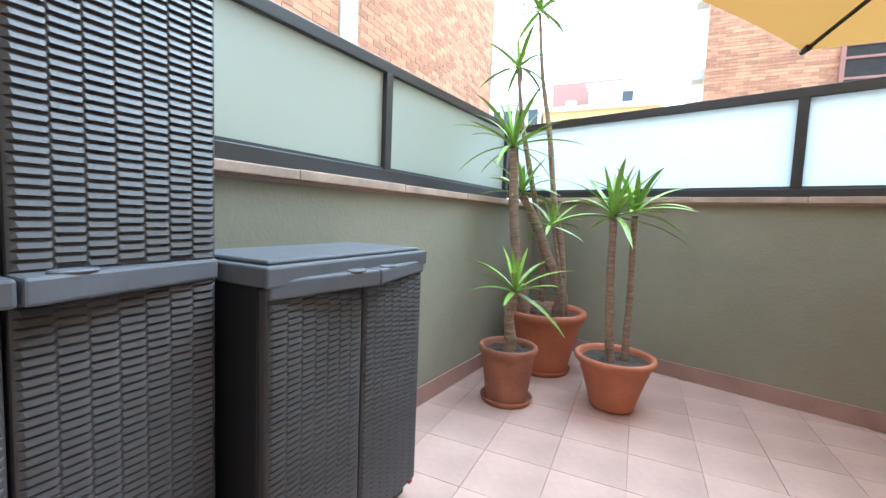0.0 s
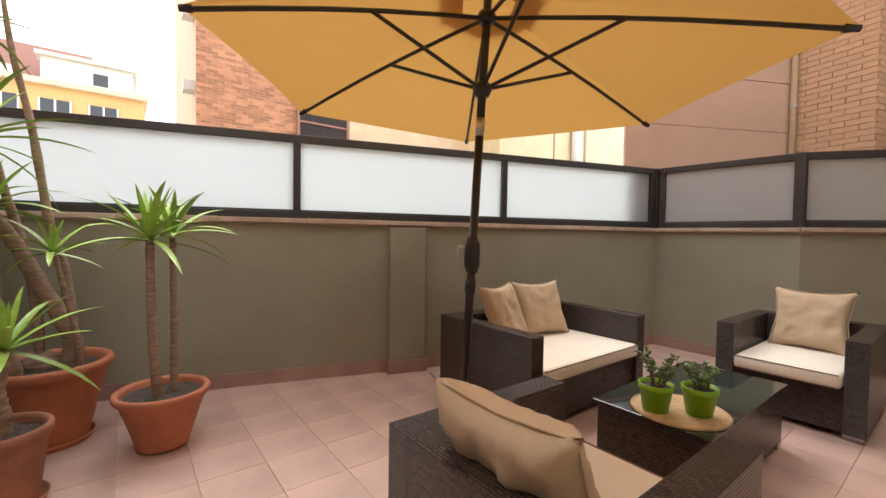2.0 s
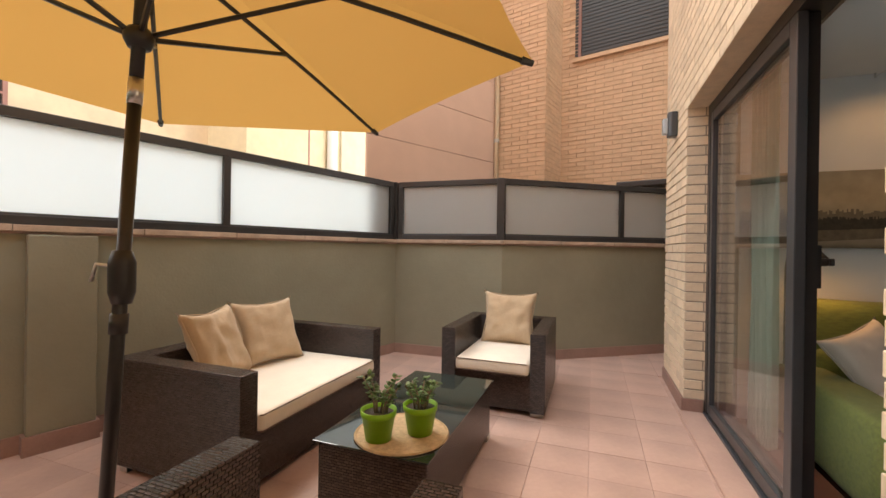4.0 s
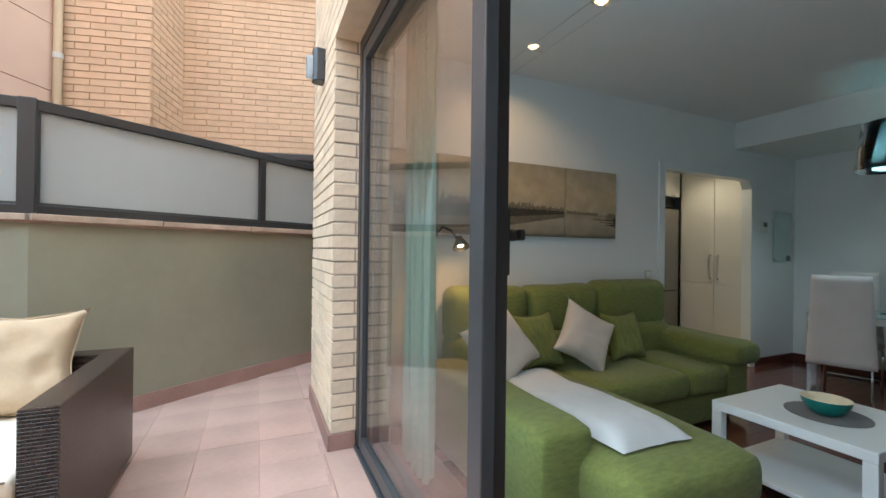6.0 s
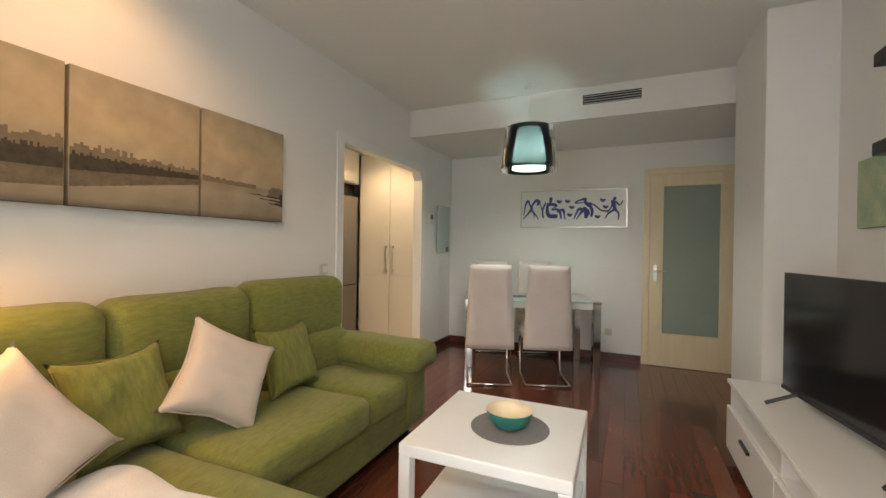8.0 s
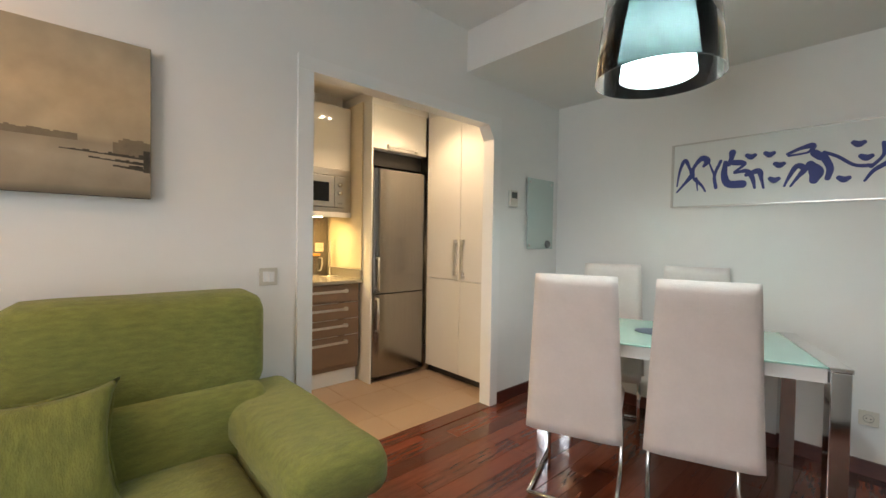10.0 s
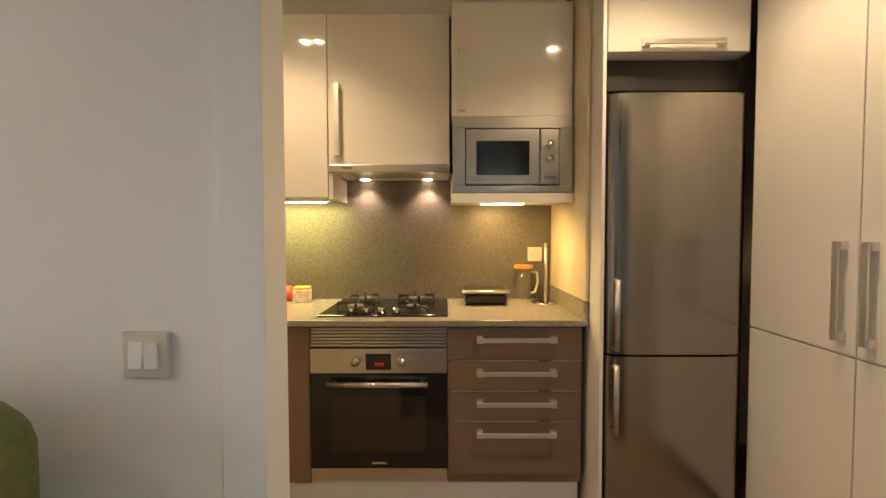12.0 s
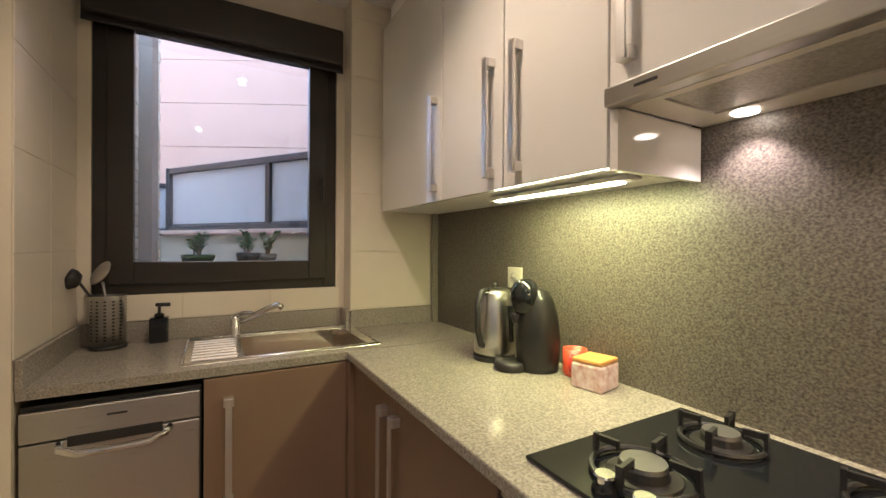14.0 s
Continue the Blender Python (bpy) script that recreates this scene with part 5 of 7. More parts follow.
part("plinth", box(1.80, 2.22, -2.90, -0.30, 0, 0.06), M["black_metal"], tu)

tv = thing("television", "flat black television on splayed feet, switched off", "television", 2.015, -2.14, 0.478, 9)
part("screen", box(-0.012, 0.012, -0.50, 0.50, 0.075, 0.68), M["black_gloss"], tv, "glossy dark screen", bevel=0.004)
part("bezel", MB().box(0.012, 0.017, -0.50, 0.50, 0.067, 0.085), M["black_metal"], tv)
part("back", box(-0.05, -0.012, -0.30, 0.30, 0.12, 0.50), M["black_metal"], tv, bevel=0.01)
for sy in (-1, 1):
    part("foot", MB().tube([(-0.11, sy * 0.40, 0.008), (0.0, sy * 0.35, 0.085), (0.13, sy * 0.40, 0.008)], 0.010, 8), M["black_metal"], tv)

for z, lab in ((1.66, "floating black-brown wall shelf with small succulents"), (2.0, "floating black-brown wall shelf near the ceiling")):
    sh = thing("wall_shelf", lab, "shelf", 1.77, -1.40, z, group="wall shelves")
    part("board", box(0.001, 0.25, -0.60, 0.60, -0.025, 0.025), M["black_wood"], sh, bevel=0.003)
for k, yy in enumerate((-1.92, -1.79)):
    su = thing("succulent", "small succulent in a white cup on the shelf", "potted plant", 1.92, yy, 1.686, group="succulents on the shelf")
    part("cup", MB().lathe([(0, 0), (0.035, 0), (0.042, 0.05), (0.038, 0.05), (0.036, 0.045), (0, 0.045)], 20), M["white_paint"], su, smooth=True)
    mb = MB()
    for i in range(26):
        mb.lathe([(0, 0), (0.007, 0.01), (0.004, 0.03), (0, 0.036)], 5, pose(0, 0, 0.045, 0, 0, i * 137.5) @ pose(0, 0, 0, 12 + 68 * (i / 26), 0, 0))
    part("leaves", mb, M["jade"], su, smooth=True)
wp = thing("wall_picture", "small green watercolour in a dark frame under the shelf", "picture", 1.772, -2.52, 1.56)
part("frame", box(0.0, 0.028, -0.15, 0.15, -0.17, 0.17), M["black_wood"], wp, "dark edge of the stretched canvas")
part("sheet", box(0.028, 0.0305, -0.149, 0.149, -0.169, 0.169), mat("green_wash", (0.50, 0.56, 0.36), 0.5, vary=0.4, scale=9, second=(0.20, 0.34, 0.20)), wp)

# ---- orchid and wicker heart ----
wh = thing("wicker_heart", "white wicker heart on a stick in a glass foot", "ornament", 2.10, -1.46, 0.478)
part("stick", MB().tube([(0, 0, 0.0), (0, 0, 0.26)], 0.006, 8).lathe([(0, 0), (0.04, 0), (0.04, 0.012), (0, 0.016)], 20), M["white_paint"], wh)
hm = MB()
for k in range(9):
    ph = k * 0.7
    pts = []
    for i in range(25):
        a = 2 * math.pi * i / 24
        s = 1 - 0.07 * (k % 3)
        pts.append((0.025 * math.sin(a * 2 + ph), 0.0052 * s * 16 * math.sin(a) ** 3 * 0.85, 0.37 + 0.0052 * s * (13 * math.cos(a) - 5 * math.cos(2 * a) - 2 * math.cos(3 * a) - math.cos(4 * a))))
    hm.tube(pts, 0.0045, 5)
tagged(part("heart", hm, M["far_white"], wh, "woven white twigs"), "woven white twigs", kind="stuff")
orc = thing("orchid", "artificial orchid with magenta and white blooms", "potted plant", 1.96, -1.42, 0.478)
part("pot", MB().lathe([(0, 0), (0.055, 0), (0.07, 0.12), (0.064, 0.12), (0.06, 0.10), (0, 0.10)], 24), M["white_paint"], orc, smooth=True)
M["magenta"] = mat("magenta_petal", (0.42, 0.03, 0.20), 0.6, vary=0.3, scale=30)
st = part("stems", MB().tube([(0, 0, 0.1), (0.02, -0.02, 0.3), (0.04, -0.12, 0.56), (0.05, -0.24, 0.60)], 0.004, 6).tube([(0, 0, 0.1), (0.0, 0.03, 0.3), (0.03, -0.06, 0.46), (0.06, -0.22, 0.46)], 0.004, 6), M["bark"], orc)
g = random.Random(4)
for i in range(11):
    f = MB()
    for k in range(5):
        f.lathe([(0, 0), (0.016, 0.012), (0.018, 0.026), (0.008, 0.040), (0, 0.043)], 8, pose(0, 0, 0, 0, 0, k * 72) @ pose(0, 0, 0, 72, 0, 0) @ Matrix.Diagonal((1, 0.15, 1, 1)))
    part("bloom", f, M["magenta"] if i % 3 else M["white_paint"], st, smooth=True, m=pose(0.05 + g.uniform(-0.03, 0.03), -0.10 - 0.02 * i * 0.8 + g.uniform(-0.02, 0.02), 0.60 - 0.012 * i + g.uniform(-0.05, 0.05), g.uniform(-60, 60), g.uniform(30, 110), 0))
fern = MB()
for i in range(40):
    a = g.uniform(0, 6.28)
    fern.tube([(0, 0, 0.11), (0.07 * math.cos(a), 0.07 * math.sin(a), 0.17 + g.uniform(-0.05, 0.06)), (0.15 * math.cos(a), 0.15 * math.sin(a), 0.10 + g.uniform(-0.05, 0.1))], [0.005, 0.012, 0.002], 4)
part("fern", fern, M["leaf"], orc, "green fern fronds")

# ---- reading lamp at the sofa's end ----
rl = thing("floor_lamp", "dark arched reading lamp glowing warm at the sofa's end", "floor lamp", 4.93, -0.14, 0)
part("base", MB().lathe([(0, 0), (0.10, 0), (0.10, 0.015), (0.02, 0.025), (0, 0.025)], 28), M["black_metal"], rl, smooth=True)
part("stand", MB().tube([(0, 0, 0.02), (0, 0, 1.25), (-0.02, -0.01, 1.38), (-0.09, -0.04, 1.45), (-0.18, -0.07, 1.42), (-0.23, -0.09, 1.36)], 0.009, 10), M["black_metal"], rl, smooth=True)
part("shade", MB().lathe([(0, 0.05), (0.02, 0.05), (0.035, 0.02), (0.06, -0.03), (0.056, -0.03), (0.03, 0.015), (0, 0.03)], 24, pose(-0.25, -0.10, 1.33, 0, 25, 0)), M["black_metal"], rl, smooth=True)
part("bulb", MB().lathe([(0, -0.02), (0.018, -0.01), (0.02, 0.01), (0, 0.025)], 14, pose(-0.25, -0.10, 1.325, 0, 25, 0)), glow("warm_bulb", (1.0, 0.72, 0.36), 25), rl, smooth=True)
lamp("reading_light", "SPOT", look((4.68, -0.24, 1.30), (4.86, -0.38, 0.80)), 4.4, (1.0, 0.50, 0.17), size=0.03, spot=radians(140))

# ---- ceiling spots ----
for sx, sy in ((4.60, -0.75), (4.0, -0.78)):
    dl = thing("downlight", "recessed ceiling spot, lit warm", "ceiling light", sx, sy, CEIL, group="ceiling spots in the room")
    part("rim", MB().lathe([(0.036, -0.001), (0.05, -0.001), (0.048, -0.006), (0.038, -0.008)], 24), M["white_paint"], dl, smooth=True)
    part("lens", MB().lathe([(0, -0.004), (0.036, -0.004), (0.036, -0.002), (0, -0.002)], 20), glow("spot_lens", (1.0, 0.55, 0.19), 2.6), dl)
    lamp("spot_light", "SPOT", look((sx, sy, CEIL - 0.02), (sx, sy, 0)), 6.2, (1.0, 0.54, 0.23), size=0.04, spot=radians(155))

cw = thing("cable_track", "two thin steel cables strung under the ceiling between the spots", "lighting cable", 0, 0, 0)
for y in (-0.70, -0.83):
    part("cable", MB().tube([(2.6, y, CEIL - 0.03), (3.8, y, CEIL - 0.032), (5.04, y, CEIL - 0.03)], 0.0018, 6), M["steel"], cw)
    for x in (2.6, 5.03):
        part("clip", MB().tube([(x, y, CEIL), (x, y, CEIL - 0.036)], 0.006, 8), M["steel"], cw)
for x in (4.60, 4.0):
    part("cross_bar", MB().tube([(x, -0.70, CEIL - 0.03), (x, -0.83, CEIL - 0.03)], 0.003, 6), M["steel"], cw)

# ---- switches, thermostat, glass board ----


M["plate_cream"] = mat("cream_plastic", (0.60, 0.57, 0.50), 0.4, vary=0.03)


def plate(name, label, x, y, z, axis, w=0.08, h=0.08, rockers=1, group=""):
    rz = {"x-": -90, "y+": 180, "y-": 0, "x+": 90}[axis]
    p = thing(name, label, "switch" if rockers else "socket", x, y, z, rz, group)
    part("plate", box(-w / 2, w / 2, -0.011, -0.0005, -h / 2, h / 2), M["plate_cream"], p, "cream plastic surround", bevel=0.003)
    if rockers:
        for k in range(rockers):
            ww = (w - 0.03) / rockers
            part("rocker", box(-w / 2 + 0.015 + k * ww, -w / 2 + 0.0135 + (k + 1) * ww, -0.017, -0.010, -0.025, 0.025, pose(0, 0, 0, 4 if k else -4, 0, 0)), M["white_paint"], p, bevel=0.002)
    else:
        part("well", MB().lathe([(0, -0.0015), (0.019, -0.0015), (0.0215, 0.002), (0.0225, 0.0)], 20, pose(0, -0.0115, 0, 90, 0, 0)), mat("socket_well", (0.35, 0.34, 0.32), 0.5), p)
        for s in (-1, 1):
            part("pin_hole", MB().lathe([(0, 0), (0.003, 0), (0.003, 0.002), (0, 0.002)], 10, pose(s * 0.009, -0.0125, 0, 90, 0, 0)), M["black_metal"], p)
    return p


plate("light_switch", "white double light switch on the wall", 5.0495, -2.46, 1.075, "x-", 0.085, 0.085, 2)
plate("wall_socket", "white wall socket above the skirting", 3.06, -4.9995, 0.32, "y+", 0.08, 0.08, 0)
plate("wall_socket", "white wall socket low beside the sofa", 5.0495, -2.50, 0.30, "x-", 0.08, 0.08, 0)
th = thing("thermostat", "white room thermostat with a small grey display", "thermostat", 5.0495, -4.345, 1.60, -90)
part("case", box(-0.045, 0.045, -0.028, 0, -0.065, 0.065), M["plate_cream"], th, bevel=0.004)
part("display", box(-0.034, 0.034, -0.030, -0.028, 0.002, 0.050), mat("lcd", (0.08, 0.09, 0.085), 0.25), th, "dark display")
gb = thing("glass_board", "greenish glass memo board held by steel studs", "memo board", 5.0495, -4.715, 1.495, -90)
part("pane", box(-0.185, 0.185, -0.022, -0.016, -0.295, 0.295), mat("board_glass", (0.50, 0.60, 0.57), 0.07, vary=0.02, coat=0.5), gb, bevel=0.001)
for sx in (-1, 1):
    for sz in (-1, 1):
        part("stud", MB().lathe([(0, 0), (0.012, 0), (0.012, 0.026), (0, 0.026)], 16, pose(sx * 0.155, 0, sz * 0.262, 90, 0, 0)), M["steel"], gb, smooth=True)
part("magnet", MB().lathe([(0, 0.0), (0.035, 0.0), (0.03, 0.016), (0, 0.018)], 12, pose(0.10, -0.022, -0.255, 90, 0, 0)), mat("grey_rubber", (0.16, 0.17, 0.18), 0.7), gb, "grey round magnet", smooth=True)

# ---- kitchen opening: white casing ----
cs = tagged(thing("trim_opening", "white painted casing round the kitchen opening", "door casing"), kind="structure")
part("jamb", MB().box(5.035, 5.14, -2.683, -2.60, 0, 2.125), M["white_paint"], cs, bevel=0.002)
part("jamb", MB().box(5.035, 5.14, -4.19, -4.105, 0, 2.125), M["white_paint"], cs, bevel=0.002)
part("head", MB().box(5.035, 5.14, -4.19, -2.60, 2.125, 2.20), M["white_paint"], cs, bevel=0.002)
part("bracket", MB().prism([(0, 0), (0.10, 0), (0, 0.06)], -0.052, 0.052, pose(5.0875, -4.105, 2.125, 0, 90, 0) @ pose(0, 0, 0)), M["white_paint"], cs)
for nm, (x0, x1, y0, y1) in {"skirt_a": (5.036, 5.05, -2.60, -0.4), "skirt_b": (5.036, 5.05, -4.99, -4.19), "skirt_c": (2.72, 5.036, -5.0, -4.986), "skirt_d": (1.77, 1.784, -2.97, 0.3)}.items():
    structure("baseboard", box(x0, x1, y0, y1, 0.0, 0.085), M["wood_skirt"], "dark red wooden skirting board", "skirting")
structure("threshold", box(5.03, 5.14, -4.105, -2.683, -0.003, 0.004), M["wood_floor"], "red wooden threshold of the kitchen opening", "threshold")

# ---- kitchen: shell ----
KX, KY = 6.80, -0.86     # back wall, window wall
KC = 2.56
structure("wall_kitchen_back", box(KX, KX + 0.2, -4.95, -0.66, -0.05, 2.9), M["wall_tile"], "cream tiled back wall of the kitchen", "wall")
structure("wall_kitchen_end", box(5.125, KX, -5.15, -4.95, -0.05, 2.9), M["white_wall"], "white end wall of the kitchen", "wall")
structure("wall_window_low", box(5.20, KX, -0.86, -0.66, -0.05, 1.10), M["wall_tile"], "cream tiled wall under the kitchen window", "wall")
structure("wall_window_high", box(5.20, KX, -0.86, -0.66, 2.30, 2.9), M["wall_tile"], "cream tiled wall over the kitchen window", "wall")
structure("wall_window_side", box(6.30, KX, -0.98, -0.66, 1.10, 2.30), M["wall_tile"], "cream tiled wall beside the kitchen window", "wall")
structure("wall_window_reveal", MB().box(6.258, 6.30, -0.86, -0.66, 1.10, 2.30).box(5.20, 5.262, -0.86, -0.66, 1.10, 2.30), M["wall_tile"], "cream tiled reveal beside the kitchen window", "wall")
structure("wall_window_pier", box(6.30, KX, -0.98, -0.86, 0.9, 1.10), M["wall_tile"], "cream tiled pier beside the kitchen window", "wall")
structure("wall_window_pier_top", box(6.30, KX, -0.98, -0.86, 2.30, KC), M["wall_tile"], "cream tiled pier over the kitchen window", "wall")
structure("wall_kitchen_left", MB().box(5.125, 5.14, -2.59, -1.46, 0, KC).box(5.125, 5.215, -1.46, -0.86, 0, KC), M["wall_tile"], "cream tiled wall beside the dishwasher", "wall")
structure("ceiling_kitchen", box(5.125, KX, -4.95, -0.86, KC, KC + 0.1), M["ceiling"], "white kitchen ceiling", "ceiling")
structure("floor_kitchen", box(5.125, KX, -4.95, -0.86, -0.06, -0.004), mat("tan_grout", (0.33, 0.24, 0.17), 0.85), "grout of the kitchen floor", "floor")
M["gloss_white"] = mat("gloss_white_front", (0.76, 0.735, 0.69), 0.10, vary=0.01, scale=2, coat=0.5)
M["taupe"] = mat("taupe_front", (0.200, 0.132, 0.088), 0.42, vary=0.05, scale=4)
M["granite"] = mat("grey_granite", (0.42, 0.385, 0.325), 0.15, vary=0.3, scale=165, second=(0.165, 0.148, 0.12), detail=6, bump=0.02)
M["splash"] = stretch(mat("granite_splashback", (0.21, 0.185, 0.16), 0.40, vary=0.4, scale=190, second=(0.028, 0.024, 0.021), detail=5, bump=0.04), 1, 0.85, 1.1)
M["sink"] = stretch(mat("sink_steel", (0.82, 0.80, 0.76), 0.26, metal=1.0, vary=0.06, scale=6), 1, 14, 1)
M["inox"] = stretch(mat("fridge_steel", (0.33, 0.31, 0.285), 0.20, metal=1.0, vary=0.05, scale=4), 20, 20, 0.6)

for stone in ("splash", "granite"):
    for node in M[stone].node_tree.nodes:
        if node.bl_idname == "ShaderNodeValToRGB":
            node.color_ramp.elements[0].position, node.color_ramp.elements[1].position = 0.49, 0.96


# ---- worktop and splashback ----
wt = thing("worktop", "speckled grey granite worktop round the corner", "worktop", 0, 0, 0)
part("slab", MB().box(6.15, 6.79, -3.665, -1.45, 0.875, 0.905), M["granite"], wt, "granite along the back wall", bevel=0.004)
SX0, SX1, SY0, SY1 = 5.66, 6.275, -1.36, -0.98
for x0, x1, y0, y1 in ((5.22, SX0, -1.45, -0.87), (SX1, 6.79, -1.45, -0.985), (SX0, SX1, -1.45, SY0), (SX0, SX1, SY1, -0.87)):
    part("slab", box(x0, x1, y0, y1, 0.875, 0.905), M["granite"], wt, "granite along the window")
part("upstand", MB().box(5.22, 6.295, -0.885, -0.862, 0.905, 0.99).box(6.298, 6.79, -1.005, -0.982, 0.905, 0.99).box(6.279, 6.298, -0.98, -0.885, 0.905, 0.99), M["granite"], wt, "granite upstand", bevel=0.002)
part("upstand", box(6.16, 6.77, -3.663, -3.643, 0.905, 0.985), M["granite"], wt, "granite upstand", bevel=0.002)
part("upstand", box(5.217, 5.235, -1.45, -0.886, 0.905, 0.99), M["granite"], wt, "granite upstand", bevel=0.002)
sb = tagged(thing("splashback", "dark granite splashback behind the hob", "splashback"), kind="structure")
part("slab", box(6.775, 6.798, -3.642, -1.01, 0.905, 1.70), M["splash"], sb)
part("edge_strip", box(6.745, 6.775, -1.03, -1.008, 0.905, 1.50), M["granite"], sb, "granite edge strip")


M["bar_steel"] = mat("bright_steel", (0.74, 0.72, 0.69), 0.42, metal=1.0, vary=0.03)


def bar(parent, p, q, out, r=0.0105):
    """A square-ended bar handle from p to q, standing out."""
    p, q, out = Vector(p), Vector(q), Vector(out)
    way = (q - p).normalized()
    mb = MB()
    side = way.cross(out.normalized())
    rot = Matrix((out.normalized(), side, way)).transposed().to_4x4()
    n = (q - p).length
    mb.box(out.length - 0.006, out.length, -r, r, 0, n, Matrix.Translation(p) @ rot)
    for s in (0.0, n - 0.028):
        mb.box(0, out.length - 0.006, -r * 1.5, r * 1.5, s, s + 0.028, Matrix.Translation(p) @ rot)
    return part("handle", mb, M["bar_steel"], parent, "brushed steel bar handle", bevel=0.0012)


# ---- base units ----
def unit(name, label, dims, mt, fronts, category="cabinet"):
    """dims: the carcass; fronts: (name, box, material, handle)."""
    c = thing(name, label, category)
    part("body", box(*dims), mt, c)
    for nm, bx, fm, hd in fronts:
        f = part(nm, box(*bx), fm, c, bevel=0.0025)
        if hd:
            bar(f, *hd)
    return c


FX = 6.175   # fronts of the back run
unit("base_cabinet", "taupe base cabinet with two doors under the worktop", (FX + 0.02, 6.77, -2.385, -1.47, 0.13, 0.872), M["taupe"],
     [("door", (FX, FX + 0.018, -1.852, -1.475, 0.135, 0.868), M["taupe"], ((FX, -1.805, 0.46), (FX, -1.805, 0.815), (-0.032, 0, 0))),
      ("door", (FX, FX + 0.018, -2.383, -1.856, 0.135, 0.868), M["taupe"], ((FX, -1.90, 0.46), (FX, -1.90, 0.815), (-0.032, 0, 0)))])
zs = [0.175, 0.43, 0.572, 0.714, 0.868]
drawers = unit("drawer_cabinet", "taupe drawer unit with four drawers and steel bars", (FX + 0.02, 6.77, -3.645, -3.02, 0.13, 0.872), M["taupe"],
     [("drawer", (FX, FX + 0.018, -3.640, -3.022, z0 + 0.002, z1 - 0.002), M["taupe"], ((FX, -3.52, z1 - 0.055), (FX, -3.155, z1 - 0.055), (-0.035, 0, 0))) for z0, z1 in zip(zs, zs[1:])])
for z in zs[1:-1]:
    for y0, y1 in ((-3.44, -3.03), (-3.638, -3.50)):
        part("edge_strip", box(FX - 0.002, FX + 0.003, y0, y1, z - 0.0035, z + 0.0005), M["bar_steel"], drawers, "bright steel edge strip")
unit("sink_cabinet", "taupe sink cabinet with one door", (5.69, 6.16, -1.43, -0.90, 0.13, 0.872), M["taupe"],
     [("door", (5.672, 6.150, -1.448, -1.430, 0.135, 0.868), M["taupe"], ((5.745, -1.448, 0.44), (5.745, -1.448, 0.80), (0, -0.032, 0)))])
structure("corner_filler", box(6.152, 6.195, -1.474, -1.432, 0.135, 0.868), M["taupe"], "taupe filler strip in the cabinets' corner", "panel")
structure("plinth", MB().box(6.22, 6.24, -3.64, -1.45, 0, 0.13).box(5.24, 6.22, -1.40, -1.38, 0, 0.13), M["white_paint"], "white plinth under the base cabinets", "plinth")
structure("panel_worktop_end", box(6.03, 6.77, -3.682, -3.667, 0, KC - 0.1), M["white_paint"], "white side panel beside the fridge", "panel")

# ---- dishwasher ----
dwr = thing("dishwasher", "stainless steel dishwasher with a scooped handle", "dishwasher")
part("body", box(5.225, 5.665, -1.43, -0.90, 0.10, 0.85), M["black_metal"], dwr)
part("door", box(5.225, 5.662, -1.448, -1.430, 0.11, 0.745), M["steel"], dwr, bevel=0.004)
part("control_panel", box(5.225, 5.662, -1.450, -1.430, 0.75, 0.838), M["steel"], dwr, bevel=0.004)
part("handle", MB().tube([(5.31, -1.45, 0.735), (5.32, -1.485, 0.73), (5.36, -1.49, 0.715), (5.53, -1.49, 0.715), (5.57, -1.485, 0.73), (5.58, -1.45, 0.735)], 0.011, 10), M["chrome"], dwr, smooth=True)
part("scoop", box(5.33, 5.56, -1.4515, -1.449, 0.725, 0.755), M["black_metal"], dwr)
part("badge", box(5.42, 5.47, -1.4512, -1.45, 0.80, 0.806), M["black_metal"], dwr, "small maker's badge")

# ---- oven ----
ov = thing("oven", "built-in stainless oven with a black glass door", "oven")
OY0, OY1 = -3.018, -2.388
part("body", box(FX + 0.02, 6.74, OY0, OY1, 0.14, 0.87), M["black_metal"], ov)
for k in range(6):
    part("vent_slat", box(FX + 0.004, FX + 0.02, OY0, OY1, 0.776 + 0.0155 * k, 0.776 + 0.0155 * k + 0.011, None), M["steel"], ov, bevel=0.003)
part("control_panel", box(FX - 0.008, FX + 0.018, OY0, OY1, 0.655, 0.770), M["steel"], ov, bevel=0.003)
part("display", box(FX - 0.0095, FX - 0.008, -2.762, -2.645, 0.672, 0.748), M["black_gloss"], ov, "black clock display")
dg = MB()
for k in range(4):
    y = -2.69 - 0.011 * k
    dg.box(FX - 0.0105, FX - 0.0095, y - 0.0015, y, 0.690, 0.703).box(FX - 0.0105, FX - 0.0095, y - 0.006, y, 0.7015, 0.703)
part("digits", dg, glow("red_digits", (0.8, 0.04, 0.02), 0.2), ov, "red clock digits")
for y in (-2.60, -2.81):
    part("knob", MB().lathe([(0, 0), (0.021, 0), (0.019, 0.022), (0, 0.024)], 20, pose(FX - 0.008, y, 0.712, 0, -90, 0)), M["steel"], ov, smooth=True)
part("door", box(FX - 0.010, FX + 0.018, OY0, OY1, 0.215, 0.650), M["black_gloss"], ov, "black glass door", bevel=0.003)
part("window", box(FX - 0.0108, FX - 0.010, -2.92, -2.49, 0.29, 0.55), mat("oven_window", (0.03, 0.026, 0.02), 0.06), ov)
part("bottom_strip", box(FX - 0.008, FX + 0.018, OY0, OY1, 0.150, 0.210), M["steel"], ov, bevel=0.002)
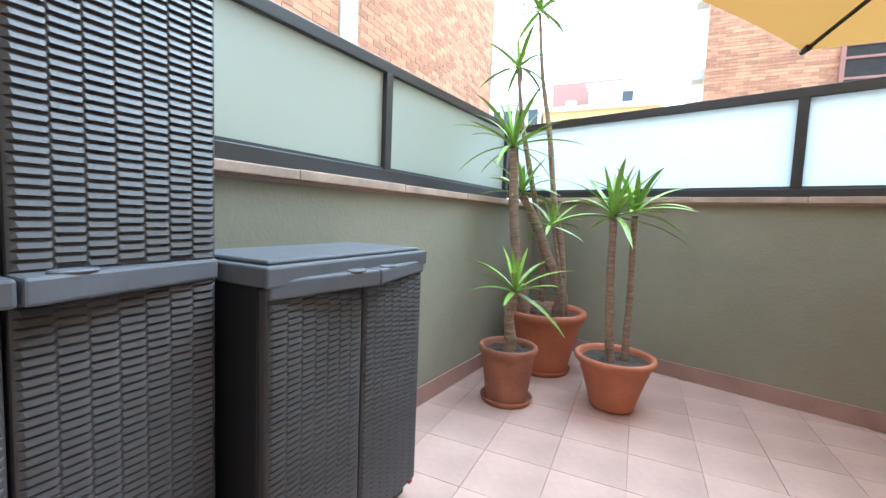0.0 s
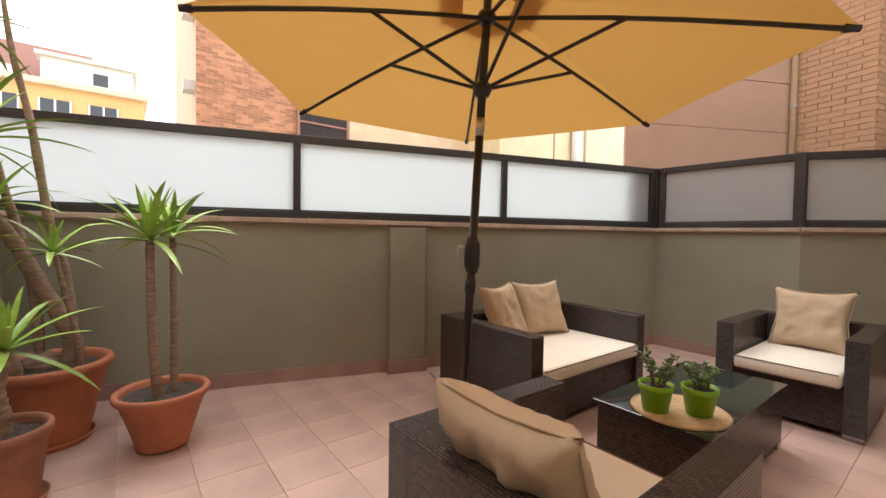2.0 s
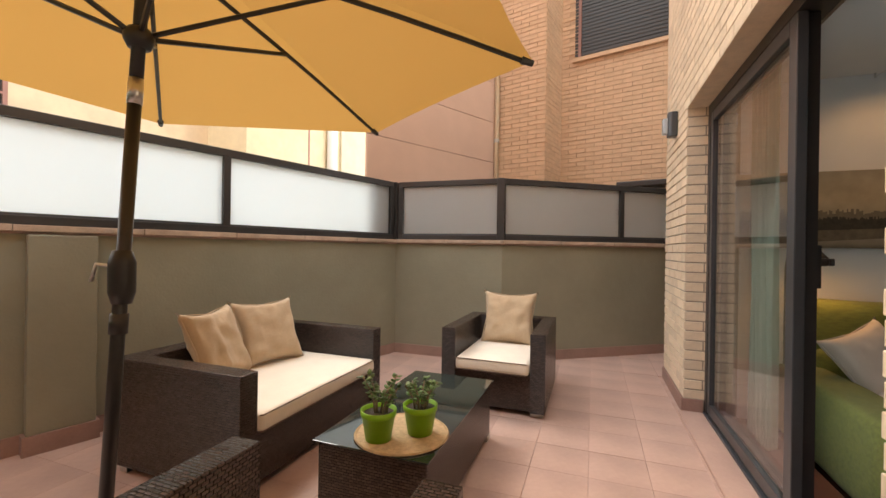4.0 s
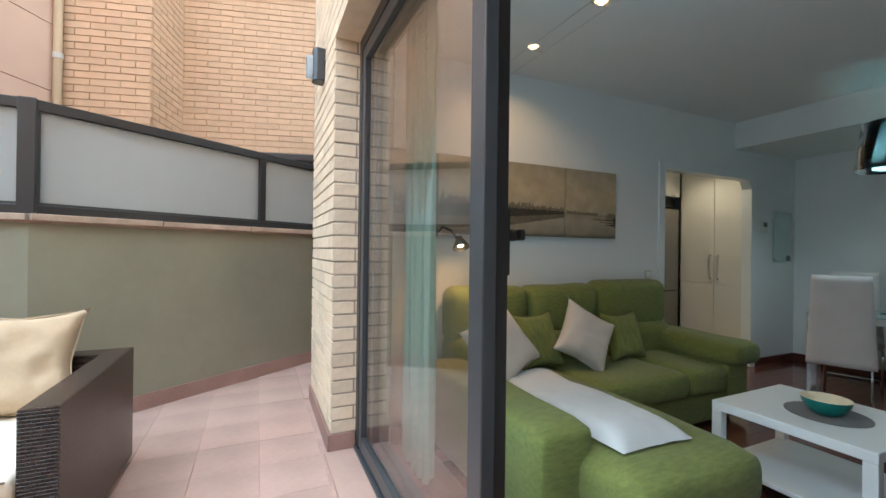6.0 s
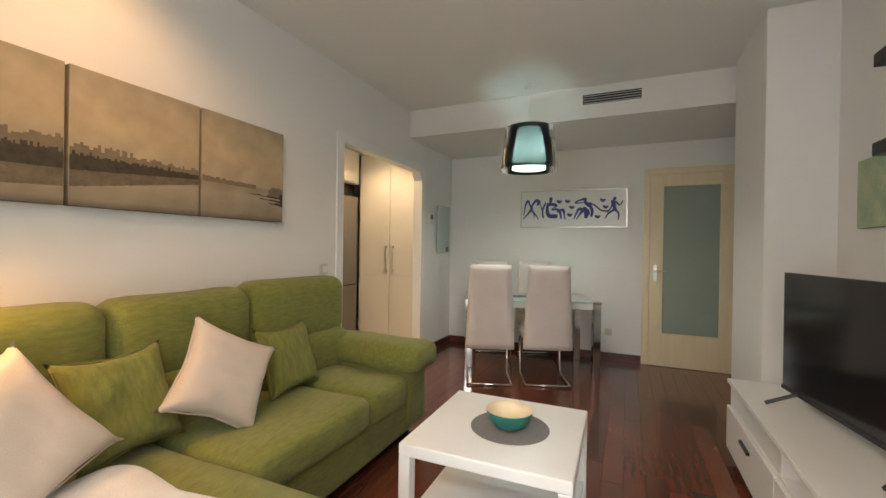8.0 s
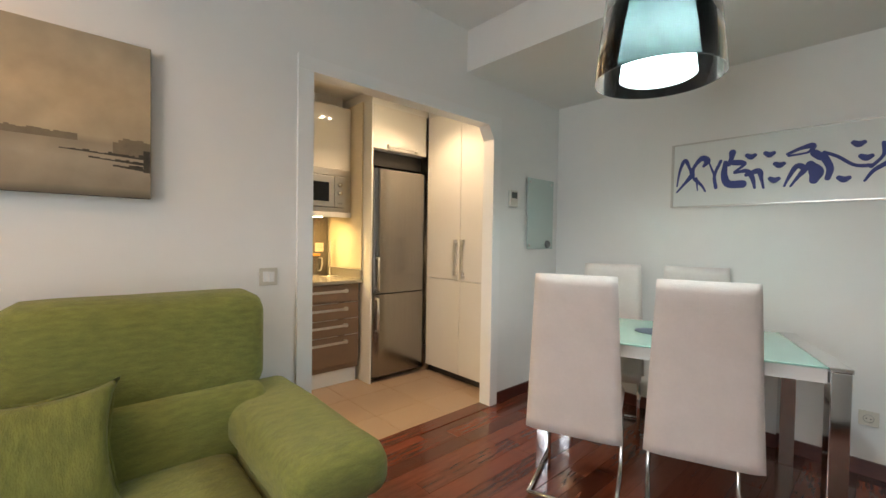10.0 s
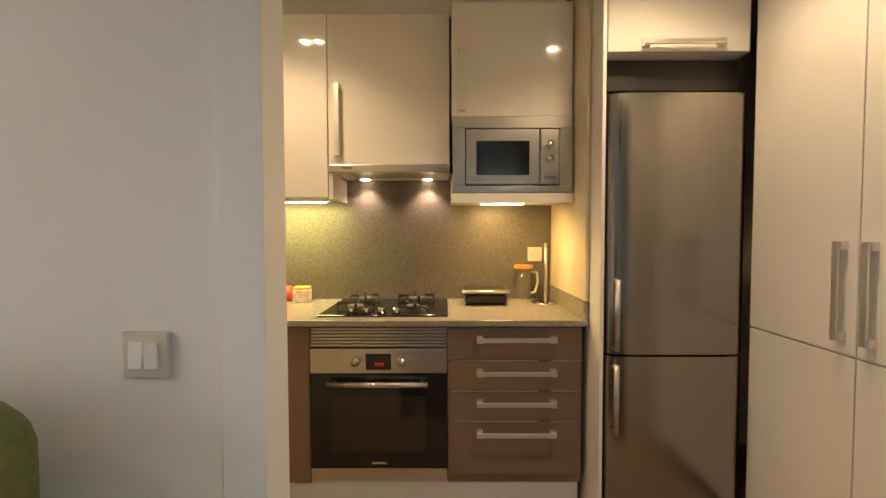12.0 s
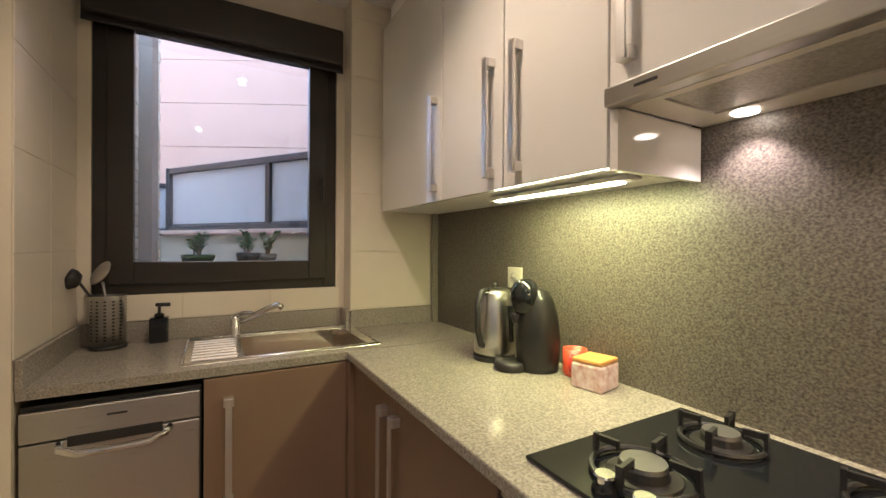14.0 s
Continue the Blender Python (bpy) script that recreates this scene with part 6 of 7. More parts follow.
part("handle", MB().tube([(FX - 0.045, -2.475, 0.615), (FX - 0.045, -2.93, 0.615)], 0.0125, 12).tube([(FX - 0.01, -2.50, 0.615), (FX - 0.045, -2.50, 0.615)], 0.009, 8).tube([(FX - 0.01, -2.905, 0.615), (FX - 0.045, -2.905, 0.615)], 0.009, 8), M["steel"], ov, smooth=True)
part("badge", box(FX - 0.0112, FX - 0.010, -2.74, -2.67, 0.232, 0.242), M["steel"], ov, "small maker's badge")

# ---- gas hob ----
hb = thing("gas_hob", "black glass gas hob with four burners", "hob", 0, 0, 0.905)
part("glass_plate", box(6.225, 6.73, -3.025, -2.405, 0.001, 0.009), M["black_gloss"], hb, bevel=0.003)
M["burner_cap"] = mat("burner_cap", (0.20, 0.195, 0.185), 0.42, metal=0.7)
M["burner_base"] = mat("burner_base", (0.055, 0.052, 0.05), 0.35, metal=0.5)
for bx, by, r in ((6.36, -2.56, 0.043), (6.61, -2.56, 0.037), (6.36, -2.85, 0.037), (6.61, -2.85, 0.048)):
    bn = part("burner", MB().lathe([(0, 0.009), (r * 1.5, 0.009), (r * 1.45, 0.013), (r * 1.02, 0.014), (r * 0.95, 0.026), (0, 0.026)], 28, pose(bx, by, 0)), M["burner_base"], hb)
    part("cap", MB().lathe([(0, 0.026), (r * 0.92, 0.026), (r * 0.95, 0.029), (r * 0.90, 0.036), (0, 0.037)], 28, pose(bx, by, 0)), M["burner_cap"], bn, "grey burner cap")
    g1 = MB().tube([(bx + r * 2.0 * math.cos(a * math.pi / 14), by + r * 2.0 * math.sin(a * math.pi / 14), 0.017) for a in range(29)], 0.0055, 6)
    for k in range(4):
        at = pose(bx, by, 0, 0, 0, 90 * k + 12)
        g1.box(r * 1.0, r * 2.1, -0.004, 0.004, 0.042, 0.054, at).box(r * 1.95, r * 2.12, -0.006, 0.006, 0.009, 0.056, at).box(r * 1.0, r * 1.1, -0.004, 0.004, 0.036, 0.048, at)
    part("grate", g1, M["black_metal"], bn, "black iron pan support")
for k in range(4):
    at = pose(6.262, -2.56 - 0.072 * k, 0)
    kn = part("knob", MB().lathe([(0, 0.009), (0.022, 0.009), (0.021, 0.016), (0.017, 0.022), (0, 0.022)], 20, at), M["black_gloss"], hb, "black knob skirt", smooth=False)
    part("knob_cap", MB().lathe([(0, 0.022), (0.0165, 0.022), (0.0185, 0.036), (0.016, 0.039), (0, 0.039)], 20, at), M["chrome"], kn, "chrome knob top", smooth=False)

# ---- sink and tap ----
sk = thing("sink", "stainless steel sink with a drainer set in the worktop", "sink", 0, 0, 0.905)
part("rim", MB().box(5.60, 5.80, -1.395, -0.955, 0.0, 0.004).box(6.262, 6.31, -1.395, -0.955, 0.0, 0.004).box(5.80, 6.262, -1.395, -1.355, 0.0, 0.004).box(5.80, 6.262, -0.995, -0.955, 0.0, 0.004), M["sink"], sk, bevel=0.002)
part("rim_edge", MB().tube([(5.605, -1.39, 0.005), (6.305, -1.39, 0.005), (6.305, -0.96, 0.005), (5.605, -0.96, 0.005), (5.605, -1.39, 0.005)], 0.0055, 8), M["sink"], sk, "rolled steel edge", smooth=True)
bowl = MB()
bowl.grid(lambda u, v: (6.031 + (0.231 - 0.03 * v ** 3) * max(-1, min(1, 1.28 * math.cos(6.2832 * u))), -1.175 + (0.18 - 0.03 * v ** 3) * max(-1, min(1, 1.28 * math.sin(6.2832 * u))), 0.002 - 0.15 * v), 48, 8)
bowl.box(5.83, 6.235, -1.33, -1.02, -0.152, -0.148)
part("bowl", bowl, M["sink"], sk, "deep steel bowl with rounded corners", smooth=False)
part("drain", MB().lathe([(0, 0.0), (0.045, 0.0), (0.04, 0.004), (0.02, 0.001), (0, 0.001)], 24, pose(6.03, -1.17, -0.148)), M["chrome"], sk, "chrome drain", smooth=True)
for k in range(8):
    part("drainer_rib", MB().tube([(5.63, -1.34 + 0.045 * k, 0.005), (5.775, -1.34 + 0.045 * k, 0.005)], 0.004, 6), M["sink"], sk)
tp = thing("tap", "chrome mixer tap behind the sink", "tap", 5.785, -0.955, 0.909)
part("body", MB().lathe([(0, 0), (0.026, 0), (0.026, 0.008), (0.021, 0.012), (0.021, 0.075), (0.015, 0.09), (0, 0.092)], 20), M["chrome"], tp, smooth=True)
part("spout", MB().tube([(0, 0, 0.06), (0.05, -0.03, 0.078), (0.12, -0.075, 0.122), (0.165, -0.10, 0.140), (0.182, -0.110, 0.128)], [0.014, 0.013, 0.012, 0.013, 0.014], 12), M["chrome"], tp, smooth=True)
part("lever", MB().tube([(0, 0, 0.09), (0.03, -0.03, 0.105), (0.065, -0.06, 0.108)], [0.012, 0.008, 0.006], 8), M["chrome"], tp, smooth=True)

# ---- wall units ----
UZ0, UZ1, UX = 1.49, 2.43, 6.455
fronts = [(-1.64, -1.008, -1.595), (-2.022, -1.644, -1.968), (-2.400, -2.026, -2.098)]
for y0, y1, hy in fronts:
    unit("wall_cabinet", "glossy white wall cabinet with a steel bar handle", (UX + 0.02, 6.795, y0, y1, UZ0 + 0.003, UZ1), M["white_paint"],
         [("door", (UX, UX + 0.018, y0, y1 - 0.003, UZ0, UZ1), M["gloss_white"], ((UX, hy, 1.527), (UX, hy, 1.895), (-0.032, 0, 0)))])
hood_cab = unit("wall_cabinet", "glossy white wall cabinet over the extractor hood", (UX + 0.02, 6.795, -3.035, -2.405, 1.664, UZ1), M["white_paint"],
                [("door", (UX, UX + 0.018, -3.035, -2.405, 1.660, UZ1), M["gloss_white"], ((UX, -2.455, 1.70), (UX, -2.455, 2.07), (-0.032, 0, 0)))])
unit("wall_cabinet", "glossy white wall cabinet over the microwave", (6.365, 6.795, -3.645, -3.045, 1.875, UZ1), M["white_paint"],
     [("door", (6.345, 6.363, -3.64, -3.047, 1.875, UZ1), M["gloss_white"], ((6.345, -3.095, 1.90), (6.345, -3.095, 2.22), (-0.025, 0, 0)))])
structure("panel_over_wall_units", box(6.50, 6.795, -3.645, -1.008, UZ1 + 0.004, KC), M["white_wall"], "white panel closing the gap over the wall cabinets", "panel")
for y0, y1 in ((-2.425, -2.405), (-3.06, -3.04)):
    structure("panel_hood", box(6.458, 6.772, y0, y1, 1.482, 1.614), M["gloss_white"], "glossy white side panel beside the extractor hood", "panel")

hd = thing("extractor_hood", "slim stainless extractor hood with two lit spots", "extractor hood", 0, 0, 0)
part("front", box(6.435, 6.475, -3.036, -2.406, 1.617, 1.657), M["steel"], hd, bevel=0.003)
# underside in a paler steel than the front: light put into its colour
part("underside", MB().box(6.475, 6.772, -3.036, -2.428, 1.627, 1.655).box(6.475, 6.50, -3.036, -2.428, 1.617, 1.627).box(6.69, 6.772, -3.036, -2.428, 1.617, 1.627).box(6.50, 6.69, -2.50, -2.428, 1.617, 1.627).box(6.50, 6.69, -3.036, -2.965, 1.617, 1.627), mat("hood_steel_lit", (0.70, 0.66, 0.60), 0.45, metal=0.35, vary=0.06), hd)
part("filter", box(6.504, 6.686, -2.961, -2.504, 1.6205, 1.6265), mat("filter_mesh", (0.42, 0.40, 0.37), 0.45, metal=0.6, vary=0.4, scale=170), hd, "wire mesh grease filter")
part("badge", box(6.4338, 6.435, -2.53, -2.48, 1.636, 1.642), M["black_metal"], hd, "small maker's badge")
for k in range(3):
    part("button", box(6.51 + 0.028 * k, 6.53 + 0.028 * k, -3.012, -2.992, 1.6145, 1.6172), M["white_paint"], hd, "small push button")
for y in (-2.545, -2.91):
    part("spot", MB().lathe([(0, 0), (0.026, 0), (0.026, 0.004), (0, 0.004)], 20, pose(6.725, y, 1.6135)), glow("hood_lens", (1.0, 0.75, 0.48), 5), hd, "lit halogen spot")
    lamp("hood_light", "SPOT", look((6.722, y, 1.606), (6.70, y, 0.9)), 2.3, (1.0, 0.72, 0.52), size=0.02, spot=radians(110))

mw = thing("microwave", "built-in stainless microwave with two dials", "microwave")
part("frame", MB().box(6.335, 6.36, -3.64, -3.05, 1.815, 1.872).box(6.335, 6.36, -3.64, -3.05, 1.50, 1.534).box(6.335, 6.36, -3.11, -3.05, 1.534, 1.815).box(6.335, 6.36, -3.64, -3.575, 1.534, 1.815), M["steel"], mw, bevel=0.002)
part("body", box(6.36, 6.78, -3.64, -3.05, 1.50, 1.87), M["black_metal"], mw)
part("door", box(6.328, 6.36, -3.475, -3.115, 1.540, 1.81), M["steel"], mw, bevel=0.004)
part("window", box(6.3265, 6.328, -3.425, -3.165, 1.586, 1.752), M["black_gloss"], mw, "black glass window")
part("control_panel", box(6.328, 6.36, -3.572, -3.479, 1.540, 1.81), M["steel"], mw, bevel=0.004)
for z in (1.735, 1.663):
    part("knob", MB().lathe([(0, 0), (0.019, 0), (0.018, 0.02), (0, 0.022)], 20, pose(6.328, -3.525, z, 0, -90, 0)), M["chrome"], mw, smooth=True)
part("button", box(6.3262, 6.328, -3.555, -3.497, 1.566, 1.581), M["chrome"], mw)
structure("shelf_microwave", MB().box(6.353, 6.78, -3.645, -3.045, 1.468, 1.497).box(6.335, 6.353, -3.645, -3.045, 1.452, 1.497), M["white_wall"], "white shelf under the microwave", "shelf")
structure("panel_wall_end", box(6.16, 6.775, -3.664, -3.648, 0.99, KC - 0.1), mat("cream_side_panel", (0.74, 0.66, 0.50), 0.25, vary=0.02), "cream side panel beside the worktop", "panel")

# ---- strip lights under the wall units ----
for y0, y1, x in ((-2.36, -1.86, 6.56), (-3.42, -3.20, 6.45)):
    z = UZ0 - 0.004 if y0 > -3 else 1.466
    sl = thing("strip_light", "lit strip light under the wall cabinets", "under-cabinet light", 0, 0, 0)
    part("housing", box(x - 0.02, x + 0.03, y0 - 0.03, y1 + 0.03, z - 0.012, z), M["white_wall"], sl, bevel=0.002)
    part("tube", box(x - 0.014, x + 0.014, y0, y1, z - 0.017, z - 0.012), glow("strip_tube", (1.0, 0.88, 0.46) if y0 > -3 else (1.0, 0.72, 0.34), 7), sl, bevel=0.003)
    lamp("strip_glow", "AREA", look((x + 0.02, (y0 + y1) / 2, z - 0.03), (x + 0.14, (y0 + y1) / 2, 0.9)), 1.8 if y0 > -3 else 1.25, (1.0, 0.86, 0.27) if y0 > -3 else (1.0, 0.62, 0.20), area=(y1 - y0, 0.03))

# ---- fridge and tall units ----
fr = thing("fridge", "tall dark stainless fridge-freezer", "fridge")
part("body", box(6.05, 6.75, -4.275, -3.70, 0.03, 1.885), M["black_metal"], fr, bevel=0.006)
for z0, z1, hz0, hz1 in ((0.05, 0.775, 0.46, 0.745), (0.785, 1.88, 0.815, 1.10)):
    fd = part("door", MB().grid(lambda u, v, z0=z0, z1=z1: (6.05 - 0.028 * (1 - (2 * u - 1) ** 8) ** 0.5, -4.275 + 0.575 * u, z0 + (z1 - z0) * v), 24, 2).box(6.046, 6.055, -4.275, -3.70, z0, z1), M["inox"], fr, "curved steel door", smooth=True)
    part("handle", MB().tube([(6.02, -3.722, hz0), (5.985, -3.722, hz0 + 0.008)], 0.010, 8).tube([(6.02, -3.722, hz1), (5.985, -3.722, hz1 - 0.008)], 0.010, 8).tube([(5.985, -3.722, hz0 - 0.005), (5.985, -3.722, hz1 + 0.005)], 0.011, 10), M["steel"], fd, smooth=True)
unit("fridge_cabinet", "glossy white cabinet over the fridge", (6.06, 6.77, -4.285, -3.69, 2.055, UZ1), M["white_paint"],
     [("door", (6.042, 6.06, -4.283, -3.692, 2.055, UZ1), M["gloss_white"], ((6.042, -4.17, 2.085), (6.042, -3.83, 2.085), (-0.03, 0, 0)))])
# solid black block, draws the shade of the open gap over the fridge
structure("fridge_recess", box(6.12, 6.77, -4.285, -3.69, 1.92, 2.05), M["black_metal"], "black block standing for the shade in the gap over the fridge", "panel")
structure("panel_over_tall", MB().box(5.24, 6.04, -4.94, -4.305, UZ1 + 0.004, KC).box(6.06, 6.77, -4.94, -3.69, UZ1 + 0.004, KC), M["white_wall"], "white panel over the tall cabinets", "panel")
TY = -4.30
unit("tall_cabinet", "glossy white tall larder cabinet with double doors", (5.24, 6.04, -4.92, TY - 0.02, 0.06, UZ1), M["white_paint"],
     [("door", (5.582, 6.03, TY - 0.018, TY, 0.905, UZ1 - 0.002), M["gloss_white"], ((5.63, TY, 0.95), (5.63, TY, 1.27), (0, 0.03, 0))),
      ("door", (5.245, 5.578, TY - 0.018, TY, 0.905, UZ1 - 0.002), M["gloss_white"], ((5.535, TY, 0.95), (5.535, TY, 1.27), (0, 0.03, 0))),
      ("door", (5.582, 6.03, TY - 0.018, TY, 0.065, 0.899), M["gloss_white"], None),
      ("door", (5.245, 5.578, TY - 0.018, TY, 0.065, 0.899), M["gloss_white"], None)])
structure("plinth_tall", box(5.24, 6.03, -4.36, -4.34, 0, 0.06), M["black_metal"], "dark plinth under the tall cabinet", "plinth")

# ---- kitchen window ----
kw = tagged(thing("window_1", "dark brown aluminium kitchen window, closed", "window"), kind="structure")
WX0, WX1, WZ0, WZ1, WY = 5.262, 6.258, 1.10, 2.30, -0.845
M["brown_alu"] = mat("brown_aluminium", (0.022, 0.018, 0.015), 0.38, vary=0.15)
part("frame", MB().box(WX0, WX0 + 0.06, WY, WY + 0.06, WZ0, WZ1).box(WX1 - 0.06, WX1, WY, WY + 0.06, WZ0, WZ1).box(WX0 + 0.06, WX1 - 0.06, WY, WY + 0.06, WZ0, WZ0 + 0.055).box(WX0 + 0.06, WX1 - 0.06, WY, WY + 0.06, WZ1 - 0.05, WZ1), M["brown_alu"], kw, bevel=0.003)
sash = part("sash", MB().box(WX0 + 0.05, 5.402, WY - 0.02, WY + 0.03, WZ0 + 0.045, WZ1 - 0.04).box(6.12, WX1 - 0.05, WY - 0.02, WY + 0.03, WZ0 + 0.045, WZ1 - 0.04).box(5.402, 6.12, WY - 0.02, WY + 0.03, WZ0 + 0.045, 1.240).box(5.402, 6.12, WY - 0.02, WY + 0.03, 2.22, WZ1 - 0.04), M["brown_alu"], kw, "opening sash", bevel=0.004)
pn = part("pane", box(5.40, 6.122, WY, WY + 0.006, 1.238, 2.222), M["view_tint"], sash)
pn.visible_shadow = False
part("handle", MB().box(6.165, 6.19, WY - 0.032, WY - 0.02, 1.60, 1.68).tube([(6.178, WY - 0.03, 1.66), (6.178, WY - 0.065, 1.66), (6.178, WY - 0.068, 1.54)], 0.008, 8), M["black_metal"], kw, "black window handle")
structure("window_sill", box(5.20, 6.30, -0.782, -0.56, 1.102, 1.165), M["cap"], "stone sill outside the kitchen window", "sill", bevel=0.004)
bd = thing("roller_blind", "dark roller blind box pulled up over the window", "blind", 0, 0, 0)
part("cassette", MB().box(5.245, 6.268, -0.955, -0.872, 2.222, 2.40), M["brown_alu"], bd, bevel=0.012)
part("cloth", box(5.24, 6.275, -0.915, -0.911, 2.205, 2.24), M["black_metal"], bd)
part("weight_bar", MB().tube([(5.24, -0.913, 2.205), (6.275, -0.913, 2.205)], 0.008, 8), M["black_metal"], bd)
M["red_glaze"] = mat("red_glaze", (0.55, 0.05, 0.03), 0.3, vary=0.08)
M["black_plastic"] = mat("satin_black_plastic", (0.014, 0.013, 0.013), 0.33, vary=0.1)
M["pot_green"] = mat("olive_pot", (0.10, 0.16, 0.05), 0.5)
M["pot_dark"] = mat("dark_pot", (0.05, 0.055, 0.06), 0.5)
small_plant(5.63, -0.60, 1.165, "jade plant in an olive pot on the window sill", M["pot_green"], 0.075, 0.10, 0.13, 5, 21, "pots on the window sill")
small_plant(5.86, -0.60, 1.165, "succulent in a dark pot on the window sill", M["pot_dark"], 0.06, 0.11, 0.14, 5, 22, "pots on the window sill")
small_plant(5.95, -0.585, 1.165, "succulent in a grey pot on the window sill", mat("grey_pot", (0.16, 0.15, 0.15), 0.5), 0.05, 0.105, 0.14, 4, 23, "pots on the window sill")

# ---- things on the worktop ----
WT = 0.9055
ke = thing("kettle", "brushed steel electric kettle with a black handle", "kettle", 6.605, -1.785, WT, 200)
ke.scale = (1, 1, 1.17)
part("base", MB().lathe([(0, 0), (0.078, 0), (0.078, 0.014), (0, 0.016)], 28), M["black_metal"], ke)
part("body", MB().lathe([(0, 0.017), (0.074, 0.017), (0.076, 0.03), (0.068, 0.14), (0.058, 0.205), (0.050, 0.215), (0.02, 0.222), (0, 0.223)], 32), M["steel"], ke, smooth=True)
part("spout", MB().tube([(-0.05, 0, 0.17), (-0.075, 0, 0.198), (-0.082, 0, 0.212)], [0.02, 0.016, 0.010], 10), M["steel"], ke, smooth=True)
part("handle", MB().tube([(0.045, 0, 0.215), (0.085, 0, 0.212), (0.108, 0, 0.18), (0.105, 0, 0.10), (0.085, 0, 0.055), (0.07, 0, 0.05)], 0.011, 10), M["black_metal"], ke, smooth=True)
part("window", box(-0.012, 0.012, 0.060, 0.0745, 0.06, 0.17), M["black_gloss"], ke, "dark level window")
part("knob", MB().lathe([(0, 0.222), (0.012, 0.222), (0.012, 0.235), (0, 0.238)], 14), M["black_metal"], ke, smooth=True)

cm = thing("coffee_machine", "rounded black capsule coffee machine", "coffee machine", 6.635, -1.965, WT, 55)
cm.scale = (0.92, 0.92, 1.1)
part("base", MB().lathe([(0, 0), (0.060, 0), (0.062, 0.006), (0.060, 0.022), (0.05, 0.027), (0, 0.025)], 28, pose(0, 0.082, 0)), M["black_metal"], cm, "round drip tray", smooth=True)
part("body", MB().lathe([(0, 0), (0.070, 0), (0.078, 0.04), (0.080, 0.10), (0.072, 0.16), (0.056, 0.21), (0.035, 0.24), (0, 0.25)], 30, pose(0, -0.015, 0) @ Matrix.Diagonal((0.82, 1, 1, 1))), M["black_plastic"], cm, "black swelling body", smooth=True)
part("head", MB().lathe([(0, -0.062), (0.030, -0.058), (0.048, -0.035), (0.054, 0.0), (0.048, 0.030), (0.030, 0.048), (0, 0.054)], 26, pose(0, 0.032, 0.222, -12, 0, 0)), M["black_gloss"], cm, "glossy rounded brewing head", smooth=True)
part("nozzle", MB().lathe([(0, -0.03), (0.014, -0.03), (0.022, 0.0), (0, 0.0)], 16, pose(0, 0.062, 0.170)), M["black_metal"], cm, smooth=True)
part("lever", MB().tube([(-0.035, 0.035, 0.255), (0, 0.07, 0.272), (0.035, 0.035, 0.255)], 0.006, 8), M["steel"], cm, "steel locking lever", smooth=True)
mg2 = thing("mug", "orange-red ceramic mug behind the coffee machine", "mug", 6.715, -2.07, WT, 30)
part("cup", MB().lathe([(0, 0), (0.034, 0), (0.037, 0.01), (0.038, 0.085), (0.035, 0.085), (0.034, 0.012), (0, 0.01)], 28), mat("orange_glaze", (0.60, 0.085, 0.035), 0.3, vary=0.08), mg2, smooth=True)
part("handle", MB().tube([(-0.036, 0, 0.07), (-0.062, 0, 0.066), (-0.066, 0, 0.04), (-0.055, 0, 0.02), (-0.036, 0, 0.018)], 0.006, 10), M["red_glaze"], mg2, "red handle", smooth=True)
bxo = thing("tea_box", "small white box with red sprinkles and an orange wooden lid", "storage box", 6.68, -2.18, WT, 12)
part("box", box(-0.052, 0.052, -0.048, 0.048, 0, 0.074), mat("sprinkled_paper", (0.80, 0.74, 0.72), 0.5, vary=0.2, scale=45, second=(0.45, 0.20, 0.16), detail=2), bxo, bevel=0.006)
part("lid", box(-0.05, 0.05, -0.046, 0.046, 0.075, 0.088), mat("bamboo", (0.62, 0.32, 0.08), 0.45, vary=0.1), bxo, "orange wooden lid", bevel=0.004)

gr = thing("sandwich_grill", "black contact grill with a steel band", "contact grill", 6.62, -3.235, WT, 0)
part("base", box(-0.09, 0.09, -0.115, 0.115, 0.012, 0.055), M["black_metal"], gr, bevel=0.010)
part("lid", box(-0.09, 0.09, -0.12, 0.12, 0.060, 0.085), M["black_metal"], gr, bevel=0.010)
part("handle", MB().tube([(-0.10, -0.13, 0.078), (-0.105, 0.0, 0.078), (-0.10, 0.13, 0.078)], 0.010, 10), M["steel"], gr, "steel grip", smooth=True)
for s in (-1, 1):
    part("foot", box(-0.08, 0.08, s * 0.10 - 0.01, s * 0.10 + 0.01, 0, 0.013), M["black_metal"], gr)

M["thin_glass"] = bpy.data.materials.new("jug_glass")
M["thin_glass"].use_nodes = True
nd, ln = M["thin_glass"].node_tree.nodes, M["thin_glass"].node_tree.links
tg, gg, mg = (nd.new("ShaderNode" + n) for n in ("BsdfTransparent", "BsdfGlossy", "MixShader"))
mg.inputs[0].default_value = 0.07
tg.inputs[0].default_value, gg.inputs["Roughness"].default_value = (0.985, 0.99, 0.985, 1), 0.02
ln.new(tg.outputs[0], mg.inputs[1]), ln.new(gg.outputs[0], mg.inputs[2]), ln.new(mg.outputs[0], nd["Material Output"].inputs[0])
jg = thing("glass_jug", "clear glass jug with an orange wooden lid", "jug", 6.70, -3.468, WT, -80)
part("body", MB().lathe([(0.045, 0.001), (0.050, 0.01), (0.048, 0.192), (0.046, 0.192), (0.046, 0.012), (0.042, 0.006)], 32), M["thin_glass"], jg, smooth=True)
part("lid", MB().lathe([(0, 0.192), (0.054, 0.192), (0.054, 0.209), (0, 0.211)], 28), mat("orange_wood", (0.62, 0.28, 0.05), 0.45, vary=0.1), jg, "orange wooden lid")
